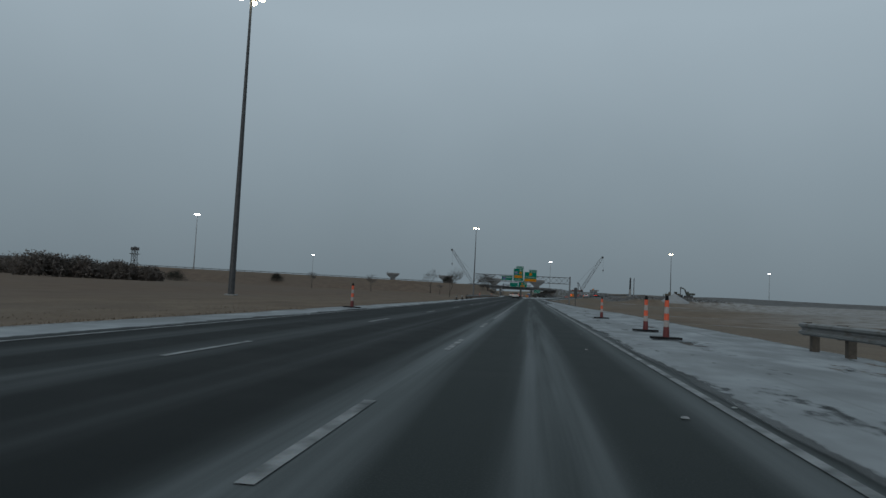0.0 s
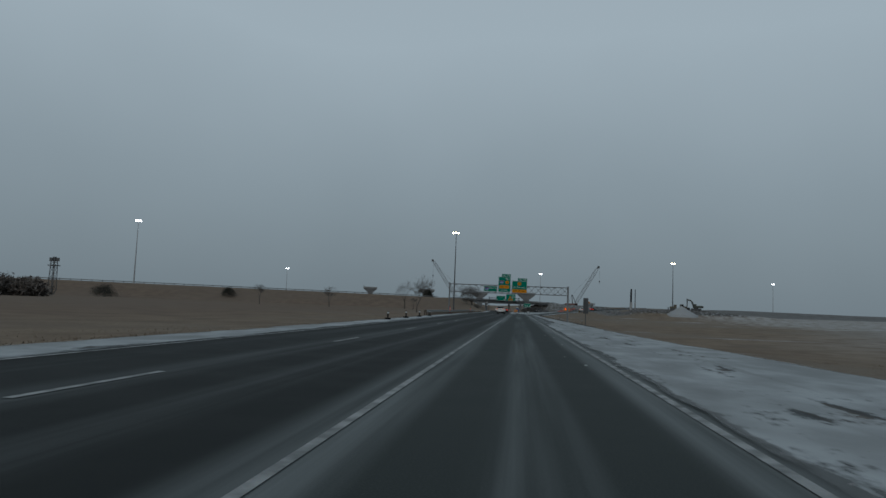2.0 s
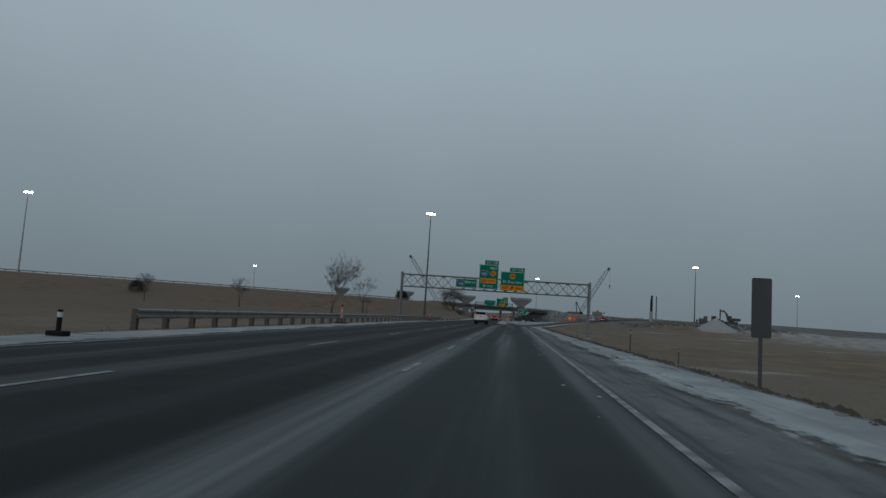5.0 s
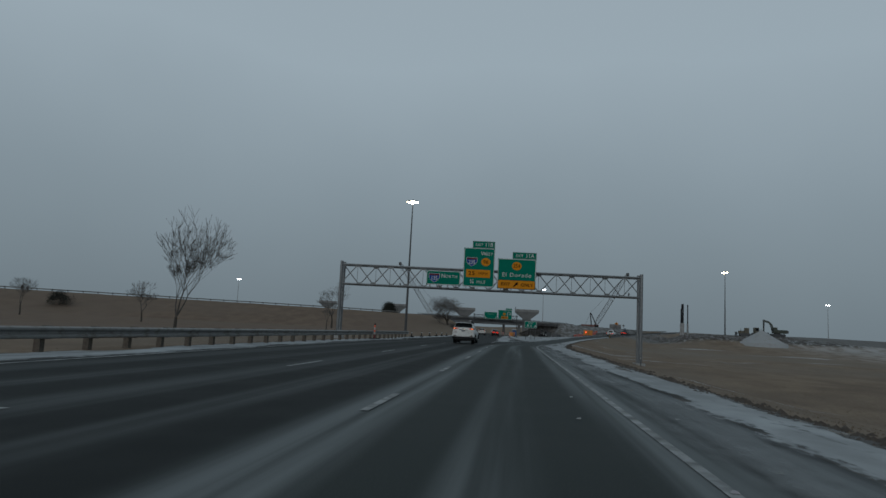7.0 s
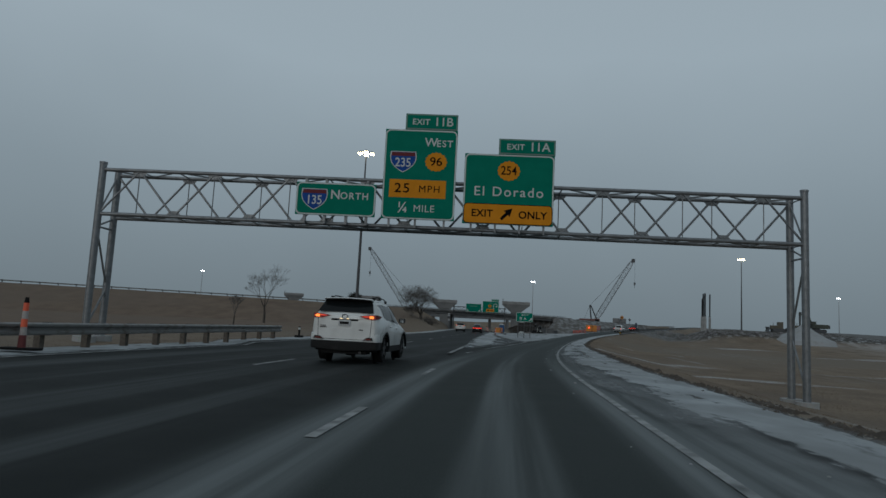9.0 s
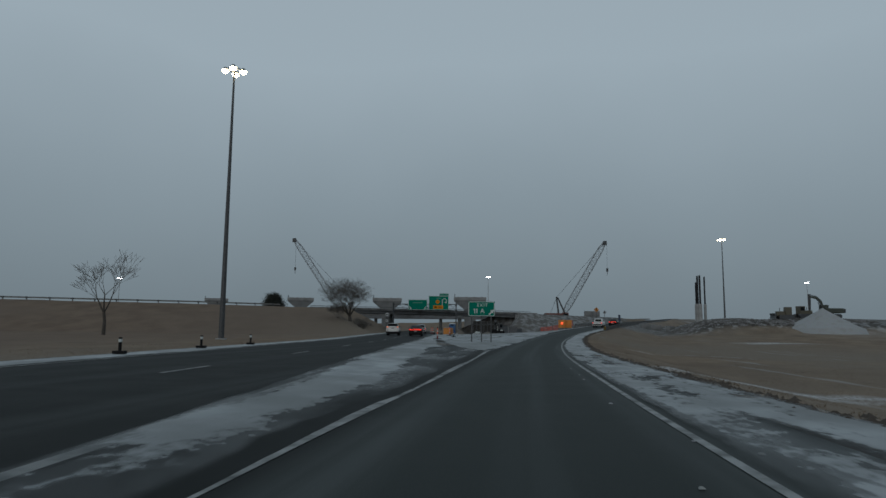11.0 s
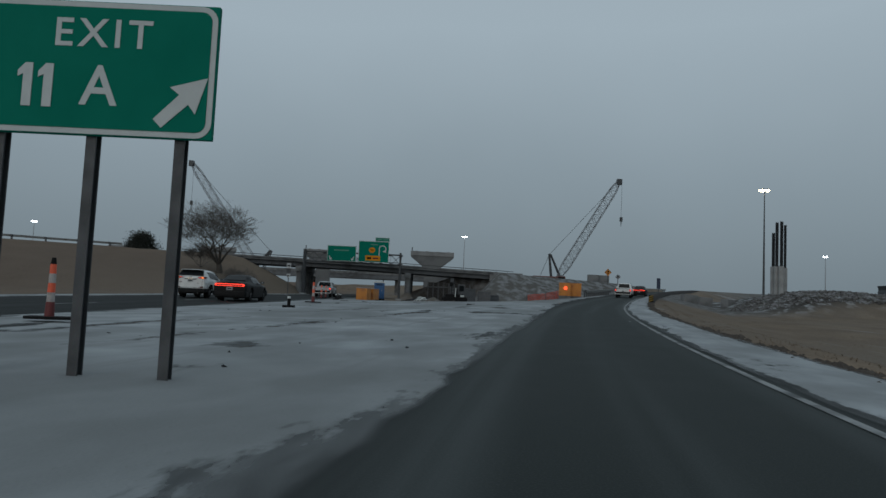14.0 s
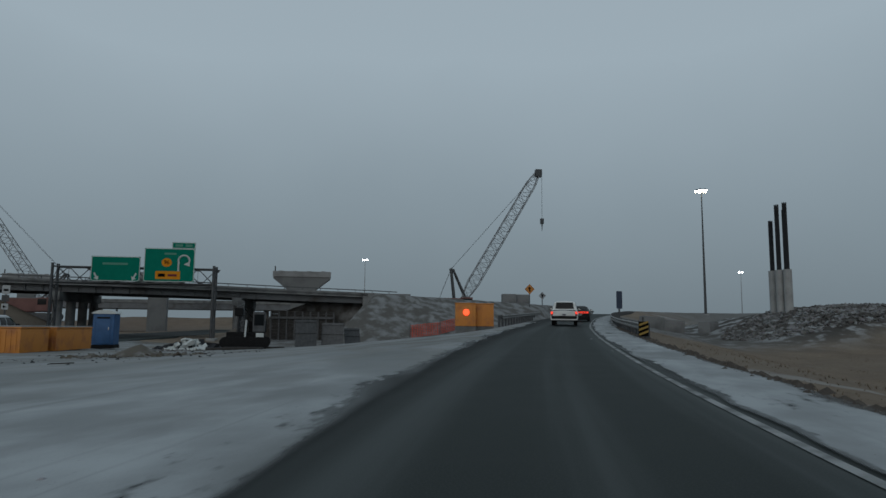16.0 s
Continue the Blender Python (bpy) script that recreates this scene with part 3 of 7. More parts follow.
def land(x, y):
    """Height of the ground sheet; it dips a little under the pavement."""
    x, y = np.asarray(x, float), np.asarray(y, float)
    er, rl = edge_r(y), road_l(y)
    road = road_height(x, y)
    roll = 0.25 * np.sin(x * 0.045 + 1.3) * np.sin(y * 0.031) + 0.12 * np.sin(x * 0.13 + y * 0.09)
    east = -1.55 + np.clip((x - 25) * 0.012, 0, 1.6) + roll + np.interp(y, (-50, 60, 110, 290, 330, 380), (0.5, 0.45, 0.0, 0.0, 1.2, 2.0))
    dr = x - (er + 3.3)
    right = np.maximum(east, road - 0.04 - np.maximum(dr, 0) * 0.20)
    west = -0.3 + roll * 0.8 + np.clip((-x - 30) * 0.006, 0, 1.5)
    dl = (rl - 2.2) - x
    left = np.maximum(np.minimum(west, road), road - 0.03 - np.maximum(dl, 0) * 0.10)
    h = np.where(dr > 0, right, np.where(dl > 0, left, road))
    h = np.maximum(h, np.where(x < rl - 2.5, crest(x, y, CREST_WEST, 0.19, 0.5, False), -50))
    h = np.maximum(h, np.where(x > er + 3.5, crest(x, y, CREST_EAST, 0.28, 0.45, True), -50))
    between = (x > main_r(y) + 1) & (x < ramp_l(y) - 1.0)
    h = np.maximum(h, np.where(between, crest(x, y, CREST_EAST, 0.35, 0.45, True), -50))
    # cut back in front of the timber wall under the bridge's east end
    cut = between & (x > 1.5) & (x < 16) & (y > 335) & (y < 381.6)
    h = np.where(cut, np.minimum(h, road + np.maximum(x - 11.6, 0) * 1.1), h)
    # rising ground that closes the view beyond the bridges
    h = h + 3.4 * np.exp(-((y - 500) / 16) ** 2) * np.clip((x + 90) / 40, 0, 1) * np.clip((70 - x) / 40, 0, 1)
    # soil heaped up beside the new columns
    terrace = np.clip((y - 341) / 6, 0, 1) * np.clip((386 - y) / 20, 0, 1) * np.clip((x - 46) / 7, 0, 1) * np.clip((125 - x) / 25, 0, 1)
    h = h + 1.6 * terrace
    h = h + 1.2 * np.exp(-(((x - 58) / 9.5) ** 2 + ((y - 354) / 9) ** 2)) + 1.5 * np.exp(-(((x - 79) / 15) ** 2 + ((y - 363) / 9) ** 2))
    # a low bank far across the eastern field
    h = h + 1.3 * np.exp(-((y - 420 - 0.1 * x) / 14) ** 2) * np.clip((x - 95) / 30, 0, 1)
    paved = ((x > rl - 0.3) & (x < np.where(y < 262, er + 1.6, main_r(y) + 0.9))) | ((y > 230) & (x > ramp_l(y) - 0.4) & (x < er + 1.6))
    under_snow = (y > 205) & (y < 349) & (x > main_r(y)) & (x < ramp_l(y))
    return np.where((paved & (y < 478)) | under_snow, h - 0.22, h)


def ground_at(x, y):
    return float(land(np.array([float(x)]), np.array([float(y)]))[0])


def ticks(spans):
    out = []
    for a, b, step in spans:
        out += list(np.arange(a, b, step))
    return np.array(out + [spans[-1][1]])


gx_ = ticks(((-3200, -400, 140), (-400, -100, 12), (-100, -40, 3), (-40, 90, 1.25), (90, 260, 8), (260, 3200, 147)))
gy_ = ticks(((-300, -20, 14), (-20, 470, 1.5), (470, 800, 15), (800, 4200, 170)))
GX, GY = np.meshgrid(gx_, gy_)
GZ = land(GX, GY)
near = (np.abs(GX) < 120) & (GY < 480)
jit = np.random.default_rng(3).normal(0, 0.035, GX.shape)
GZ = GZ + np.where(near, jit * 0.5, 0)
me = bpy.data.meshes.new("ground")
nc = len(gx_)
me.from_pydata(np.stack([GX, GY, GZ], -1).reshape(-1, 3).tolist(), [], [(i * nc + j, i * nc + j + 1, (i + 1) * nc + j + 1, (i + 1) * nc + j) for i in range(len(gy_) - 1) for j in range(nc - 1)])
for p in me.polygons:
    p.use_smooth = True
me.materials.append(M_GROUND)
tagged(new("ground", me), "dormant brown grass verge and fields dusted with snow", "ground", kind="structure")


def strip(name, ys, xl, xr, cols, lift, mat, label, category, u0=None, skirt=0.25, thick=None, ragged=0.0, seed=0, fade=None, wear=None):
    """Paving or snow that follows the road: from xl(y) to xr(y). u is measured from u0(y)."""
    rows, uvs, edges = [], [], []
    for y in ys:
        a, b = float(xl(y)), float(xr(y))
        if ragged:
            a += abs(ragged * noise.noise((y * 0.35, seed, 0)) + ragged * 0.6 * noise.noise((y * 1.3, seed, 2)))
            b += ragged * noise.noise((y * 0.3, seed, 5)) + ragged * 0.6 * noise.noise((y * 1.1, seed, 7))
        if b < a + 0.02:
            b = a + 0.02
        xs = np.linspace(a, b, cols)
        o = float(u0(y)) if u0 else 0.0
        hs = [float(road_height(np.array(x), np.array(float(y)))) + lift for x in xs]
        if thick:
            hs = [h + thick * max(0.0, math.sin(math.pi * k / (cols - 1))) * (0.6 + 0.8 * noise.noise((x * 0.9, y * 0.5, seed))) for k, (x, h) in enumerate(zip(xs, hs))]
        row = [(a, y, hs[0] - skirt)] + [(x, y, h) for x, h in zip(xs, hs)] + [(b, y, hs[-1] - skirt)]
        rows.append(row)
        uvs.append([(p[0] - o, y) for p in row])
        if fade:
            f0, f1 = fade
            ends = min(1.0, (y - ys[0]) / 8.0, (ys[-1] - y) / 8.0)
            edges.append([(max(0.0, min(1.0, (p[0] - a) / f0, (b - p[0]) / f1, ends)), float(wear(p[0], y)) if wear else 0.0) for p in row])
    return tagged(new(name, sheet(name, rows, uvs, mat, edges)), label, category, kind="structure")


YA = np.concatenate([np.arange(-120, 190, 4.0), np.arange(190, 263, 1.5)])
strip("road", YA, lambda y: road_l(y), lambda y: edge_r(y) + 1.5, 40, 0.0, M_ASPHALT, "damp dark asphalt highway with pale salt streaks", "road", edge_r)
YB = np.concatenate([np.arange(261.5, 340, 2.5), np.arange(340, 481, 10.0)])
strip("road_through", YB, lambda y: road_l(y), lambda y: main_r(y) + 0.8, 14, 0.0, M_ASPHALT, "damp dark asphalt through lanes running under the bridge", "road", lambda y: edge_r(100) + bend(y))
YC = np.arange(261.5, 470, 1.5)
strip("road_ramp", YC, lambda y: ramp_l(y) - 0.35, lambda y: edge_r(y) + 1.5, 8, 0.0, M_ASPHALT, "damp dark asphalt exit ramp curving and climbing", "road", edge_r)


def painted_line(name, y0, y1, at, width, label, dash=None, step=1.0, lift=0.010):
    spans = [(y0, y1)] if not dash else [(s, s + dash[0]) for s in np.arange(y0, y1, dash[1])]
    for a, b in spans:
        ys = np.linspace(a, b, max(2, int((b - a) / step) + 1))
        rows = [[(float(at(y)) + s * width / 2, y, float(road_height(np.array(float(at(y))), np.array(y))) + lift) for s in (-1, 1)] for y in ys]
        uvs = [[(p[0], p[1]) for p in r] for r in rows]
        tagged(new(name, sheet(name, rows, uvs, M_LINE)), label, "road marking", "road markings", "structure")


painted_line("edge_line", -60, 465, edge_r, 0.115, "worn white solid edge line on asphalt")
painted_line("lane_line", -41.5, 27, lambda y: ramp_l(y) + 0.03, 0.12, "worn white dashed lane line on asphalt", (2.9, 9.0))
painted_line("lane_line", 29, 104, lambda y: ramp_l(y) + 0.07, 0.10, "salt-greyed white solid lane line on asphalt")
painted_line("lane_line", 112.6, 200, lambda y: ramp_l(y) + 0.06, 0.12, "worn white dashed lane line on asphalt", (2.4, 8.8))
painted_line("gore_line", 207, 257, lambda y: ramp_l(y), 0.22, "broad white gore line partly under snow", lift=0.009)
painted_line("gore_line", 204, 250, main_r, 0.18, "broad white gore line partly under snow", lift=0.009)
painted_line("lane_line", -40, 330, lambda y: -5.38 + bend(y), 0.12, "worn white dashed lane line on asphalt", (3.0, 12.2))
painted_line("lane_line", -60, 420, lambda y: road_l(y) + 0.55, 0.12, "worn solid inner edge line on asphalt")

# snow ploughed on to the verges and blown over the gore
YS = np.concatenate([np.arange(-60, 120, 1.0), np.arange(120, 420, 0.8)])
VERGE_Y = (0, 25, 55, 72, 100, 130, 160, 200, 215, 240, 260, 275, 290, 320, 420)
VERGE_W = (5.9, 5.7, 5.4, 3.9, 3.6, 3.0, 2.6, 2.8, 3.0, 2.4, 2.1, 2.1, 1.8, 1.8, 2.2)


def verge_w(y):
    """Width of the ploughed snow outside the edge line."""
    return soft_interp(y, VERGE_Y, VERGE_W)


def verge_wear(x, y):
    """Bare shoulder beside the edge line, and the lines that single cars have driven through the snow."""
    u = x - float(edge_r(y))
    inner = float(np.interp(y, (0, 85, 105, 185, 205, 240), (0.12, 0.12, 0.95, 0.95, 0.35, 0.15)))
    reach = float(np.interp(y, (0, 85, 105, 150, 185, 205, 240), (0.2, 0.2, 1.3, 1.15, 1.0, 0.7, 0.3)))
    w = inner * float(np.clip((reach + 0.5 - u) / 0.7, 0, 1))
    w += float(np.interp(y, (195, 215, 250, 272), (0.12, 0.34, 0.30, 0.04)))
    for c, h, k in ((1.15, 0.16, 0.38), (1.9, 0.24, 0.4)):
        k *= float(np.interp(y, (245, 275), (1, 0.35)))
        w = max(w, k * max(0.0, 1 - abs(u - c - 0.25 * math.sin(y * 0.05)) / h))
    return w


strip("verge_snow", YS, lambda y: edge_r(y) + 0.07, lambda y: edge_r(y) + verge_w(y), 28, 0.032, M_SNOW, "dirty ploughed snow along the paved shoulder", "snow", edge_r, 0.12, 0.03, 0.16, 11, (0.25, 0.35), verge_wear)
strip("median_snow", YS[YS < 380], lambda y: road_l(y) - 1.6, lambda y: road_l(y) + 0.5, 8, 0.010, M_SNOW, "thin dirty snow along the inner road edge", "snow", edge_r, 0.12, 0.02, 0.2, 23, (0.5, 0.6))
YG = np.concatenate([np.arange(212, 300, 0.7), np.arange(300, 360, 1.0)])


def gore_left(y):
    return main_r(y) + np.interp(y, (212, 235, 262, 300, 330), (-0.1, -0.7, -0.9, -0.3, 0.6))


def gore_right(y):
    return ramp_l(y) - np.interp(y, (212, 236, 250, 262, 275, 300, 330), (0.3, 0.1, 0.1, -0.8, -1.2, -1.1, -1.0))


def gore_wear(x, y):
    """A bare tongue of asphalt runs into the gore between two sheets of snow; further on tyres have crossed it."""
    c = float(np.interp(y, (230, 246, 256, 262, 275, 282), (0.0, 0.6, 0.9, -0.1, -0.9, -1.3)))
    h = float(np.interp(y, (230, 240, 255, 258, 264, 275, 282), (0.9, 1.2, 1.7, 0.8, 0.5, 0.35, 0.0)))
    w = float(np.interp(y, (232, 246, 256), (0.72, 0.8, 1.1))) * float(np.clip((h + 0.25 - abs(x - c)) / 0.5, 0, 1)) if h > 0 else 0.0
    for y0, y1, x0, x1, g in ((262, 306, -1.2, 9.2, 0.30), (262, 300, -3.2, 4.4, 0.25), (277, 296, 2.4, 4.9, 0.35)):
        if y0 < y < y1:
            m = x0 + (x1 - x0) * ((y - y0) / (y1 - y0)) ** 1.2
            w = max(w, 0.5 * max(0.0, 1 - abs(x - m) / (2.6 * g)) * min(1.0, (y - y0) / 4, (y1 - y) / 4))
    for px, py, rx, ry, k in ((3.4, 277.3, 0.6, 0.7, 0.9), (2.0, 276.8, 0.5, 0.5, 0.7), (3.8, 265.2, 0.45, 0.6, 0.8), (8.6, 294.6, 1.2, 1.0, 0.8), (10.2, 305.8, 0.6, 1.6, 0.9), (9.7, 301.3, 0.6, 1.2, 0.7)):
        w = max(w, k * max(0.0, 1.3 - math.hypot((x - px) / rx, (y - py) / ry)))
    return w


strip("gore_snow", YG, gore_left, gore_right, 60, 0.012, M_GORE, "wind-packed snow over the gore with dark worn streaks", "snow", edge_r, 0.05, 0.03, 0.2, 37, (0.8, 0.9), gore_wear)


# ---- overhead sign gantries ----
def truss_gantry(x0, x1, y, top, bottom, depth, bay, label, r=0.085, steel=M_STEEL):
    """A box truss on two braced pairs of legs. Each tube is a part."""
    base0, base1 = ground_at(x0, y), ground_at(x1, y)
    g = thing("sign_gantry", label, "sign gantry", pose(0, 0, 0))
    for yy in (y, y + depth):
        for zz in (bottom, top):
            part("chord", tube(bmesh.new(), (x0, yy, zz), (x1, yy, zz), r, seg=10), steel, g, smooth_angle=40)
        for xx, bz in ((x0, base0), (x1, base1)):
            part("leg", tube(bmesh.new(), (xx, yy, bz - 0.4), (xx, yy, top + 0.25), r * 1.75, seg=12), steel, g, smooth_angle=40)
            part("leg_cap", tube(bmesh.new(), (xx, yy, top + 0.25), (xx, yy, top + 0.33), r * 1.95, seg=12), steel, g)
            part("footing", tube(bmesh.new(), (xx, yy, bz - 0.6), (xx, yy, bz + 0.25), 0.45, seg=14), M_CONC, g, "round concrete footing")
    n = int(round((x1 - x0) / bay))
    step = (x1 - x0) / n
    for yy, shift in ((y, 0.0), (y + depth, 0.5)):
        nodes = [(x0 + step * (k + shift), x0 + step * (k + shift + 0.5)) for k in range(-1, n + 1)]
        for low, high in nodes:
            for p, q in (((low, bottom), (high, top)), ((high, top), (2 * high - low, bottom))):
                # a web that would pass the end leg stops against it
                (ax, az), (bx, bz) = p, q
                if bx <= x0 or ax >= x1:
                    continue
                if ax < x0:
                    az, ax = az + (bz - az) * (x0 - ax) / (bx - ax), x0
                if bx > x1:
                    bz, bx = az + (bz - az) * (x1 - ax) / (bx - ax), x1
                part("web_brace", tube(bmesh.new(), (ax, yy, az), (bx, yy, bz), r * 0.58, seg=6), steel, g, smooth_angle=40)
            if x0 < high < x1:
                part("hanger_rod", tube(bmesh.new(), (high, yy, top), (high, yy, bottom), r * 0.26, seg=6), steel, g, smooth_angle=40)
                part("gusset", prism(bmesh.new(), [(high - 0.42, top + 0.05), (high - 0.2, top - 0.24), (high + 0.2, top - 0.24), (high + 0.42, top + 0.05)][::-1], 0.03, pose(0, yy - 0.015, 0)), steel, g)
            if x0 < low < x1:
                part("gusset", prism(bmesh.new(), [(low - 0.4, bottom - 0.05), (low - 0.18, bottom + 0.24), (low + 0.18, bottom + 0.24), (low + 0.4, bottom - 0.05)], 0.03, pose(0, yy - 0.015, 0)), steel, g)
    xs = np.linspace(x0, x1, 2 * n + 1)
    for k in range(2 * n):
        for zz in (bottom, top):
            bm = bmesh.new()
            tube(bm, (xs[k], y + (depth if k % 2 else 0), zz), (xs[k + 1], y + (0 if k % 2 else depth), zz), r * 0.42, seg=6)
            tube(bm, (xs[k + 1], y, zz), (xs[k + 1], y + depth, zz), r * 0.36, seg=6)
            part("cross_brace", bm, steel, g, smooth_angle=40)
    for xx, bz in ((x0, base0), (x1, base1)):
        bm = bmesh.new()
        zs = [bottom - 0.05, bottom - 0.55, (bottom + bz) / 2 - 0.4, bz + 0.6]
        for k in range(3):
            tube(bm, (xx, y + (depth if k % 2 else 0), zs[k + 1]), (xx, y + (0 if k % 2 else depth), zs[k]), r * 0.5, seg=6)
        tube(bm, (xx, y, bottom - 0.55), (xx, y + depth, bottom - 0.55), r * 0.5, seg=6)
        tube(bm, (xx, y, bottom), (xx, y + depth, top), r * 0.45, seg=6)
        part("leg_brace", bm, steel, g, smooth_angle=40)
    return g


def sign_panel(name, label, x0, x1, z0, z1, y, field=M_GREEN, border=M_WHITE, r=0.22, corners=True):
    """An aluminium panel facing -y: backing, rounded border and field. Its own frame is the panel's centre."""
    w, h = x1 - x0, z1 - z0
    s = thing(name, label, "road sign", pose((x0 + x1) / 2, y, (z0 + z1) / 2))
    part("backing", box(bmesh.new(), (-w / 2, 0, -h / 2), (w / 2, 0.06, h / 2), 0.008), M_ALU if not corners else field, s)
    part("border", prism(bmesh.new(), rounded(w - 0.02, h - 0.02, r), 0.008, pose(0, -0.008, 0)), border, s)
    part("field", prism(bmesh.new(), rounded(w - 0.13, h - 0.13, max(r - 0.05, 0.03)), 0.008, pose(0, -0.014, 0)), field, s)
    return s


def interstate_shield(parent, x, z, w, number):
    h = w * 0.9
    top, sides = h * 0.42, []
    for k in range(13):
        t = k / 12
        sides.append((w / 2 * (1.0 + 0.10 * math.sin(math.pi * t) - 0.98 * t ** 3.0) if t < 1 else 0.0, top - t * h * 0.95))
    outline = sides + [(-a, b) for a, b in sides[-2::-1]]
    sc = lambda f: [(x + a * f, z + b * f) for a, b in outline]
    sh = part("route_shield", prism(bmesh.new(), sc(1.0), 0.006, pose(0, -0.020, 0)), M_WHITE, parent, "interstate route shield")
    part("shield_field", prism(bmesh.new(), sc(0.93), 0.006, pose(0, -0.025, 0)), M_BLUE, sh)
    part("shield_band", prism(bmesh.new(), [(x - w * 0.46, z + top * 0.9), (x - w * 0.485, z + top * 0.50), (x + w * 0.485, z + top * 0.50), (x + w * 0.46, z + top * 0.9)][::-1], 0.006, pose(0, -0.029, 0)), M_RED, sh)
    lettering("numerals", number, h * 0.56, M_WHITE, sh, x, -0.033, z - h * 0.10, 0.86)


def sunflower_shield(parent, x, z, r, number, squeeze=0.85):
    pts = []
    for k in range(64):
        a = 2 * math.pi * k / 64
        q = r * (1 + 0.045 * math.cos(a * 16))
        pts.append((x + q * 1.12 * math.cos(a), z + q * math.sin(a)))
    sh = part("route_marker", prism(bmesh.new(), pts, 0.006, pose(0, -0.020, 0)), M_AMBER, parent, "amber sunflower-shaped route marker")
    lettering("numerals", number, r * 1.28, M_BLACK, sh, x, -0.025, z, squeeze, 1.0, 0.006)


def slanted_arrow(parent, x, z, s, mat, y=-0.028):
    poly = [(-0.52, -0.36), (-0.36, -0.52), (0.12, -0.06), (0.26, -0.24), (0.46, 0.46), (-0.24, 0.26), (-0.06, 0.12)]
    part("arrow", prism(bmesh.new(), [(x + a * s, z + b * s) for a, b in poly], 0.006, pose(0, y, 0)), mat, parent)


M_LAGGING = paint("wet_dark_timber", (0.05, 0.047, 0.044), 0.9, vary=0.4, scale=3, bump=0.4)
M_TABLINE = paint("weathered_sign_edge", (0.16, 0.24, 0.21), 0.6, vary=0.1, spec=0.1)
GY1 = 203.75
gantry = truss_gantry(-17.45, 12.15, GY1, 7.05, 5.12, 1.25, 3.45, "galvanised steel truss sign gantry spanning the highway")
ys_ = GY1 - 0.35
s135 = sign_panel("guide_sign", "green overhead guide sign reading NORTH with interstate shield", -8.85, -5.5, 5.42, 6.80, ys_)
interstate_shield(s135, -0.90, 0.02, 1.05, "135")
lettering("legend", "N", 0.54, M_WHITE, s135, -0.02, -0.016, 0.18)
lettering("legend", "ORTH", 0.40, M_WHITE, s135, 0.78, -0.016, 0.145, 0.98, 1.2)
s235 = sign_panel("guide_sign", "tall green overhead guide sign for WEST 235 with amber speed plaque", -5.24, -2.2, 5.40, 9.22, ys_)
lettering("legend", "W", 0.52, M_WHITE, s235, 0.42, -0.016, 1.37)
lettering("legend", "EST", 0.40, M_WHITE, s235, 0.99, -0.016, 1.33, 0.98, 1.2)
interstate_shield(s235, -0.72, 0.56, 1.05, "235")
sunflower_shield(s235, 0.66, 0.55, 0.40, "96", 1.05)
part("speed_plaque", prism(bmesh.new(), rounded(2.36, 0.76, 0.03), 0.006, pose(-0.06, -0.020, -0.62)), M_AMBER, s235, "amber advisory speed plaque")
lettering("legend", "25", 0.56, M_BLACK, s235, -0.70, -0.024, -0.62, 1.1, 1.15, 0.008)
lettering("legend", "MPH", 0.41, M_BLACK, s235, 0.44, -0.024, -0.63, 1.0, 1.2, 0.0)
lettering("legend", "\u00bc", 0.62, M_WHITE, s235, -0.62, -0.016, -1.44, 0.95)
lettering("legend", "MILE", 0.41, M_WHITE, s235, 0.25, -0.016, -1.46, 1.0, 1.1, 0.0)
s11b = sign_panel("exit_tab", "green exit number tab reading EXIT 11B", -4.42, -2.22, 9.23, 9.92, ys_, r=0.06, border=M_TABLINE)
lettering("legend", "EXIT", 0.35, M_WHITE, s11b, -0.45, -0.016, -0.02, 1.0, 1.05)
lettering("legend", "11B", 0.52, M_WHITE, s11b, 0.50, -0.016, 0.0)
s254 = sign_panel("guide_sign", "green overhead guide sign El Dorado with amber EXIT ONLY band", -1.86, 1.87, 5.34, 8.30, ys_)
sunflower_shield(s254, -0.02, 0.78, 0.41, "254", 0.86)
lettering("legend", "El Dorado", 0.56, M_WHITE, s254, 0.0, -0.016, -0.12, 1.02, 1.22, 0.006)
part("exit_only_band", prism(bmesh.new(), rounded(3.66, 0.84, 0.16), 0.006, pose(0, -0.022, -1.04)), M_BLACK, s254)
part("exit_only_field", prism(bmesh.new(), rounded(3.60, 0.78, 0.14), 0.006, pose(0, -0.026, -1.04)), M_AMBER, s254, "amber exit only band")
lettering("legend", "EXIT", 0.42, M_BLACK, s254, -1.06, -0.030, -1.04, 1.0, 1.05, 0.02)
lettering("legend", "ONLY", 0.42, M_BLACK, s254, 1.02, -0.030, -1.06, 1.0, 1.05, 0.02)
slanted_arrow(s254, -0.05, -1.03, 0.52, M_BLACK, -0.032)
s11a = sign_panel("exit_tab", "green exit number tab reading EXIT 11A", -0.46, 1.89, 8.31, 8.98, ys_, r=0.06, border=M_TABLINE)
lettering("legend", "EXIT", 0.35, M_WHITE, s11a, -0.48, -0.016, -0.02, 1.0, 1.05)
lettering("legend", "11A", 0.52, M_WHITE, s11a, 0.52, -0.016, 0.0)
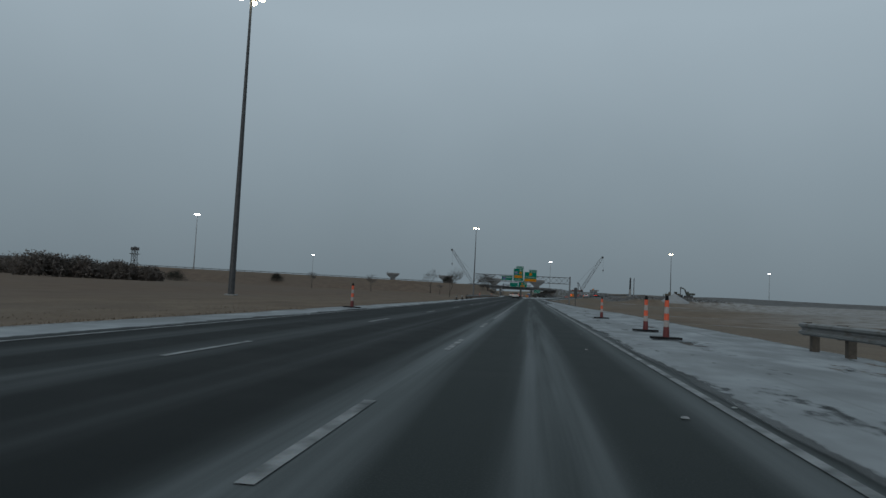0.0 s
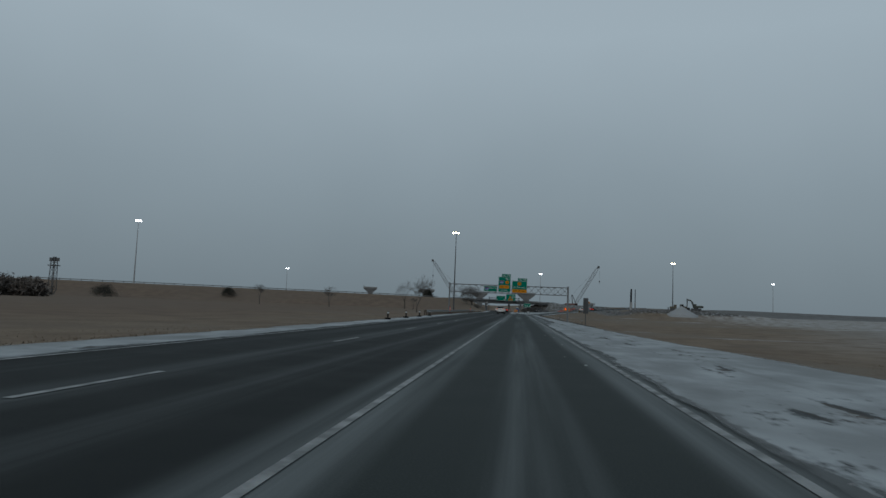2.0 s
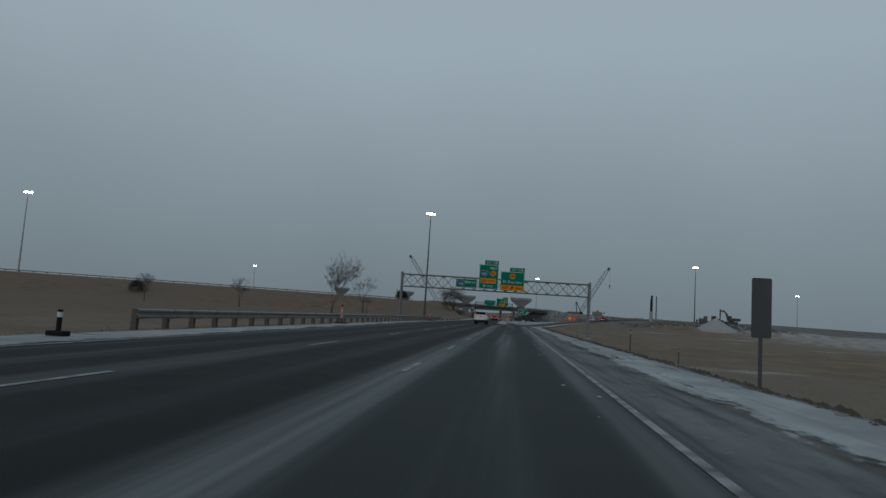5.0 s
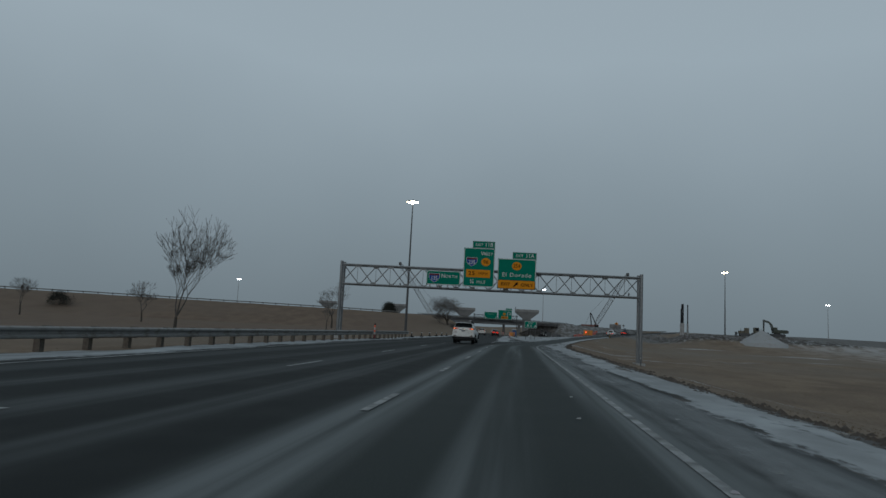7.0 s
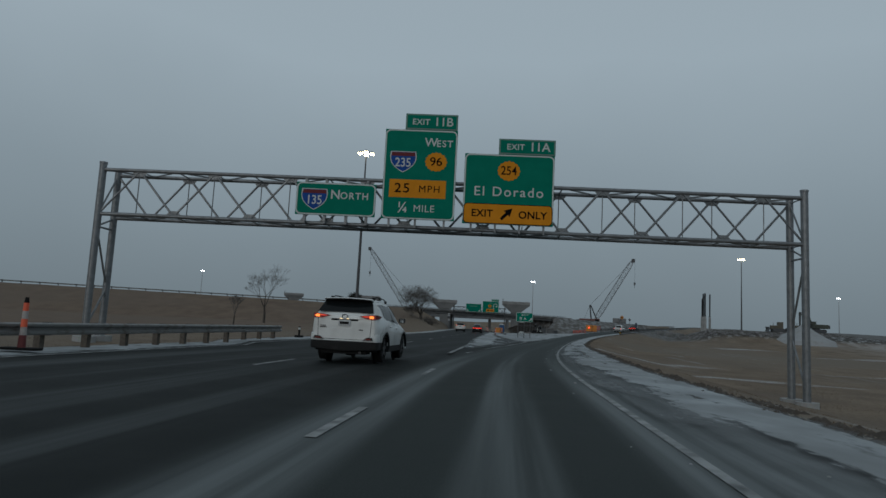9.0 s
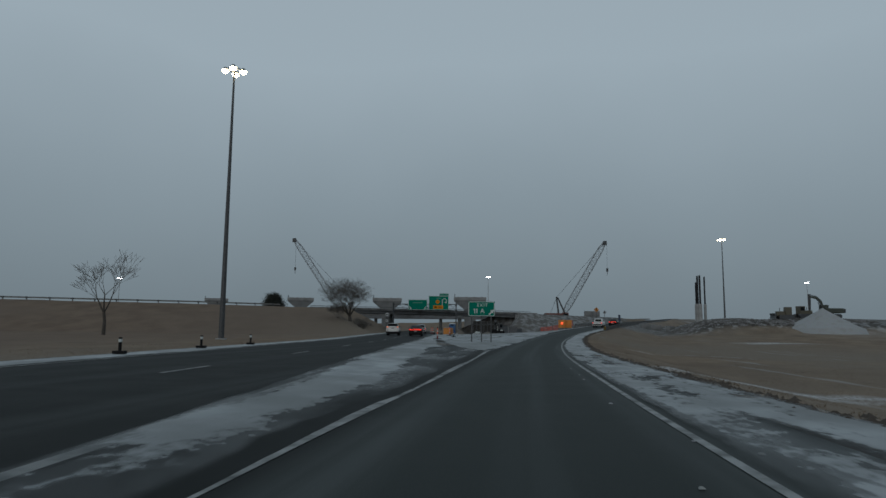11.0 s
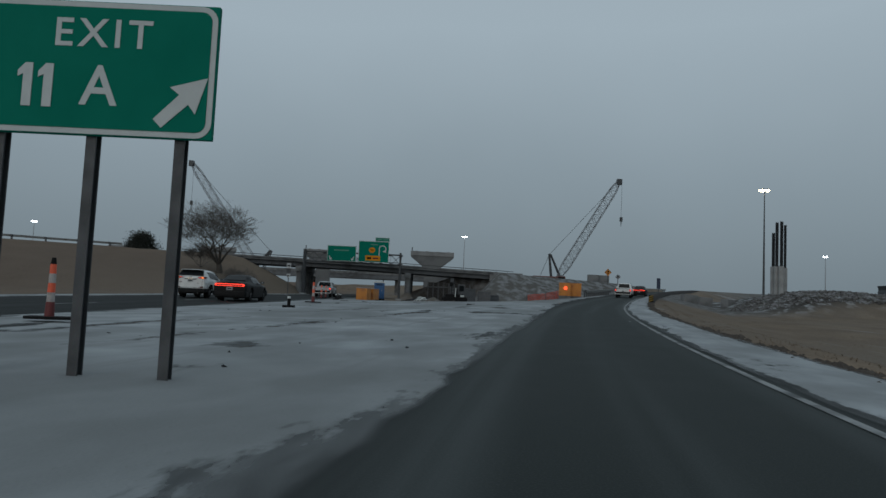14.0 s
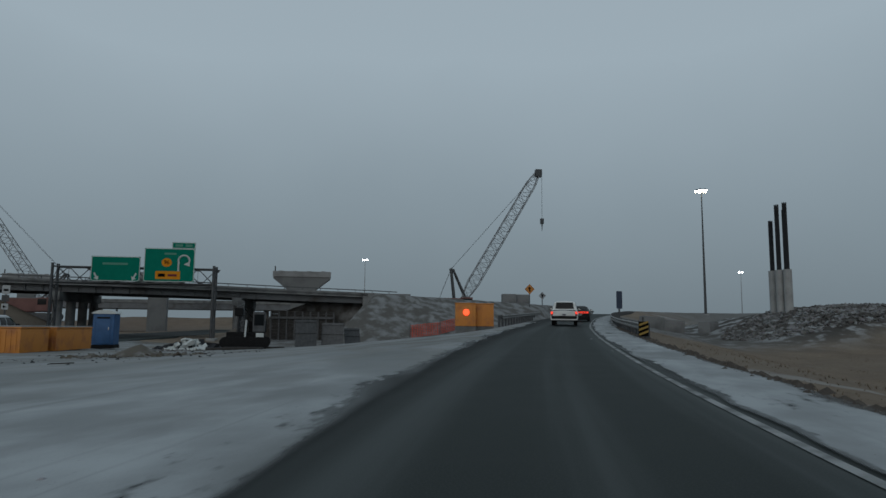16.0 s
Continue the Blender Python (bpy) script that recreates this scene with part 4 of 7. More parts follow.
for s, offs, z0, z1 in ((s135, (-1.3, -0.45, 0.45, 1.3), -0.95, 0.85), (s235, (-1.2, -0.1, 1.1), -0.5, 1.8), (s254, (-1.5, -0.5, 0.5, 1.5), -0.45, 1.4)):
    for o in offs:
        part("hanger", box(bmesh.new(), (o - 0.05, 0.06, z0 - (0.0 if s is not s135 else 0)), (o + 0.05, 0.26, z1)), M_STEEL, s)
        part("hanger_foot", box(bmesh.new(), (o - 0.04, 0.08, -(1.91 if s is s235 else 1.48 if s is s254 else 0.69) - 0.34), (o + 0.04, 0.22, z0)), M_STEEL, s)

# the whole gantry stands slightly askew to the road
askew = pose(-2.0, GY1, 0, 0, 0, 3.0) @ pose(2.0, -GY1, 0)
for ob in (gantry, s135, s235, s11b, s254, s11a):
    ob.matrix_basis = askew @ ob.matrix_basis

# the exit sign in the gore, on three steel posts
ex = sign_panel("exit_sign", "green EXIT 11A gore sign with arrow on three steel posts", 1.80, 4.21, 2.19, 3.53, 273.4, r=0.15)
lettering("legend", "EXIT", 0.40, M_WHITE, ex, 0.08, -0.016, 0.33, 1.0, 1.25)
for k in (-0.62, -0.42):
    part("numeral", prism(bmesh.new(), [(k - 0.045, -0.41), (k + 0.045, -0.41), (k + 0.045, 0.02), (k - 0.03, 0.02), (k - 0.10, -0.06), (k - 0.10, -0.12), (k - 0.045, -0.09)], 0.008, pose(0, -0.022, 0)), M_WHITE, ex)
lettering("legend", "A", 0.56, M_WHITE, ex, 0.08, -0.016, -0.20, 0.95, 1.0, 0.012)
slanted_arrow(ex, 0.90, -0.30, 0.52, M_WHITE, -0.022)
for px_ in (2.11, 3.01, 3.88):
    zg = ground_at(px_, 273.4) - 0.4
    o = px_ - 3.005
    bm = prism(bmesh.new(), [(o - 0.05, 0.06), (o + 0.05, 0.06), (o + 0.05, 0.075), (o + 0.012, 0.075), (o + 0.012, 0.15), (o + 0.05, 0.15), (o + 0.05, 0.165), (o - 0.05, 0.165), (o - 0.05, 0.15), (o - 0.012, 0.15), (o - 0.012, 0.075), (o - 0.05, 0.075)], 0.45 - (zg - 2.86), Matrix(((1, 0, 0, 0), (0, 0, 1, 0), (0, 1, 0, zg - 2.86), (0, 0, 0, 1))))
    part("post", bm, M_STEEL_DARK, ex)
for o in (-0.4, 0.4):
    part("stringer", box(bmesh.new(), (-1.1, 0.04, o - 0.04), (1.1, 0.062, o + 0.04)), M_STEEL_DARK, ex)

# the second gantry, just before the bridge
g2 = truss_gantry(-14.7, 0.15, 368.0, 6.75, 5.25, 1.2, 2.9, "grey steel truss sign gantry in front of the bridge", 0.075, M_STEEL_DARK)
M_DULL = paint("dulled_sign_legend", (0.10, 0.26, 0.20), 0.7, vary=0.1, spec=0.1)
t1 = sign_panel("guide_sign", "wide green overhead guide sign with two lane arrows", -11.1, -6.65, 5.40, 7.78, 367.6)
part("legend_bar", box(bmesh.new(), (-1.2, -0.02, 0.38), (1.1, -0.012, 0.58)), M_DULL, t1)
for sx, turn in ((-1.75, -28), (1.75, 28)):
    part("arrow", prism(bmesh.new(), [(a, b) for a, b in ((-0.07, 0.35), (0.07, 0.35), (0.07, -0.1), (0.25, -0.1), (0, -0.42), (-0.25, -0.1), (-0.07, -0.1))][::-1], 0.006, pose(sx, -0.022, -0.72, 0, turn, 0)), M_WHITE, t1)
t2 = sign_panel("guide_sign", "green overhead guide sign with a loop arrow and amber plaque", -6.3, -1.62, 5.42, 8.67, 367.6)
part("legend_bar", box(bmesh.new(), (-0.5, -0.02, 1.02), (0.6, -0.012, 1.2)), M_DULL, t2)
sunflower_shield(t2, -0.25, 0.25, 0.42, "96", 0.95)
part("speed_plaque", prism(bmesh.new(), rounded(2.3, 0.78, 0.03), 0.006, pose(-0.1, -0.020, -0.98)), M_AMBER, t2, "amber advisory speed plaque")
part("legend_bar", box(bmesh.new(), (-1.0, -0.03, -1.15), (-0.35, -0.021, -0.84)), M_BLACK, t2)
part("legend_bar", box(bmesh.new(), (-0.1, -0.03, -1.1), (0.75, -0.021, -0.88)), M_RED, t2)
bm = bmesh.new()
prev = None
for k in range(19):
    a = radians(-40 + 255 * k / 18)
    q = Vector((1.35 + 0.52 * math.cos(a), -0.02, 0.45 + 0.52 * math.sin(a)))
    if prev is not None:
        tube(bm, prev, q, 0.085, seg=6)
    prev = q
tube(bm, (0.86, -0.02, 0.3), (0.86, -0.02, -0.6), 0.085, seg=6)
prism(bm, [(1.35, 0.1), (1.9, -0.1), (1.88, 0.38)], 0.01, pose(0, -0.03, 0))
part("loop_arrow", bm, M_WHITE, t2)
t3 = sign_panel("exit_tab", "green exit number tab above the loop sign", -3.8, -1.6, 8.68, 9.3, 367.6, r=0.06)
for a, b in ((-0.8, -0.1), (0.15, 0.8)):
    part("legend_bar", box(bmesh.new(), (a, -0.02, -0.12), (b, -0.012, 0.12)), M_DULL, t3)
for s, offs in ((t1, (-1.6, 0, 1.6)), (t2, (-1.6, 0, 1.6))):
    for o in offs:
        part("hanger", box(bmesh.new(), (o - 0.06, 0.06, -1.1), (o + 0.06, 0.32, 0.6)), M_STEEL, s)


# ---- high-mast lights ----
def high_mast(x, y, head, lamp_mat, label, n=4, size=0.42, base=None, steel=None):
    z0 = ground_at(x, y) if base is None else base
    mast = thing("high_mast_light", label, "street lamp", pose(x, y, z0), "high mast lights")
    hgt = head - z0
    part("pole", tube(bmesh.new(), (0, 0, -0.3), (0, 0, hgt), 0.30, 0.10, seg=14), steel or M_STEEL_DARK, mast, smooth_angle=40)
    part("base_plate", box(bmesh.new(), (-0.45, -0.45, -0.3), (0.45, 0.45, 0.12), 0.02), M_CONC, mast)
    ring = bmesh.new()
    for k in range(16):
        a, b = 2 * math.pi * k / 16, 2 * math.pi * (k + 1) / 16
        tube(ring, (0.75 * math.cos(a), 0.75 * math.sin(a), hgt - 0.1), (0.75 * math.cos(b), 0.75 * math.sin(b), hgt - 0.1), 0.05, seg=5)
    for k in range(4):
        a = 2 * math.pi * k / 4
        tube(ring, (0, 0, hgt - 0.05), (0.75 * math.cos(a), 0.75 * math.sin(a), hgt - 0.1), 0.04, seg=5)
    part("lowering_ring", ring, M_STEEL, mast)
    for k in range(n):
        a = 2 * math.pi * k / n + 0.2
        c = Vector((0.95 * math.cos(a), 0.95 * math.sin(a), hgt - 0.25))
        hood = part("lamp_hood", tube(bmesh.new(), c, c + Vector((0, 0, 0.35)), size, 0.15, seg=10), M_STEEL, mast)
        bm = bmesh.new()
        bmesh.ops.create_uvsphere(bm, u_segments=12, v_segments=8, radius=size * 0.85, matrix=Matrix.Translation(c - Vector((0, 0, 0.05))) @ Matrix.Diagonal((1, 1, 0.75, 1)))
        part("lamp_lens", bm, lamp_mat, mast, "lit lamp lens", smooth_angle=60)
    return mast


high_mast(-26.7, 55.8, 27.5, M_LAMP, "tall steel high mast with warm lit lamps beside the highway", 4, 0.36)
high_mast(-24.0, 282.0, 29.3, M_LAMP, "tall steel high mast with warm lit lamps on the embankment", 4, 0.45)
high_mast(89.2, 434.3, 32.0, M_LAMP, "tall steel high mast with warm lit lamps by the ramp", 5, 0.5)
# the far poles' paler metal stands in for distance haze
for x, y, z in ((210.4, 613.1, 30.9), (18.7, 622.6, 33.7), (-209.1, 611.5, 30.6), (-163.5, 301.6, 33.3)):
    high_mast(x, y, z, M_LAMP_FAR, "distant high mast with cold white lit lamps", 4, 0.55, None, M_ALU)


# ---- bridge, piers and abutments ----
def deck_z(x):
    return float(np.interp(x, (-60, -31, -6, 6, 16, 30), (6.1, 6.0, 5.75, 5.45, 5.25, 4.8)))


def deck_y(x):
    return 371 + (x + 31) * 8 / 46.0


bridge = thing("bridge", "old grey girder bridge carrying a road over the highway", "bridge", pose(0, 0, 0))
X_DECK = list(np.linspace(-35, 19, 19))


def along(bm, half_w0, half_w1, z0, z1, xs=X_DECK):
    """A bar that follows the deck between two offsets across it and two heights below its top."""
    rows = []
    for x in xs:
        y, z = deck_y(x), deck_z(x)
        rows.append([bm.verts.new((x, y + a, z + b)) for a, b in ((half_w0, z0), (half_w1, z0), (half_w1, z1), (half_w0, z1))])
    for a, b in zip(rows, rows[1:]):
        for k in range(4):
            bm.faces.new((a[k], a[(k + 1) % 4], b[(k + 1) % 4], b[k]))
    bm.faces.new(rows[0])
    bm.faces.new(rows[-1][::-1])
    bmesh.ops.recalc_face_normals(bm, faces=bm.faces[:])
    return bm


part("deck", along(bmesh.new(), 0.0, 11.0, -0.42, -0.2), M_CONC_OLD, bridge)
for o in (0.0, 10.75):
    part("parapet", along(bmesh.new(), o, o + 0.25, -0.55, 0.0), M_CONC_OLD, bridge, "stained concrete parapet")
    rail = along(bmesh.new(), o + 0.08, o + 0.16, 0.22, 0.32)
    for x in np.linspace(-34, 18, 27):
        tube(rail, (x, deck_y(x) + o + 0.12, deck_z(x) - 0.02), (x, deck_y(x) + o + 0.12, deck_z(x) + 0.25), 0.035, seg=6)
    part("handrail", rail, M_STEEL_DARK, bridge)
for o in (0.7, 3.2, 5.6, 8.0, 10.1):
    gd = along(bmesh.new(), o, o + 0.06, -1.22, -0.42)
    along(gd, o - 0.17, o + 0.23, -1.26, -1.22)
    part("girder", gd, M_GIRDER, bridge, "grey painted steel girder")
stiff = bmesh.new()
for x in np.arange(-34, 18, 1.6):
    box(stiff, (x, deck_y(x) + 0.55, deck_z(x) - 1.2), (x + 0.03, deck_y(x) + 0.7, deck_z(x) - 0.43))
part("stiffeners", stiff, M_GIRDER, bridge)
for x in (-16.6, 1.0):
    y = deck_y(x)
    z = deck_z(x)
    bent = part("bent_cap", box(bmesh.new(), (x - 0.5, y - 0.2, z - 2.15), (x + 0.5, y + 11.2, z - 1.27), 0.05), M_CONC_OLD, bridge)
    for o in (0.7, 4.0, 7.2, 10.3):
        bm = bmesh.new()
        gz = ground_at(x, y + o)
        tube(bm, (x, y + o, gz - 0.5), (x, y + o, z - 2.15), 0.48, seg=18)
        part("column", bm, M_CONC_OLD, bridge, smooth_angle=40)
for x, d in ((-33.5, -1), (15.5, 1)):
    y, z = deck_y(x), deck_z(x)
    part("abutment", box(bmesh.new(), (x - 0.6, y - 0.3, z - 4.0), (x + 0.6, y + 11.3, z - 0.4), 0.04), M_CONC_OLD, bridge)
    part("wing_wall", box(bmesh.new(), (min(x, x + d * 5), y - 0.5, z - 3.2), (max(x, x + d * 5), y - 0.2, z - 0.1), 0.04), M_CONC_OLD, bridge)
# concrete slope paving at the west end
bm = bmesh.new()
prism(bm, [(-29.5, 4.6), (-16.5, -0.25), (-16.2, -0.45), (-29.5, 4.2)], 10.5, pose(0, 372.3, 0))
part("slope_paving", bm, M_CONC_OLD, bridge)


def hammerhead_pier(x, y, top, width, turn, label, base=None, depth=2.0):
    """A new flyover pier: tapered cap on one wide stem, with bearing blocks."""
    p = thing("bridge_pier", label, "bridge pier", pose(x, y, 0, 0, 0, turn), "new flyover piers")
    w = width / 2
    cap = [(-w, top - 1.0), (-w, top - 1.35), (-w * 0.42, top - 3.7), (w * 0.42, top - 3.7), (w, top - 1.35), (w, top - 1.0)]
    bm = prism(bmesh.new(), cap[::-1], depth - 0.3, pose(0, 0.15 - depth / 2, 0))
    bmesh.ops.bevel(bm, geom=bm.edges[:], offset=0.05, segments=1, affect="EDGES")
    # cap and stem are a darker grey than the ledge
    part("cap", bm, M_CONC_DARK, p, "darker grey cast concrete hammerhead cap")
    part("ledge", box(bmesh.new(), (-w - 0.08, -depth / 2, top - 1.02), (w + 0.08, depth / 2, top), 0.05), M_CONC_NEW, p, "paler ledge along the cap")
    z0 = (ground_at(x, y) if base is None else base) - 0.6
    part("stem", box(bmesh.new(), (-w * 0.36, -depth * 0.42, z0), (w * 0.36, depth * 0.42, top - 3.65), 0.12), M_CONC_DARK, p)
    for k in (-0.75, -0.25, 0.25, 0.75):
        part("bearing_block", box(bmesh.new(), (k * w - 0.35, -0.5, top - 0.02), (k * w + 0.35, 0.5, top + 0.12), 0.02), M_CONC_NEW, p)
    part("safety_post", tube(bmesh.new(), (-w * 0.96, 0, top - 0.02), (-w * 0.96, 0, top + 0.95), 0.12, seg=8), M_STEEL_DARK, p)
    return p


hammerhead_pier(4.3, 424.0, 11.15, 10.2, 0, "new grey concrete hammerhead pier without its beams", 1.0)
hammerhead_pier(-23.4, 433.5, 11.1, 9.6, 5, "new grey concrete hammerhead pier behind the old bridge")
hammerhead_pier(-59.2, 460.0, 12.2, 9.6, 12, "new grey concrete hammerhead pier behind the embankment")
hammerhead_pier(-105.1, 496.6, 13.3, 9.6, 18, "new grey concrete hammerhead pier behind the embankment")

# dark timber lagging wall under the bridge's east end
wall = thing("retaining_wall", "dark timber lagging wall between steel piles under the bridge", "retaining wall", pose(8.0, 379.6, 0, 0, 0, -3))
for k in range(9):
    part("soldier_pile", box(bmesh.new(), (-3.6 + 0.9 * k - 0.09, -0.16, -1.6), (-3.6 + 0.9 * k + 0.09, 0.12, 3.1 - 0.03 * k), 0.01), M_STEEL_DARK, wall)
for k in range(8):
    for j in range(12):
        part("lagging_board", box(bmesh.new(), (-3.5 + 0.9 * k, -0.06 - 0.02 * ((k + j) % 3), -1.3 + 0.36 * j), (-2.72 + 0.9 * k, 0.06, -0.96 + 0.36 * j), 0.012), M_LAGGING, wall)

part("waler", box(bmesh.new(), (-3.8, -0.34, 2.1), (3.75, -0.16, 2.35), 0.02), M_STEEL_DARK, wall)

# a parallel low bridge further along the highway
low = thing("bridge", "low grey bridge further along the highway", "bridge", pose(0, 0, 0))
part("deck", box(bmesh.new(), (-60, 452, 4.6), (12, 462, 5.9), 0.05), M_GIRDER, low)
part("parapet", box(bmesh.new(), (-60, 451.8, 5.9), (12, 452.1, 6.6), 0.03), M_CONC_OLD, low)
for x in (-42, -30, -6, 6):
    part("column", tube(bmesh.new(), (x, 456, -0.8), (x, 456, 4.6), 0.6, seg=14), M_CONC_OLD, low, smooth_angle=40)
# the far overpass on the western rise
far = thing("bridge", "distant grey overpass on concrete columns in the west", "bridge", pose(-262, 250, 0, 0, 0, 27))
part("deck", box(bmesh.new(), (-60, 0, 6.2), (55, 9, 7.6), 0.05), M_GIRDER, far)
for x in (-48, -26, -4, 18, 40):
    part("bent_cap", box(bmesh.new(), (x - 0.7, 0.3, 5.2), (x + 0.7, 8.7, 6.2), 0.05), M_CONC_OLD, far)
    for o in (1.5, 7.5):
        part("column", tube(bmesh.new(), (x, o, -3), (x, o, 5.2), 0.6, seg=12), M_CONC_OLD, far, smooth_angle=40)


# ---- unfinished columns with their reinforcement standing out ----
def pile_column(x, y, z0, zc, zt, r, label):
    c = thing("unfinished_column", label, "concrete column", pose(x, y, 0), "unfinished columns")
    part("shaft", tube(bmesh.new(), (0, 0, z0 - 0.5), (0, 0, zc), r, seg=20), M_CONC, c, "pale cast concrete shaft", smooth_angle=40)
    q = r * 0.46
    for k in range(14):
        a = 2 * math.pi * k / 14
        part("rebar", tube(bmesh.new(), (q * math.cos(a), q * math.sin(a), zc - 0.1), (q * math.cos(a), q * math.sin(a), zt - 0.06 * (k % 3)), 0.035, seg=5), M_REBAR, c)
    bm = bmesh.new()
    for z in np.arange(zc + 0.15, zt - 0.3, 0.16):
        for k in range(12):
            a, b = 2 * math.pi * k / 12, 2 * math.pi * (k + 1) / 12
            tube(bm, (q * 1.1 * math.cos(a), q * 1.1 * math.sin(a), z), (q * 1.1 * math.cos(b), q * 1.1 * math.sin(b), z), 0.028, seg=4, caps=False)
    part("rebar_hoops", bm, M_REBAR, c)


pile_column(52.55, 357.55, 1.5, 6.85, 11.6, 0.36, "unfinished concrete column with a short dark rebar cage on rubble")
pile_column(52.50, 356.5, 1.5, 6.85, 12.95, 0.36, "unfinished concrete column with a dark rebar cage on rubble")
pile_column(52.70, 355.65, 1.5, 6.85, 13.0, 0.36, "unfinished concrete column with a dark rebar cage on rubble")
pile_column(54.9, 358.9, 1.5, 6.85, 12.95, 0.30, "slim unfinished concrete column with a dark rebar cage on rubble")


# ---- cranes and earth-moving machines ----
def lattice(bm, p, q, w0, w1, bays, chord=0.065, lace=0.033):
    """Four chords with zigzag lacing between p and q, w0 to w1 wide."""
    p, q = Vector(p), Vector(q)
    ax = (q - p).normalized()
    sx = ax.cross(Vector((0, 1, 0))).normalized()
    sy = ax.cross(sx).normalized()
    rings = []
    for k in range(bays + 1):
        t = k / bays
        w = w0 + (w1 - w0) * t
        if t < 0.12:
            w *= 0.35 + 0.65 * t / 0.12
        if t > 0.9:
            w *= 0.4 + 0.6 * (1 - t) / 0.1
        c = p + (q - p) * t
        rings.append([c + (sx * a + sy * b) * w / 2 for a, b in ((-1, -1), (1, -1), (1, 1), (-1, 1))])
    for k, (a, b) in enumerate(zip(rings, rings[1:])):
        for j in range(4):
            tube(bm, a[j], b[j], chord, seg=5, caps=False)
            i = (j + 1) % 4
            tube(bm, a[j if k % 2 else i], b[i if k % 2 else j], lace, seg=4, caps=False)
            tube(bm, a[j], a[i], lace, seg=4, caps=False)


def crawler_crane(base, foot, tip, mast_top, hook_z, label, body_mat):
    c = thing("crawler_crane", label, "crane", pose(*base), "crawler cranes")
    b = Vector(base)
    f, t, mt = Vector(foot) - b, Vector(tip) - b, Vector(mast_top) - b
    boom = bmesh.new()
    lattice(boom, f, t, 1.7, 1.4, 22)
    part("boom", boom, M_CRANE, c, "grey lattice boom")
    bm = bmesh.new()
    box(bm, (t.x - 0.5, t.y - 0.5, t.z - 0.9), (t.x + 0.5, t.y + 0.5, t.z + 0.3), 0.1)
    part("boom_head", bm, M_STEEL_DARK, c)
    m = bmesh.new()
    for o in (-0.8, 0.8):
        tube(m, (f.x - 1.2, f.y + o, f.z - 0.4), (mt.x, mt.y + o * 0.6, mt.z), 0.16, seg=6)
        tube(m, (f.x + 0.9, f.y + o, f.z - 0.4), (mt.x + 0.3, mt.y + o * 0.6, mt.z), 0.12, seg=6)
    tube(m, (mt.x, mt.y - 0.6, mt.z), (mt.x, mt.y + 0.6, mt.z), 0.2, seg=6)
    part("gantry_mast", m, M_STEEL_DARK, c)
    w = bmesh.new()
    for o in (-0.25, 0.25):
        tube(w, (mt.x, mt.y + o, mt.z), (t.x, t.y + o, t.z), 0.02, seg=4)
        tube(w, (mt.x, mt.y + o, mt.z), (f.x - 4.0, f.y + o, f.z - 0.6), 0.02, seg=4)
    part("pendant_lines", w, M_STEEL_DARK, c)
    h = bmesh.new()
    hx = t.x + 0.55
    tube(h, (hx, t.y, t.z), (hx, t.y, hook_z - b.z), 0.03, seg=4)
    part("hoist_line", h, M_STEEL_DARK, c)
    h = bmesh.new()
    box(h, (hx - 0.28, t.y - 0.2, hook_z - b.z - 0.9), (hx + 0.28, t.y + 0.2, hook_z - b.z), 0.08)
    tube(h, (hx, t.y, hook_z - b.z - 0.9), (hx, t.y, hook_z - b.z - 2.0), 0.1, 0.04, seg=6)
    part("hook_block", h, M_STEEL_DARK, c)
    u = bmesh.new()
    box(u, (f.x - 5.2, f.y - 1.6, f.z - 1.6), (f.x + 0.8, f.y + 1.6, f.z + 0.5), 0.12)
    part("machinery_house", u, body_mat, c, "faded painted machinery house")
    part("counterweight", box(bmesh.new(), (f.x - 6.2, f.y - 1.7, f.z - 1.5), (f.x - 5.2, f.y + 1.7, f.z + 0.1), 0.1), M_STEEL_DARK, c)
    cab = part("cab", box(bmesh.new(), (f.x - 0.6, f.y - 2.5, f.z - 1.5), (f.x + 1.2, f.y - 1.62, f.z + 0.6), 0.08), body_mat, c)
    part("cab_window", box(bmesh.new(), (f.x - 0.3, f.y - 2.52, f.z - 0.5), (f.x + 1.0, f.y - 2.49, f.z + 0.4)), M_GLASS, cab)
    for o in (-2.3, 2.3):
        bm = bmesh.new()
        prism(bm, [(a - 2.0 + f.x, z + f.z - 2.3) for a, z in rounded(7.0, 1.1, 0.5)], 0.8, pose(0, f.y + o - 0.4, 0))
        part("crawler_track", bm, M_STEEL_DARK, c)
    return c


crawler_crane((30.0, 401, 2.4), (30.4, 401, 5.2), (42.6, 401, 26.2), (28.6, 401, 10.2), 18.6, "grey lattice-boom crawler crane standing by the ramp", M_CRANE_RED)
crawler_crane((-33.5, 412, 1.5), (-34.0, 412, 4.6), (-49.7, 410.5, 27.8), (-31.5, 412, 9.0), 19.2, "grey lattice-boom crawler crane behind the bridge", M_CRANE_RED)


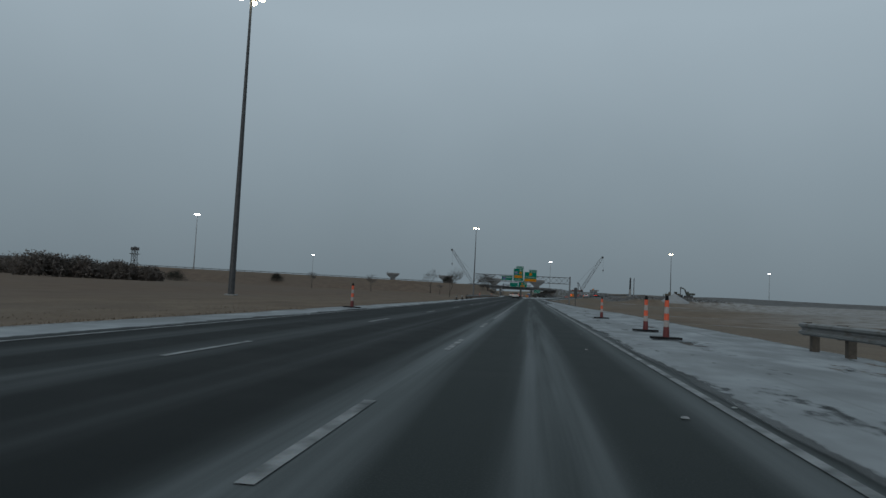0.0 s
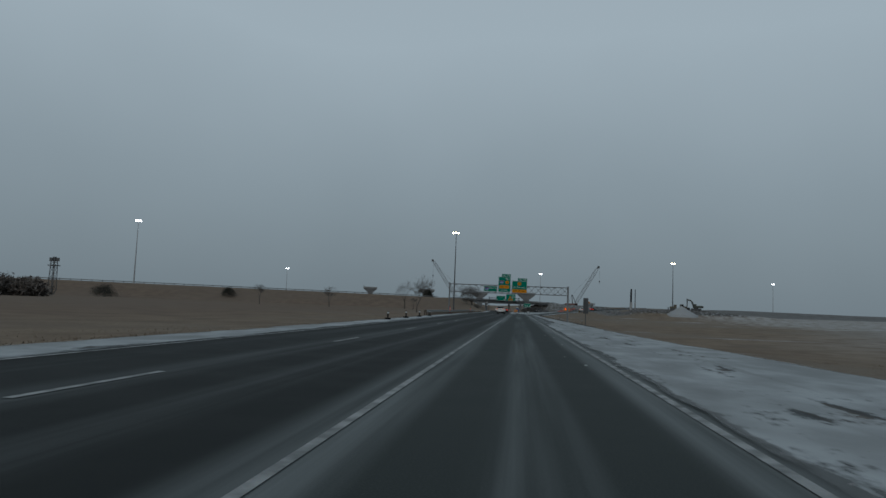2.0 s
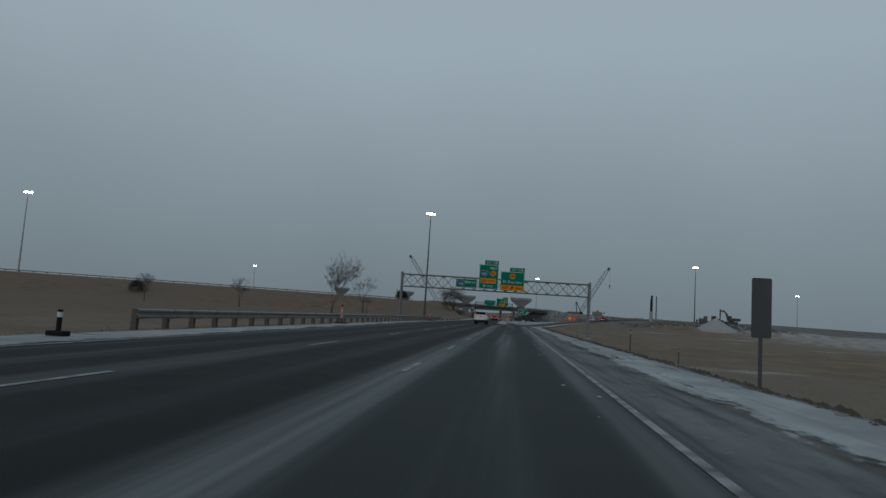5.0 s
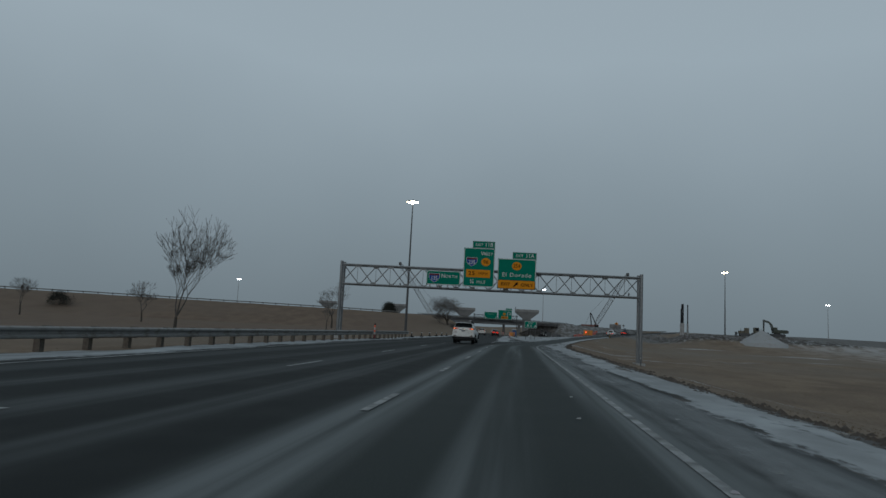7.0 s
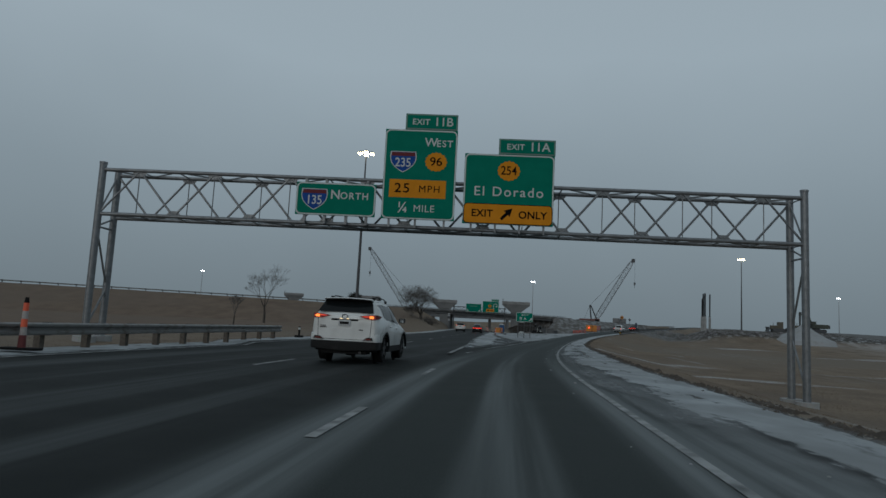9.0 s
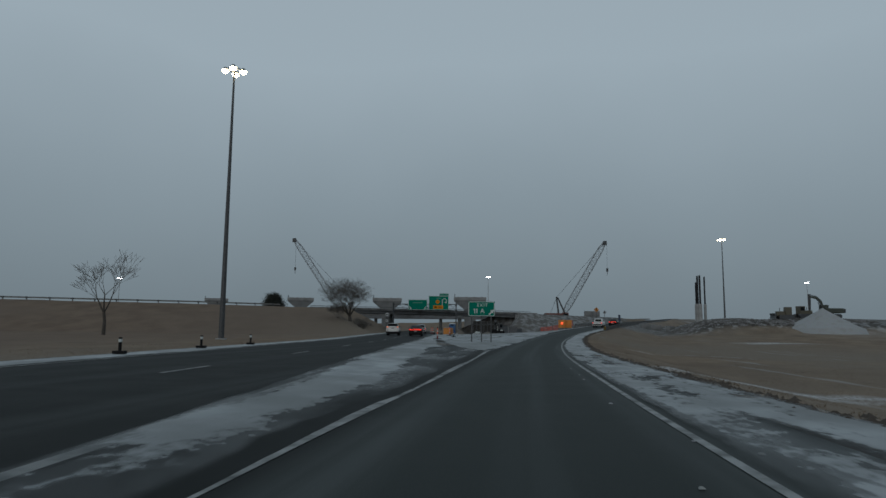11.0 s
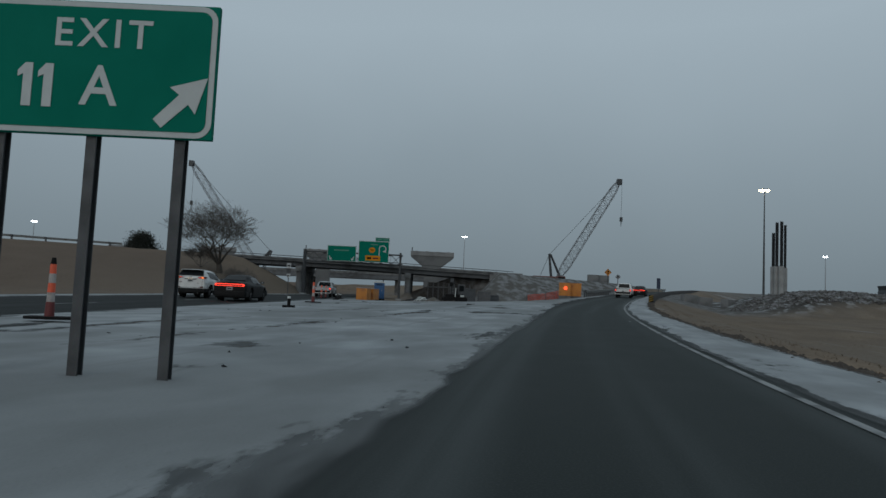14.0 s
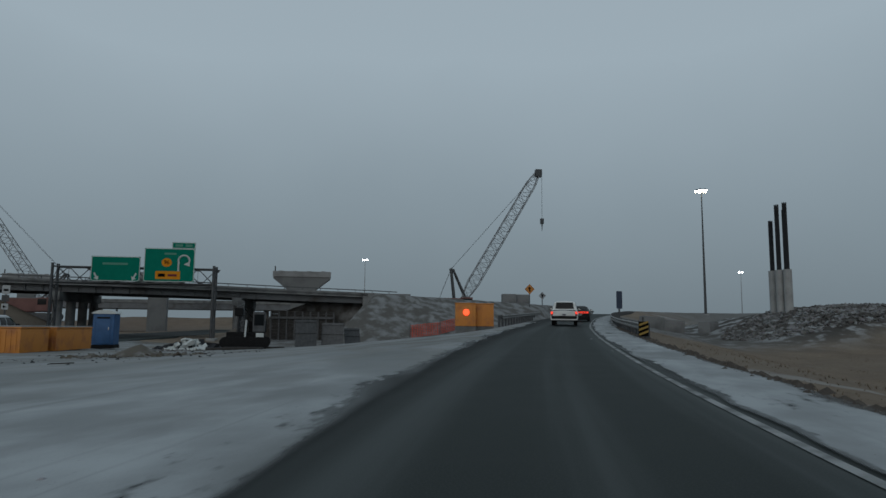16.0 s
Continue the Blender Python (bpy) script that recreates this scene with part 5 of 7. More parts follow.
def excavator(m, label, paint_mat):
    e = thing("excavator", label, "excavator", m)
    for o in (-1.25, 1.25):
        bm = prism(bmesh.new(), [(a, z + 0.5) for a, z in rounded(4.2, 1.0, 0.48)], 0.6, pose(0, o - 0.3, 0))
        part("crawler_track", bm, M_STEEL_DARK, e)
    part("turntable", tube(bmesh.new(), (0, 0, 0.9), (0, 0, 1.2), 1.0, seg=18), M_STEEL_DARK, e)
    part("body", box(bmesh.new(), (-2.6, -1.4, 1.2), (1.2, 1.4, 2.3), 0.15), paint_mat, e)
    part("counterweight", box(bmesh.new(), (-3.1, -1.35, 1.25), (-2.5, 1.35, 2.2), 0.2), M_STEEL_DARK, e)
    cab = part("cab", box(bmesh.new(), (-0.3, -1.4, 2.0), (1.4, -0.35, 3.1), 0.12), paint_mat, e)
    part("cab_window", box(bmesh.new(), (-0.1, -1.42, 2.2), (1.25, -1.39, 2.95)), M_GLASS, cab)
    boom = [(0.7, 1.6), (1.1, 1.5), (1.9, 3.6), (2.6, 4.35), (4.3, 4.75), (4.3, 5.1), (2.4, 4.85), (1.5, 4.0)]
    part("boom", prism(bmesh.new(), boom, 0.4, pose(0, -0.2, 0)), paint_mat, e)
    part("stick", prism(bmesh.new(), [(3.85, 5.45), (4.35, 5.45), (4.3, 1.0), (4.0, 1.0)], 0.34, pose(0, -0.17, 0)), M_STEEL_DARK, e)
    part("bucket", prism(bmesh.new(), [(3.8, 1.2), (4.4, 1.15), (4.6, 0.5), (4.3, 0.02), (3.4, 0.1), (3.7, 0.4)], 1.1, pose(0, -0.55, 0)), M_STEEL_DARK, e)
    rams = bmesh.new()
    for o in (-0.35, 0.35):
        tube(rams, (1.2, o, 1.7), (2.1, o, 3.7), 0.08, seg=8)
    tube(rams, (2.5, 0, 4.95), (4.0, 0, 5.3), 0.08, seg=8)
    part("hydraulic_rams", rams, M_STEEL_DARK, e)
    return e


excavator(pose(83.9, 363.1, ground_at(83.9, 363.1) + 0.05, 0, 0, 180), "dull green excavator with raised arm on a soil heap", paint("dull_green_paint", (0.065, 0.075, 0.06), 0.6, vary=0.3, scale=1))


def bulldozer(m, label):
    d = thing("bulldozer", label, "bulldozer", m)
    for o in (-1.0, 1.0):
        part("crawler_track", prism(bmesh.new(), [(a, z + 0.5) for a, z in rounded(3.2, 0.95, 0.42)], 0.55, pose(0, o - 0.27, 0)), M_STEEL_DARK, d)
    part("engine_hood", box(bmesh.new(), (0.1, -0.6, 0.7), (1.9, 0.6, 1.75), 0.1), M_YELLOW, d)
    cab = part("cab", box(bmesh.new(), (-1.2, -0.75, 0.9), (0.1, 0.75, 2.7), 0.1), M_YELLOW, d)
    part("cab_window", box(bmesh.new(), (-1.05, -0.77, 1.7), (-0.1, -0.74, 2.5)), M_GLASS, cab)
    part("blade", prism(bmesh.new(), [(2.5, 0.1), (2.75, 0.15), (2.6, 0.7), (2.75, 1.3), (2.5, 1.25), (2.4, 0.7)], 3.4, pose(0, -1.7, 0)), M_STEEL_DARK, d)
    part("exhaust", tube(bmesh.new(), (1.2, 0.3, 1.7), (1.2, 0.3, 2.5), 0.06, seg=8), M_STEEL_DARK, d)
    return d


bulldozer(pose(73.2, 361.0, ground_at(73.2, 361) + 0.05, 0, 0, 172), "muddy dull yellow bulldozer parked on the soil heap")
bulldozer(pose(77.6, 362.0, ground_at(77.6, 362) + 0.05, 0, 0, 8), "muddy dull bulldozer facing the excavator on the soil heap")


def rubble_heap(cx, cy, rx, ry, n, seed, label, size=0.6, name="rubble_heap", mat=None, pile=0.0):
    """Broken clods and slabs lying over a bank."""
    rnd = random.Random(seed)
    verts, faces = [], []
    for _ in range(n):
        a, q = rnd.uniform(0, 2 * math.pi), rnd.random() ** 0.6
        x, y = cx + rx * q * math.cos(a), cy + ry * q * math.sin(a)
        z = ground_at(x, y) + (0.23 if main_r(y) < x < ramp_l(y) and y < 349 else 0.0)
        s = size * rnd.uniform(0.25, 1.0) ** 1.4
        mm = Matrix.Translation((x, y, z + s * 0.1 + pile * (1 - q) * rnd.random())) @ Euler((rnd.uniform(-0.7, 0.7), rnd.uniform(-0.7, 0.7), rnd.uniform(0, 6.3))).to_matrix().to_4x4()
        k = len(verts)
        sx, sy, sz = s * rnd.uniform(0.5, 1.3), s * rnd.uniform(0.4, 1.0), s * rnd.uniform(0.2, 0.6)
        for vx, vy, vz in ((-1, -1, -1), (1, -1, -1), (1, 1, -1), (-1, 1, -1), (-1, -1, 1), (1, -1, 1), (1, 1, 1), (-1, 1, 1)):
            verts.append(tuple(mm @ Vector((vx * sx * rnd.uniform(0.6, 1.1), vy * sy * rnd.uniform(0.6, 1.1), vz * sz * rnd.uniform(0.6, 1.1)))))
        faces += [tuple(k + i for i in f) for f in ((0, 3, 2, 1), (4, 5, 6, 7), (0, 1, 5, 4), (1, 2, 6, 5), (2, 3, 7, 6), (3, 0, 4, 7))]
    me = bpy.data.meshes.new(name)
    me.from_pydata(verts, [], faces)
    me.materials.append(mat or M_DIRT)
    return tagged(new(name, me), label, "rubble", kind="stuff")


rubble_heap(60, 353, 15, 8, 5200, 5, "dark broken clods and rubble heaped round the new columns", 0.27)
rubble_heap(80, 361, 13, 7, 2600, 6, "dark soil and broken slabs dusted with snow", 0.30)


def snow_heap(x, y, r, h, label, mat=None):
    """A ploughed heap of snow and pale aggregate."""
    rows, nseg = [], 40
    z0 = ground_at(x, y) - 0.3
    bm = bmesh.new()
    for k in range(13):
        t = k / 12
        ring = []
        for j in range(nseg):
            a = 2 * math.pi * j / nseg
            q = r * t * (1 + 0.18 * noise.noise((math.cos(a) * 1.7, math.sin(a) * 1.7, 3)))
            ring.append(bm.verts.new((q * math.cos(a), q * math.sin(a), h * (1 - t) ** 1.15 + 0.12 * noise.noise((q * math.cos(a), q * math.sin(a), 9)))))
        rows.append(ring)
    rows.append([bm.verts.new((v.co.x * 1.15, v.co.y * 1.15, -0.35 * r)) for v in rows[-1]])
    for a, b in zip(rows, rows[1:]):
        for j in range(nseg):
            bm.faces.new((a[j], b[j], b[(j + 1) % nseg], a[(j + 1) % nseg]))
    return solid("gravel_mound", bm, mat or M_HEAP, label, "mound", pose(x, y, z0), smooth_angle=50)


M_HEAP = paint("heaped_snow_and_aggregate", (0.31, 0.323, 0.328), 0.9, vary=0.3, scale=0.8, bump=0.6, dirt=(0.27, 0.27, 0.26), dirt_amount=0.4, fine=6)
snow_heap(73.0, 345.5, 7.0, 4.1, "pale heap of snow and aggregate beside the excavator")
rubble_heap(4.2, 338.5, 2.6, 3, 220, 7, "scattered broken boards and rubble on snow", 0.15)
rubble_heap(5.6, 328, 5, 9, 260, 8, "small dark clods strewn over trampled snow", 0.07, "scattered_clods", M_REBAR)
rubble_heap(3.6, 296, 5, 22, 170, 10, "small dark clods strewn over packed snow", 0.05, "scattered_clods", M_REBAR)
rubble_heap(4.5, 341.5, 1.3, 1.2, 60, 9, "crumpled pale plastic sheets and broken boards", 0.34, "debris_heap", M_WHITE, 0.75)
rubble_heap(4.6, 342.5, 2.6, 2.0, 160, 19, "dark broken boards and scrap under pale sheets", 0.34, "debris_heap", M_REBAR, 0.6)
M_MUD = paint("trampled_brown_mud", (0.105, 0.092, 0.074), 0.9, vary=0.35, scale=1.6, bump=0.8, dirt=(0.23, 0.235, 0.235), dirt_amount=0.5, fine=9)
snow_heap(6.0, 327.6, 2.6, 1.0, "low muddy spoil heap with snow in its folds", M_MUD)
rubble_heap(6.0, 327.6, 2.6, 2.0, 240, 29, "brown clods scattered over the spoil heap", 0.17, "scattered_clods", M_MUD)


# ---- guardrails ----
def w_beam(bm, pts, side, z, h=0.31):
    """The folded steel beam of a guardrail through pts; side: +1 or -1, where the folds bulge to."""
    prof = [(0.0, 0.5), (0.075, 0.38), (0.075, 0.22), (0.0, 0.06), (0.0, -0.06), (0.075, -0.22), (0.075, -0.38), (0.0, -0.5)]
    rows = []
    for x, y, g in pts:
        rows.append([bm.verts.new((x + side * a, y, g + z + b * h)) for a, b in prof] + [bm.verts.new((x + side * (a - 0.012), y, g + z + b * h)) for a, b in prof[::-1]])
    n = len(rows[0])
    for a, b in zip(rows, rows[1:]):
        for k in range(n):
            bm.faces.new((a[k], a[(k + 1) % n], b[(k + 1) % n], b[k]))
    bm.faces.new(rows[0])
    bm.faces.new(rows[-1][::-1])
    bmesh.ops.recalc_face_normals(bm, faces=bm.faces[:])


def guardrail(pts, side, label, z=0.55, post_mat=M_WOOD, gap=1.9, post_w=0.09):
    g = thing("guardrail", label, "guardrail", pose(0, 0, 0))
    bm = bmesh.new()
    w_beam(bm, pts, side, z)
    part("rail_beam", bm, M_RAIL, g, "weathered folded steel beam", smooth_angle=30)
    length = [0.0]
    for a, b in zip(pts, pts[1:]):
        length.append(length[-1] + math.dist(a[:2], b[:2]))
    for s in np.arange(0.4, length[-1], gap):
        x, y, q = (float(np.interp(s, length, [p[k] for p in pts])) for k in range(3))
        part("post", box(bmesh.new(), (x - side * 0.28 - post_w, y - post_w, q - 0.5), (x - side * 0.28 + post_w, y + post_w, q + z + 0.14), 0.012), post_mat, g)
        part("block", box(bmesh.new(), (min(x - side * 0.19, x - side * 0.01), y - post_w * 0.9, q + z - 0.17), (max(x - side * 0.19, x - side * 0.01), y + post_w * 0.9, q + z + 0.17), 0.008), post_mat, g)
    return g


guardrail([(6.75, y, -0.05) for y in np.arange(-30, 19.6, 3)], -1, "weathered steel guardrail on timber posts along the verge", 0.66)
guardrail([(-11.45, y, 0.0) for y in np.arange(120, 213, 3)], 1, "weathered steel guardrail on posts along the median", 0.52)
rp = [(float(edge_r(y)) + 1.9, y, float(ramp_z(y))) for y in np.arange(328.3, 440, 3.0)]
guardrail(rp, -1, "weathered steel guardrail along the climbing exit ramp", 0.5, M_STEEL_DARK)
rp = [(float(ramp_l(y)) - 1.6, y, float(ramp_z(y))) for y in np.arange(352, 440, 3.0)]
guardrail(rp, 1, "weathered steel guardrail along the far side of the ramp", 0.5, M_STEEL_DARK)
guardrail([(x, np.interp(x, [c[0] for c in CREST_WEST], [c[1] for c in CREST_WEST]) - 4.4, ground_at(x, np.interp(x, [c[0] for c in CREST_WEST], [c[1] for c in CREST_WEST]) - 4.4)) for x in np.arange(-200, -36, 8.0)], -1, "weathered guardrail along the top of the embankment", 0.5, M_STEEL_DARK, 4.0)

# striped end marker of the ramp rail
mk = thing("object_marker", "black and amber striped marker panel at the rail end", "road sign", pose(26.12, 327.9, ground_at(26.12, 327.9)))
part("panel", box(bmesh.new(), (-0.22, 0, 0.1), (0.22, 0.03, 0.72), 0.01), M_BLACK, mk)
for k in range(3):
    z = 0.12 + 0.2 * k
    part("stripe", prism(bmesh.new(), [(-0.21, z), (0.21, z + 0.15), (0.21, z + 0.24), (-0.21, z + 0.09)][::-1], 0.006, pose(0, -0.008, 0)), M_HAZARD, mk)
part("post", tube(bmesh.new(), (0, 0.06, -0.4), (0, 0.06, 0.9), 0.04, seg=6), M_STEEL_DARK, mk)


# ---- channelizer posts and markers ----
M_SLEEVE = paint("bright_orange_red_sleeve", (0.80, 0.13, 0.06), 0.5, vary=0.15, scale=5)
M_BAND = paint("grimy_white_band", (0.40, 0.37, 0.35), 0.6, vary=0.2, scale=9, dirt=(0.24, 0.21, 0.19), dirt_amount=0.5)
M_MAROON = paint("faded_maroon_plastic", (0.16, 0.035, 0.035), 0.6, vary=0.25, scale=4)


def channelizer(label):
    c = thing("channelizer_post", label, "traffic post", None, "channelizer posts")
    bm = bmesh.new()
    prism(bm, rounded(0.78, 0.40, 0.12), 0.05, pose(0, 0, 0.05, 90))
    part("rubber_base", bm, M_RUBBER, c, "black rubber base")
    part("lower_sleeve", tube(bmesh.new(), (0, 0, 0.04), (0, 0, 0.36), 0.085, 0.072, seg=14), M_MAROON, c, "maroon lower sleeve", 40)
    z = 0.36
    for k in range(4):
        part("orange_band" if k % 2 else "white_band", tube(bmesh.new(), (0, 0, z), (0, 0, z + 0.17), 0.068 - 0.004 * k, 0.065 - 0.004 * k, seg=14), M_SLEEVE if k % 2 else M_BAND, c, smooth_angle=40)
        z += 0.17
    part("top_grip", tube(bmesh.new(), (0, 0, z), (0, 0, z + 0.12), 0.05, 0.035, seg=12), M_RUBBER, c, smooth_angle=40)
    return c


first = channelizer("red and white banded channelizer post on a black base")
spots = [(3.70, 36.4), (3.82, 23.6), (3.64, 19.25), (-9.0, 32.0), (-10.9, 142.9), (-11.1, 191.2), (-3.4, 322), (-3.9, 327), (-1.23, 280.2), (-0.31, 302.5)]
for k, (x, y) in enumerate(spots):
    m = pose(x, y, float(road_height(np.array(x), np.array(y))) + 0.02, 0, 0, 10 * (k % 3) - 10) @ Matrix.Scale(1.05, 4)
    if k == 0:
        first.matrix_basis = m
    else:
        copy_thing(first, m)


def delineator():
    d = thing("delineator", "short dark delineator post with a pale reflector", "traffic post", None, "delineators")
    part("base", box(bmesh.new(), (-0.22, -0.15, 0), (0.22, 0.15, 0.12), 0.03), M_RUBBER, d)
    part("tube", tube(bmesh.new(), (0, 0, 0.1), (0, 0, 0.62), 0.06, seg=10), M_RUBBER, d, smooth_angle=40)
    part("reflector", tube(bmesh.new(), (0, 0, 0.44), (0, 0, 0.56), 0.063, seg=10), M_WHITE, d, smooth_angle=40)
    return d


first = delineator()
for k, y in enumerate(list(np.arange(88, 120, 9.0)) + list(np.arange(214, 262, 8.0))):
    x = float(road_l(y)) - 0.7
    m = pose(x, y, ground_at(x, y) + 0.03)
    if k == 0:
        first.matrix_basis = m
    else:
        copy_thing(first, m)


for x, y in ((0.3, 294.2), (-2.0, 321.0), (-2.7, 328.0), (-3.7, 333.5)):
    copy_thing(first, pose(x, y, float(road_height(np.array(x), np.array(y))) + 0.02, 0, 0, 10) @ Matrix.Diagonal((1.15, 1.15, 0.85, 1)))


# ---- roadside signs seen from behind or edge on, stakes, warning signs ----
def post_sign(x, y, w, z0, z1, label, mat_panel, diamond=False, turn=0, base=None):
    g = ground_at(x, y) if base is None else base
    s = thing("road_sign", label, "road sign", pose(x, y, g, 0, 0, turn))
    part("post", box(bmesh.new(), (-0.05, 0.03, -0.4), (0.05, 0.11, z1 - g - 0.1), 0.008), M_STEEL_DARK, s)
    if diamond:
        c, q = (z0 + z1) / 2 - g, (z1 - z0) / 2
        part("panel", prism(bmesh.new(), [(0, c - q), (q, c), (0, c + q), (-q, c)], 0.02), mat_panel, s)
        part("border", prism(bmesh.new(), [(0, c - q * 0.93), (q * 0.93, c), (0, c + q * 0.93), (-q * 0.93, c)], 0.004, pose(0, -0.004, 0)), M_BLACK, s)
        part("face", prism(bmesh.new(), [(0, c - q * 0.86), (q * 0.86, c), (0, c + q * 0.86), (-q * 0.86, c)], 0.004, pose(0, -0.008, 0)), mat_panel, s)
        part("symbol", prism(bmesh.new(), [(-0.09, c - q * 0.5), (0.09, c - q * 0.5), (0.09, c + q * 0.1), (0.25, c + q * 0.1), (0, c + q * 0.5), (-0.25, c + q * 0.1), (-0.09, c + q * 0.1)], 0.004, pose(0, -0.012, 0)), M_BLACK, s)
    else:
        part("panel", prism(bmesh.new(), [(a, b + (z0 + z1) / 2 - g) for a, b in rounded(w, z1 - z0, 0.06)], 0.03), mat_panel, s)
    return s


post_sign(8.25, 122.7, 0.62, 0.98, 2.92, "dark weathered sign panel on a steel post in the verge", paint("dark_sign_back", (0.06, 0.065, 0.07), 0.6, vary=0.2, scale=2))
post_sign(33.5, 348.0, 0.45, 2.85, 4.15, "narrow dark blue sign panel on a post by the ramp", paint("dark_blue_panel", (0.035, 0.05, 0.085), 0.6, vary=0.2, scale=2))
post_sign(35.9, 382.0, 1.5, 5.55, 6.85, "orange diamond construction warning sign on a post", M_ORANGE, True, 0, 2.9)
post_sign(39.3, 388.0, 1.2, 5.2, 6.2, "grey back of a diamond warning sign on a post", M_ALU, True, 0, 2.9)
rs = post_sign(-15.4, 361.4, 0.62, 3.75, 4.5, "stacked white route signs on a post near the bridge", M_PLATE)
gs = ground_at(-15.4, 361.4)
part("middle_panel", prism(bmesh.new(), rounded(0.6, 0.55, 0.06), 0.02, pose(0, 0, 3.4 - gs)), M_STEEL_DARK, rs)
part("lower_panel", prism(bmesh.new(), rounded(0.55, 0.5, 0.06), 0.02, pose(0, 0, 2.7 - gs)), M_PLATE, rs)
part("arrow", prism(bmesh.new(), [(-0.16, 2.82 - gs), (0.16, 2.66 - gs), (-0.12, 2.56 - gs)], 0.006, pose(0, -0.008, 0)), M_BLACK, rs)
part("numeral_bar", box(bmesh.new(), (-0.2, -0.01, 4.0 - gs), (0.2, -0.002, 4.2 - gs)), M_BLACK, rs)
for x, y, h in ((7.9, 47.6, 1.5), (5.6, 131.0, 1.05), (8.6, 185.0, 0.7), (9.2, 137.0, 0.9)):
    st = thing("marker_stake", "thin dark metal stake standing in the grass verge", "stake", pose(x, y, ground_at(x, y)), "marker stakes")
    bm = bmesh.new()
    box(bm, (-0.035, -0.008, -0.3), (0.035, 0.008, h), 0.004)
    box(bm, (-0.008, 0, -0.3), (0.008, 0.04, h))
    part("stake", bm, M_STEEL_DARK, st)
    part("reflector", box(bmesh.new(), (-0.04, -0.016, h - 0.18), (0.04, -0.009, h - 0.06)), M_ALU, st)


# ---- construction yard in the gore ----
def yard_z(x, y):
    return float(road_height(np.array(float(x)), np.array(float(y)))) + 0.02


def water_barrier(m, w, h, d, label):
    b = thing("crash_cushion_box", label, "traffic barrier", m, "orange boxes")
    bm = bmesh.new()
    box(bm, (-w / 2, -d / 2, 0.05), (w / 2, d / 2, h - 0.06), 0.07)
    part("tub", bm, M_ORANGE, b, "orange plastic tub", smooth_angle=30)
    bm = bmesh.new()
    for k in np.linspace(-w / 2 + 0.2, w / 2 - 0.2, 4):
        box(bm, (k - 0.04, -d / 2 - 0.025, 0.12), (k + 0.04, d / 2 + 0.025, h - 0.16), 0.012)
    part("ribs", bm, M_ORANGE, b)
    part("lid", box(bmesh.new(), (-w / 2 - 0.03, -d / 2 - 0.03, h - 0.06), (w / 2 + 0.03, d / 2 + 0.03, h), 0.02), M_ORANGE, b)
    return b


for x0, y0, w, d, h in ((-1.30, 334.4, 1.10, 2.4, 1.22), (-0.92, 337.8, 1.15, 3.7, 1.2)):
    b = water_barrier(pose(x0, y0, -0.04, 0, 0, -4), w, h, d, "orange plastic construction box dusted with snow on top")
    part("snow_cap", box(bmesh.new(), (-w / 2 + 0.02, -d / 2 + 0.02, h), (w / 2 - 0.02, d / 2 - 0.02, h + 0.06), 0.03), M_HEAP, b, "thin snow lying on the lid")
for x0, y0, w in ((21.35, 345.0, 1.35), (22.75, 345.7, 1.3)):
    b = water_barrier(pose(x0, y0, 1.38, 0, 0, -8), w, 1.6, 1.3, "orange plastic crash cushion box beside the ramp")
    z0 = ground_at(x0, y0)
    part("pallet", box(bmesh.new(), (-w / 2, -0.6, min(z0 - 1.5, -0.2)), (w / 2, 0.6, 0.06)), M_CONC_OLD, b)
bm = bmesh.new()
bmesh.ops.create_circle(bm, cap_ends=True, segments=20, radius=0.2, matrix=pose(21.3, 344.27, 2.35, 90))
solid("warning_lamp", tube(bm, (21.3, 344.27, 2.35), (21.3, 344.36, 2.35), 0.21, seg=20), glow("lit_red_warning_lamp", (1.0, 0.10, 0.03), 1.3), "lit red warning lamp fixed to the orange box", "lamp")


def portable_toilet(x, y, label):
    z = max(ground_at(x, y), 0.05)
    t = thing("portable_toilet", label, "portable toilet", pose(x, y, z, 0, 0, 4))
    part("skid", box(bmesh.new(), (-0.62, -0.62, -0.1), (0.62, 0.62, 0.1), 0.02), M_RUBBER, t)
    part("cabin", box(bmesh.new(), (-0.58, -0.58, 0.1), (0.58, 0.58, 1.88), 0.04), M_TOILET, t, "blue plastic cabin")
    d = part("door", box(bmesh.new(), (-0.38, -0.605, 0.16), (0.38, -0.575, 1.78), 0.012), M_TOILET, t)
    part("door_handle", box(bmesh.new(), (0.26, -0.635, 0.95), (0.32, -0.6, 1.1), 0.01), M_ALU, d)
    for k in (-0.5, 0.5):
        part("corner_rib", box(bmesh.new(), (k - 0.06, -0.6, 0.12), (k + 0.06, -0.57, 1.86), 0.01), M_TOILET, t)
    part("vent", box(bmesh.new(), (-0.35, -0.615, 1.6), (0.35, -0.6, 1.7), 0.005), M_RUBBER, t)
    rf = bmesh.new()
    prism(rf, [(-0.66, 1.88), (0.66, 1.88), (0.6, 1.97), (0.25, 2.1), (-0.25, 2.1), (-0.6, 1.97)], 1.3, pose(0, -0.65, 0))
    part("roof", rf, M_WHITE, t, "snow-white translucent roof")
    part("vent_pipe", tube(bmesh.new(), (0.4, 0.4, 1.9), (0.4, 0.4, 2.25), 0.05, seg=10), M_RUBBER, t)
    return t


portable_toilet(-0.45, 342.3, "blue portable toilet with a pale roof on snow")


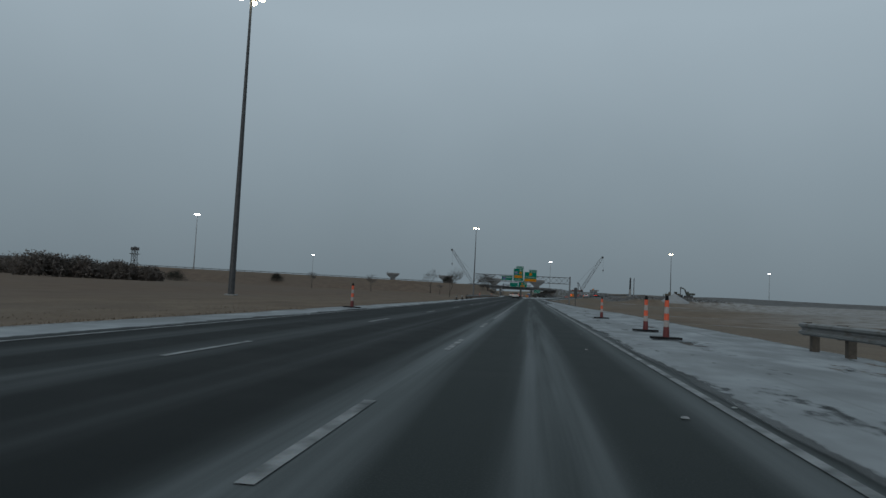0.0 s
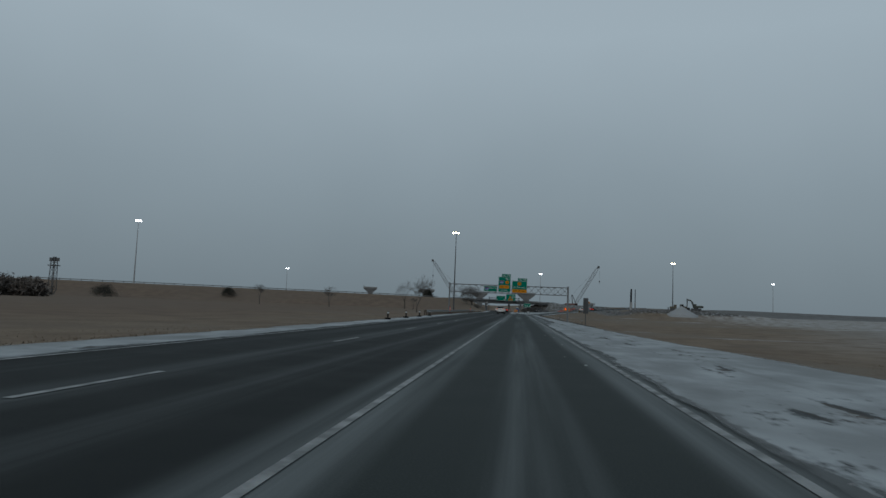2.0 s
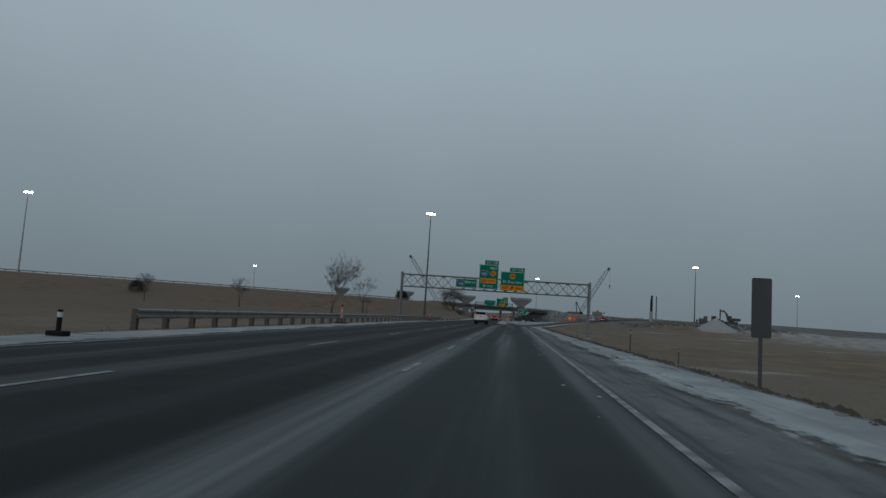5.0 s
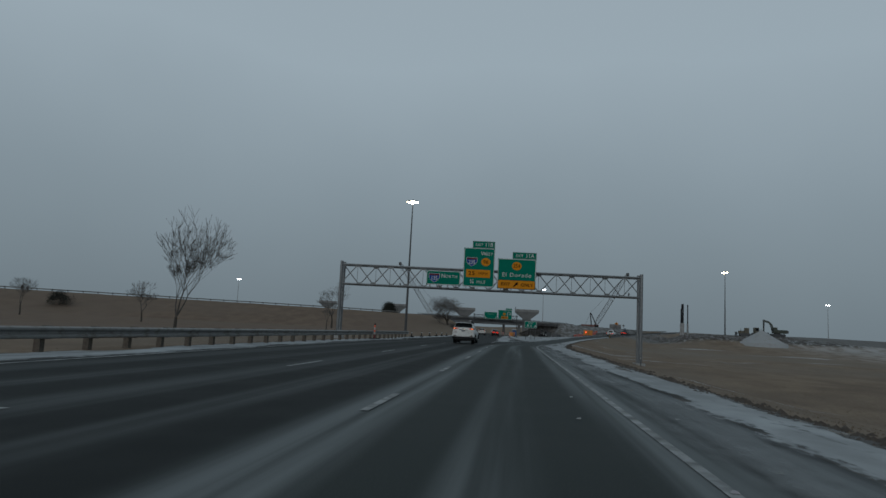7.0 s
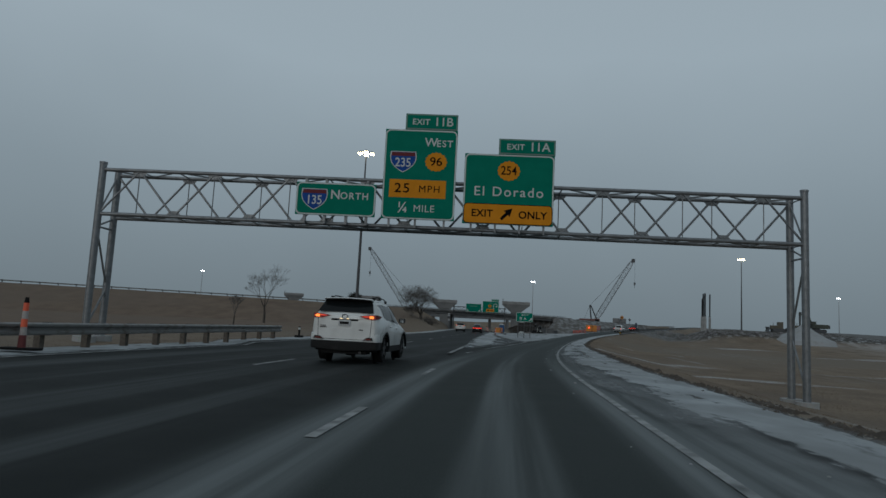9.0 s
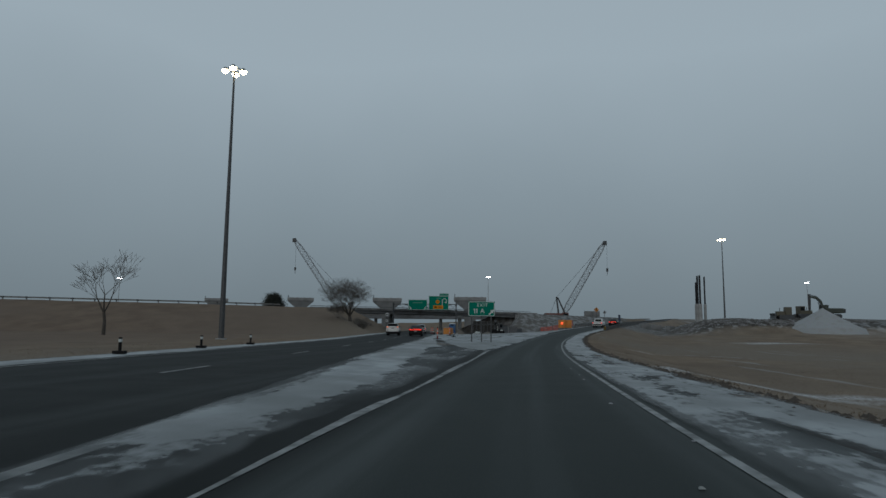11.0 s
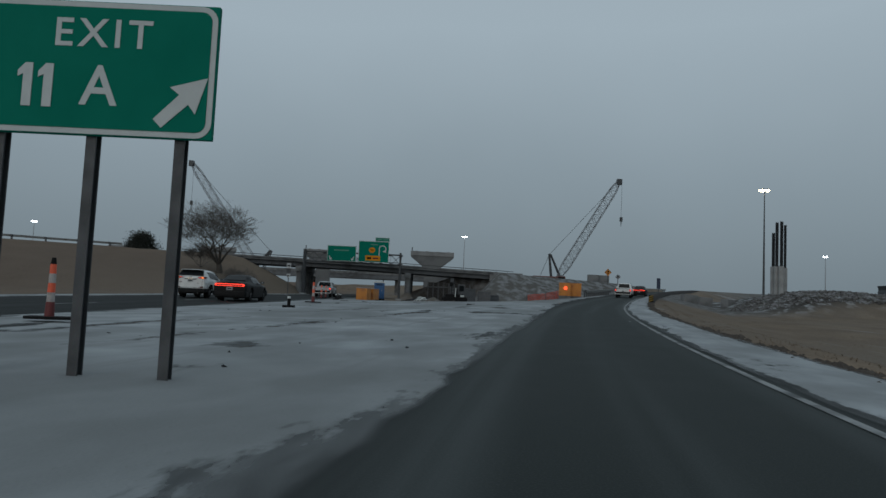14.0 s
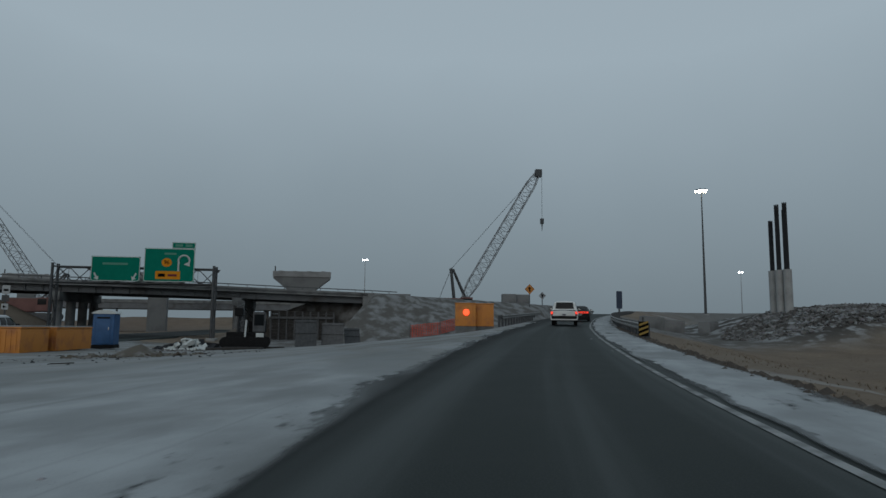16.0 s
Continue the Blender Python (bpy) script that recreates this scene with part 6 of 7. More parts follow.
def drill_rig(m, label):
    """A small dark crawler rig: low tracks on mats, an upright mast with a drill head, a cab with pale glass."""
    t = thing("drill_rig", label, "construction machine", m)
    for o in (-0.75, 0.75):
        track = part("crawler_track", prism(bmesh.new(), [(a, z + 0.3) for a, z in rounded(2.6, 0.58, 0.28)], 0.42, pose(0, o - 0.21, 0)), M_RUBBER, t)
        for k in (-0.9, -0.3, 0.3, 0.9):
            part("roller", tube(bmesh.new(), (k, o - 0.23, 0.26), (k, o - 0.20, 0.26), 0.15, seg=10), M_RUBBER, track)
    part("chassis", box(bmesh.new(), (-1.0, -0.55, 0.5), (1.0, 0.55, 0.85), 0.06), M_RUBBER, t)
    cab = part("cab", box(bmesh.new(), (0.35, -0.6, 0.85), (1.0, 0.25, 1.95), 0.07), M_STEEL_DARK, t)
    part("cab_window", box(bmesh.new(), (0.42, -0.62, 1.2), (0.93, -0.595, 1.8), 0.01), M_GLASS, cab)
    part("engine_cover", box(bmesh.new(), (0.1, 0.3, 0.85), (1.05, 0.6, 1.45), 0.05), M_RUBBER, t)
    part("white_tank", box(bmesh.new(), (0.55, -0.85, 0.55), (0.95, -0.6, 0.8), 0.04), M_WHITE, t, "small dirty white tank")
    part("white_rod", tube(bmesh.new(), (-0.02, -0.8, 0.45), (0.03, -0.8, 1.5), 0.05, seg=8), M_WHITE, t)
    mast = part("mast", box(bmesh.new(), (-0.5, -0.22, 0.5), (-0.14, 0.22, 2.55), 0.03), M_STEEL_DARK, t)
    for k in range(6):
        z = 0.7 + 0.3 * k
        part("rung", tube(bmesh.new(), (-0.52, -0.24, z), (-0.12, -0.24, z + 0.2), 0.025, seg=5), M_STEEL, mast)
    part("drill_head", box(bmesh.new(), (-0.62, -0.5, 1.7), (-0.2, -0.22, 2.15), 0.05), M_RUBBER, mast)
    part("auger", tube(bmesh.new(), (-0.42, -0.38, 0.1), (-0.42, -0.38, 1.7), 0.06, seg=8), M_RIM, t)
    bm = bmesh.new()
    prev = Vector((-0.3, 0.1, 2.4))
    for k in range(1, 9):
        q = Vector((-0.3 + 0.12 * k, 0.1 - 0.03 * k, 2.4 - 0.9 * math.sin(math.pi * k / 16)))
        tube(bm, prev, q, 0.03, seg=5)
        prev = q
    part("hydraulic_hose", bm, M_RUBBER, t)
    return t


drill_rig(pose(8.1, 338.6, yard_z(8.1, 338.6) + 0.14, 0, 0, 6), "dark tracked drill rig with a short mast on trampled snow")
for k, (x, y, turn) in enumerate(((7.2, 337.9, 4), (9.2, 338.2, 8), (8.2, 337.2, -3))):
    solid("timber_mat", box(bmesh.new(), (-1.0, -0.35, 0), (1.0, 0.35, 0.14), 0.02), M_LAGGING, "dark wet timber mat lying under the drill rig", "timber mat", pose(x, y, yard_z(x, y), 0, 0, turn), "timber mats")
# loose planks lying about
rnd = random.Random(9)
for k in range(14):
    x, y = rnd.uniform(-1.5, 9.5), rnd.uniform(304, 340)
    ln, w = rnd.uniform(0.2, 0.7), rnd.uniform(0.05, 0.1)
    solid("plank", box(bmesh.new(), (-ln / 2, -w / 2, 0), (ln / 2, w / 2, 0.03), 0.008), M_LAGGING, "dark loose plank lying on the snow", "plank", pose(x, y, float(road_height(np.array(x), np.array(y))) + 0.03, 0, rnd.uniform(-3, 3), rnd.uniform(0, 180)), "loose planks")
bm = bmesh.new()
prev = None
for k in range(15):
    t = k / 14
    x, y = 2.6 + 3.6 * t, 344.5 - 2.2 * math.sin(math.pi * t * 0.8)
    q = Vector((x, y, yard_z(x, y) + 0.22 + 0.16 * math.sin(math.pi * t)))
    if prev is not None:
        tube(bm, prev, q, 0.2, seg=12)
    prev = q
solid("drain_pipe", bm, M_RUBBER, "long black drain pipe bent over the trampled ground", "pipe", smooth_angle=40)
for k, (x, y, w, h, turn, tip) in enumerate(((10.4, 352.0, 1.6, 2.3, 12, -6), (12.3, 353.0, 1.7, 2.0, -8, -10), (13.9, 354.5, 1.3, 1.5, 20, -14))):
    sh = thing("trench_panel", "dark steel trench panel leaning by the bridge", "steel panel", pose(x, y, ground_at(x, y) - 0.05, tip, 0, turn), "trench panels")
    part("plate", box(bmesh.new(), (-w / 2, 0, 0), (w / 2, 0.05, h), 0.01), M_STEEL_DARK, sh)
    for z in (0.25, h * 0.55, h - 0.2):
        part("rib", box(bmesh.new(), (-w / 2, -0.07, z), (w / 2, 0.0, z + 0.09), 0.01), M_STEEL_DARK, sh)
# concrete blocks by the ramp
for x, y, w, d, h, r in ((42.6, 362.0, 2.2, 1.0, 1.1, 10), (45.3, 363.0, 2.0, 0.9, 1.2, -14), (47.6, 360.5, 1.6, 1.2, 0.9, 30)):
    solid("concrete_block", box(bmesh.new(), (-w / 2, -d / 2, -0.3), (w / 2, d / 2, h), 0.06), M_CONC_OLD, "rough grey concrete block standing on rubble", "concrete block", pose(x, y, ground_at(x, y), 0, 4, r), "concrete blocks")
for x, y in ((36.3, 395.0), (38.6, 396.0)):
    solid("concrete_block", box(bmesh.new(), (-1.0, -0.6, -0.3), (1.0, 0.6, 6.2 - ground_at(x, y)), 0.06), M_CONC_OLD, "tall grey concrete block stack beside the ramp", "concrete block", pose(x, y, ground_at(x, y)), "concrete blocks")

# red plastic mesh fence by the crane
fn = thing("safety_fence", "sagging red plastic mesh safety fence on thin posts", "fence", pose(0, 0, 0))
pp = [(19.0, 361.0), (22.0, 363.0), (25.0, 366.5), (28.0, 371.0)]
for (x0, y0), (x1, y1) in zip(pp, pp[1:]):
    bm = bmesh.new()
    g0, g1 = ground_at(x0, y0), ground_at(x1, y1)
    for k in range(13):
        t = k / 12
        x, y, g = x0 + (x1 - x0) * t, y0 + (y1 - y0) * t, g0 + (g1 - g0) * t
        tube(bm, (x, y, g + 0.1), (x, y, g + 1.25), 0.03, seg=4)
    for k in range(8):
        tube(bm, (x0, y0, g0 + 0.15 + 0.15 * k), (x1, y1, g1 + 0.15 + 0.15 * k - 0.05), 0.03, seg=4)
    part("mesh_panel", bm, M_RED_PLASTIC, fn)
for x, y in pp:
    part("post", tube(bmesh.new(), (x, y, ground_at(x, y) - 0.3), (x, y, ground_at(x, y) + 1.4), 0.035, seg=6), M_STEEL_DARK, fn)

# a lattice tower on the western rise
tw = thing("lattice_tower", "small dark lattice tower with a platform on the hill", "tower", pose(-163.4, 252.5, ground_at(-163.4, 252.5)))
bm = bmesh.new()
hh = 13.4 - ground_at(-163.4, 252.5)
lattice(bm, (0, 0, 0), (0, 0, hh), 2.0, 1.4, 7, 0.12, 0.07)
part("frame", bm, M_STEEL_DARK, tw)
part("platform", box(bmesh.new(), (-1.6, -1.2, hh - 3.2), (1.6, 1.2, hh - 2.9)), M_STEEL_DARK, tw)
part("board", box(bmesh.new(), (-1.9, -0.1, hh - 1.6), (1.9, 0.1, hh - 0.3), 0.02), M_STEEL_DARK, tw)


# ---- vehicles ----
class Shell:
    """The outer skin of a car as a function of the distance from the tail (y) and of the section's run (s)."""

    def __init__(self, top, belt, half, roof_half, sill, wheel_r, axles, arch, tail_sill=0.0):
        self.tail_sill = tail_sill
        self.tables, self.roof_half, self.sill, self.wheel_r, self.axles, self.arch = (top, belt, half), roof_half, sill, wheel_r, axles, arch

    def at(self, k, y):
        t = self.tables[k]
        return float(np.interp(y, [p[0] for p in t], [p[1] for p in t]))

    def lower(self, y):
        z = max(self.sill, self.tail_sill if y < 0.52 else 0.0)
        for a in self.axles:
            d = abs(y - a)
            if d < self.arch:
                z = max(z, self.wheel_r + math.sqrt(self.arch ** 2 - d ** 2))
        return z

    def section(self, y):
        top, belt, w, zb = self.at(0, y), self.at(1, y), self.at(2, y), self.lower(y)
        g = min(max((top - belt) / 0.32, 0.0), 1.0)
        wr = self.roof_half * min(1.0, w / (self.half_max() - 0.02))
        mid = (belt + top) / 2
        hood = [(w - 0.09, belt + (top - belt) * 0.55), (w - 0.22, top - 0.015), (w * 0.5, top), (0.0, top)]
        cabin = [((w - 0.05 + wr) / 2 + 0.035, mid), (wr + 0.02, top - 0.09), (wr - 0.14, top - 0.015), (0.0, top + 0.015)]
        zm = max(0.55, zb + 0.03)
        zs = max((zm + belt) / 2, zb + 0.06)
        base = [(w - 0.03, zb), (w, zm), (w + 0.012, zs), (w - 0.012, belt - 0.05), (w - 0.05, belt)]
        return base + [(a[0] * (1 - g) + b[0] * g, a[1] * (1 - g) + b[1] * g) for a, b in zip(hood, cabin)]

    def half_max(self):
        return max(p[1] for p in self.tables[2])

    def side(self, y, f, lift=0.007):
        """A point of the side glass: f from the belt (0) to the roof (1)."""
        s = self.section(y)
        a, b, c = s[4], s[5], s[6]
        p = (a[0] + (b[0] - a[0]) * f * 2, a[1] + (b[1] - a[1]) * f * 2) if f < 0.5 else (b[0] + (c[0] - b[0]) * (f * 2 - 1), b[1] + (c[1] - b[1]) * (f * 2 - 1))
        return p[0] + lift, p[1] + lift * 0.3


def grid_mesh(bm, rows):
    vs = [[bm.verts.new(p) for p in r] for r in rows]
    for a, b in zip(vs, vs[1:]):
        for k in range(len(a) - 1):
            bm.faces.new((a[k], a[k + 1], b[k + 1], b[k]))


def wheel(parent, x, y, r, width, side):
    t = bmesh.new()
    prof = [(r * 0.62, -width / 2), (r * 0.9, -width / 2), (r, -width * 0.36), (r, width * 0.36), (r * 0.9, width / 2), (r * 0.62, width / 2)]
    n = 28
    rings = [[t.verts.new((x + b, y + a * math.cos(2 * math.pi * k / n), r + a * math.sin(2 * math.pi * k / n))) for a, b in prof] for k in range(n)]
    for k in range(n):
        p, q = rings[k], rings[(k + 1) % n]
        for j in range(len(prof)):
            i = (j + 1) % len(prof)
            t.faces.new((p[j], p[i], q[i], q[j]))
    bmesh.ops.recalc_face_normals(t, faces=t.faces[:])
    w = part("wheel", t, M_RUBBER, parent, "black rubber tyre on a grey alloy rim", 40)
    rim = bmesh.new()
    o = x + side * width * 0.30
    tube(rim, (o - side * 0.05, y, r), (o, y, r), r * 0.63, seg=24)
    for k in range(5):
        a = 2 * math.pi * k / 5
        d = Vector((0, math.cos(a), math.sin(a)))
        box(rim, (-0.03, -0.045, 0.05), (0.03, 0.045, r * 0.6), 0.01, Matrix.Translation((o + side * 0.02, y, r)) @ pose(0, 0, 0, math.degrees(a), 0, 0))
    tube(rim, (o, y, r), (o + side * 0.05, y, r), 0.07, seg=12)
    part("rim", rim, M_RIM, w)


def car(kind, label, m, shell, length, paint_mat, panes, rear_pane, front_pane, tail, extras):
    c = thing(kind, label, "car", m)
    ys = sorted(set(list(np.linspace(0, length, 44)) + [a + d for a in shell.axles for d in np.linspace(-shell.arch * 0.999, shell.arch * 0.999, 17)] + [p[0] for p in shell.tables[0]]))
    ys = [y for y in ys if 0 <= y <= length]
    bm = bmesh.new()
    rows = []
    for y in ys:
        h = shell.section(y)
        rows.append([bm.verts.new((x, y, z)) for x, z in h] + [bm.verts.new((-x, y, z)) for x, z in h[-2::-1]])
    for a, b in zip(rows, rows[1:]):
        for k in range(len(a) - 1):
            bm.faces.new((a[k + 1], a[k], b[k], b[k + 1]))
    tail_face = bm.faces.new(rows[0])
    bm.faces.new(rows[-1][::-1])
    bmesh.ops.recalc_face_normals(bm, faces=bm.faces[:])
    bmesh.ops.inset_individual(bm, faces=[tail_face], thickness=0.025, depth=0.0)
    body = part("body", bm, paint_mat, c, smooth_angle=38)
    w = shell.half_max()
    under = bmesh.new()
    box(under, (-w + 0.15, 0.12, shell.sill - 0.07), (w - 0.15, length - 0.15, 0.6))
    part("underbody", under, M_RUBBER, c)
    for a in shell.axles:
        for s in (-1, 1):
            wheel(c, s * (w - 0.155), a, shell.wheel_r, 0.22, s)
            liner = bmesh.new()
            tube(liner, (s * (w - 0.30), a, shell.wheel_r), (s * (w - 0.27), a, shell.wheel_r), shell.arch, seg=24)
            part("arch_liner", liner, M_RUBBER, c)
            if extras.get("cladding"):
                lip = bmesh.new()
                q = []
                for k in range(19):
                    t = math.pi * k / 18
                    y, z = a + shell.arch * math.cos(t), shell.wheel_r + shell.arch * math.sin(t)
                    q.append((y, z, a + (shell.arch + 0.06) * math.cos(t), shell.wheel_r + (shell.arch + 0.06) * math.sin(t)))
                grid_mesh(lip, [[(s * (w + 0.016), r[0], r[1]), (s * (w + 0.022), r[2], r[3])] for r in q])
                grid_mesh(lip, [[(s * (w - 0.04), r[0], r[1]), (s * (w + 0.016), r[0], r[1])] for r in q])
                part("arch_trim", lip, M_CLAD, c)
    for s in (-1, 1):
        for name, (b0, b1, t0, t1) in panes:
            g = bmesh.new()
            rws = []
            for f in np.linspace(0.10, 0.86, 5):
                row = []
                for k in np.linspace(0, 1, 7):
                    y0, y1 = b0 + (t0 - b0) * f, b1 + (t1 - b1) * f
                    y = y0 + (y1 - y0) * k
                    x, z = shell.side(y, f)
                    row.append((s * x, y, z))
                rws.append(row)
            grid_mesh(g, rws)
            part(name, g, M_GLASS, c, smooth_angle=60)
        for y0, y1, lean in extras.get("pillars", ()):
            g = bmesh.new()
            grid_mesh(g, [[(s * shell.side(y + lean * f, f, 0.005)[0], y + lean * f, shell.side(y + lean * f, f, 0.005)[1]) for y in (y0, (y0 + y1) / 2, y1)] for f in np.linspace(0.06, 0.88, 5)])
            part("pillar_trim", g, M_CLAD, c, smooth_angle=60)
        if extras.get("rails"):
            r0, r1 = extras["rails"]
            rb = bmesh.new()
            prev = None
            for k in range(11):
                t = k / 10
                y = r0 + (r1 - r0) * t
                p = Vector((s * (shell.roof_half - 0.06), y, shell.at(0, y) + 0.055 * min(1, 6 * min(t, 1 - t)) + 0.0))
                if prev is not None:
                    tube(rb, prev, p, 0.016, seg=8)
                prev = p
            for y in (r0 + 0.08, r1 - 0.08, (r0 + r1) / 2):
                box(rb, (s * (shell.roof_half - 0.06) - 0.025, y - 0.07, shell.at(0, y) - 0.02), (s * (shell.roof_half - 0.06) + 0.025, y + 0.07, shell.at(0, y) + 0.06), 0.01)
            part("roof_rail", rb, M_CLAD, c)
        my = extras["mirror"]
        mz = shell.at(1, my) + 0.08
        mr = part("door_mirror", box(bmesh.new(), (min(s * (w - 0.02), s * (w + 0.17)), my - 0.07, mz - 0.01), (max(s * (w - 0.02), s * (w + 0.17)), my + 0.1, mz + 0.13), 0.045), M_CLAD, c, "black door mirror", 40)
        part("mirror_glass", box(bmesh.new(), (min(s * (w + 0.02), s * (w + 0.15)), my - 0.078, mz + 0.01), (max(s * (w + 0.02), s * (w + 0.15)), my - 0.07, mz + 0.105)), M_CHROME, mr)
        for y in extras["handles"]:
            z = shell.at(1, y) - 0.12
            part("door_handle", box(bmesh.new(), (min(s * (w - 0.01), s * (w + 0.04)), y - 0.1, z - 0.018), (max(s * (w - 0.01), s * (w + 0.04)), y + 0.1, z + 0.018), 0.012), paint_mat, c)
        for y in extras["seams"]:
            sm = bmesh.new()
            grid_mesh(sm, [[(s * (shell.section(yy)[j][0] + 0.004), yy, shell.section(yy)[j][1]) for j in (1, 2, 3, 4)] for yy in (y, y + 0.012)])
            part("door_seam", sm, M_RUBBER, c)
    for name, pane in (("rear_window", rear_pane), ("windscreen", front_pane)):
        g = bmesh.new()
        ya, yb, wa, wb = pane
        rws = []
        for t in np.linspace(0, 1, 8):
            y, hw = ya + (yb - ya) * t, wa + (wb - wa) * t
            slope = (shell.at(0, y + 0.03) - shell.at(0, y - 0.03)) / 0.06
            nl = math.hypot(1, slope)
            rws.append([(hw * k, y - 0.02 * slope / nl, shell.at(0, y) + 0.02 / nl + 0.015 * (1 - k * k) * 0.3) for k in np.linspace(-1, 1, 7)])
        grid_mesh(g, rws)
        part(name, g, M_GLASS, c, smooth_angle=60)
    for s in (-1, 1):
        for k, (poly, mat, nm) in enumerate(tail):
            lamp = bmesh.new()
            prism(lamp, [(s * x, z) for x, z in poly], 0.05, pose(0, -0.032 - 0.005 * k, 0))
            bmesh.ops.recalc_face_normals(lamp, faces=lamp.faces[:])
            part(nm, lamp, mat, c)
    if extras.get("light_bar"):
        z0, z1, hw = extras["light_bar"]
        bar = bmesh.new()
        prism(bar, rounded(hw * 2, z1 - z0, (z1 - z0) * 0.45), 0.03, pose(0, -0.034, (z0 + z1) / 2))
        lb = part("tail_lamp", bar, M_TAIL, c, "full-width lit red tail lamp")
        part("lamp_inset", prism(bmesh.new(), rounded(hw * 1.80, (z1 - z0) * 0.52, 0.03), 0.01, pose(0, -0.038, (z0 + z1) / 2 - 0.004)), M_TAIL_DEEP, lb)
    bz = extras["bumper"]
    if bz:
        part("rear_bumper", wrap_band(w - 0.02, 0.45, lambda x: bz[0], lambda x: bz[1], 0.05), M_CLAD if extras.get("dark_bumper") else paint_mat, c, smooth_angle=50)
    fb = bmesh.new()
    box(fb, (-w + 0.06, length - 0.3, 0.28), (w - 0.06, length + 0.04, 0.62), 0.08)
    part("front_bumper", fb, paint_mat, c, smooth_angle=40)
    px_, pz = extras["plate"]
    pl = part("number_plate", box(bmesh.new(), (px_ - 0.16, -0.035, pz - 0.08), (px_ + 0.16, -0.015, pz + 0.08), 0.006), M_PLATE, c, "pale number plate")
    part("plate_bar", box(bmesh.new(), (px_ - 0.12, -0.042, pz - 0.035), (px_ + 0.12, -0.034, pz + 0.03)), M_CLAD, pl)
    if extras.get("plate_lamps"):
        for k in (-0.09, 0.09):
            part("plate_lamp", box(bmesh.new(), (px_ + k - 0.03, -0.045, pz + 0.10), (px_ + k + 0.03, -0.02, pz + 0.115)), M_PLATE_LAMP, c)
    return c


def wrap_band(w, depth, z0, z1, bulge, n=36):
    """A band that runs round the tail in plan, from flank to flank; z0 and z1 are functions of x."""
    bm = bmesh.new()
    rows = []
    for k in range(n + 1):
        a = math.pi * k / n
        cx, sx = math.cos(a), math.sin(a)
        x = w * math.copysign(abs(cx) ** 0.22, cx)
        y = depth - (depth + bulge) * sx ** 0.22
        lo, hi = z0(x), z1(x)
        inx, iny = x * 0.97, y + 0.04
        rows.append([(inx, iny, lo), (x * 0.995, y + 0.008, lo + 0.015), (x, y, (lo + hi) / 2), (x * 0.995, y + 0.006, hi - 0.015), (inx, iny + 0.02, hi)])
    grid_mesh(bm, rows)
    bmesh.ops.recalc_face_normals(bm, faces=bm.faces[:])
    return bm


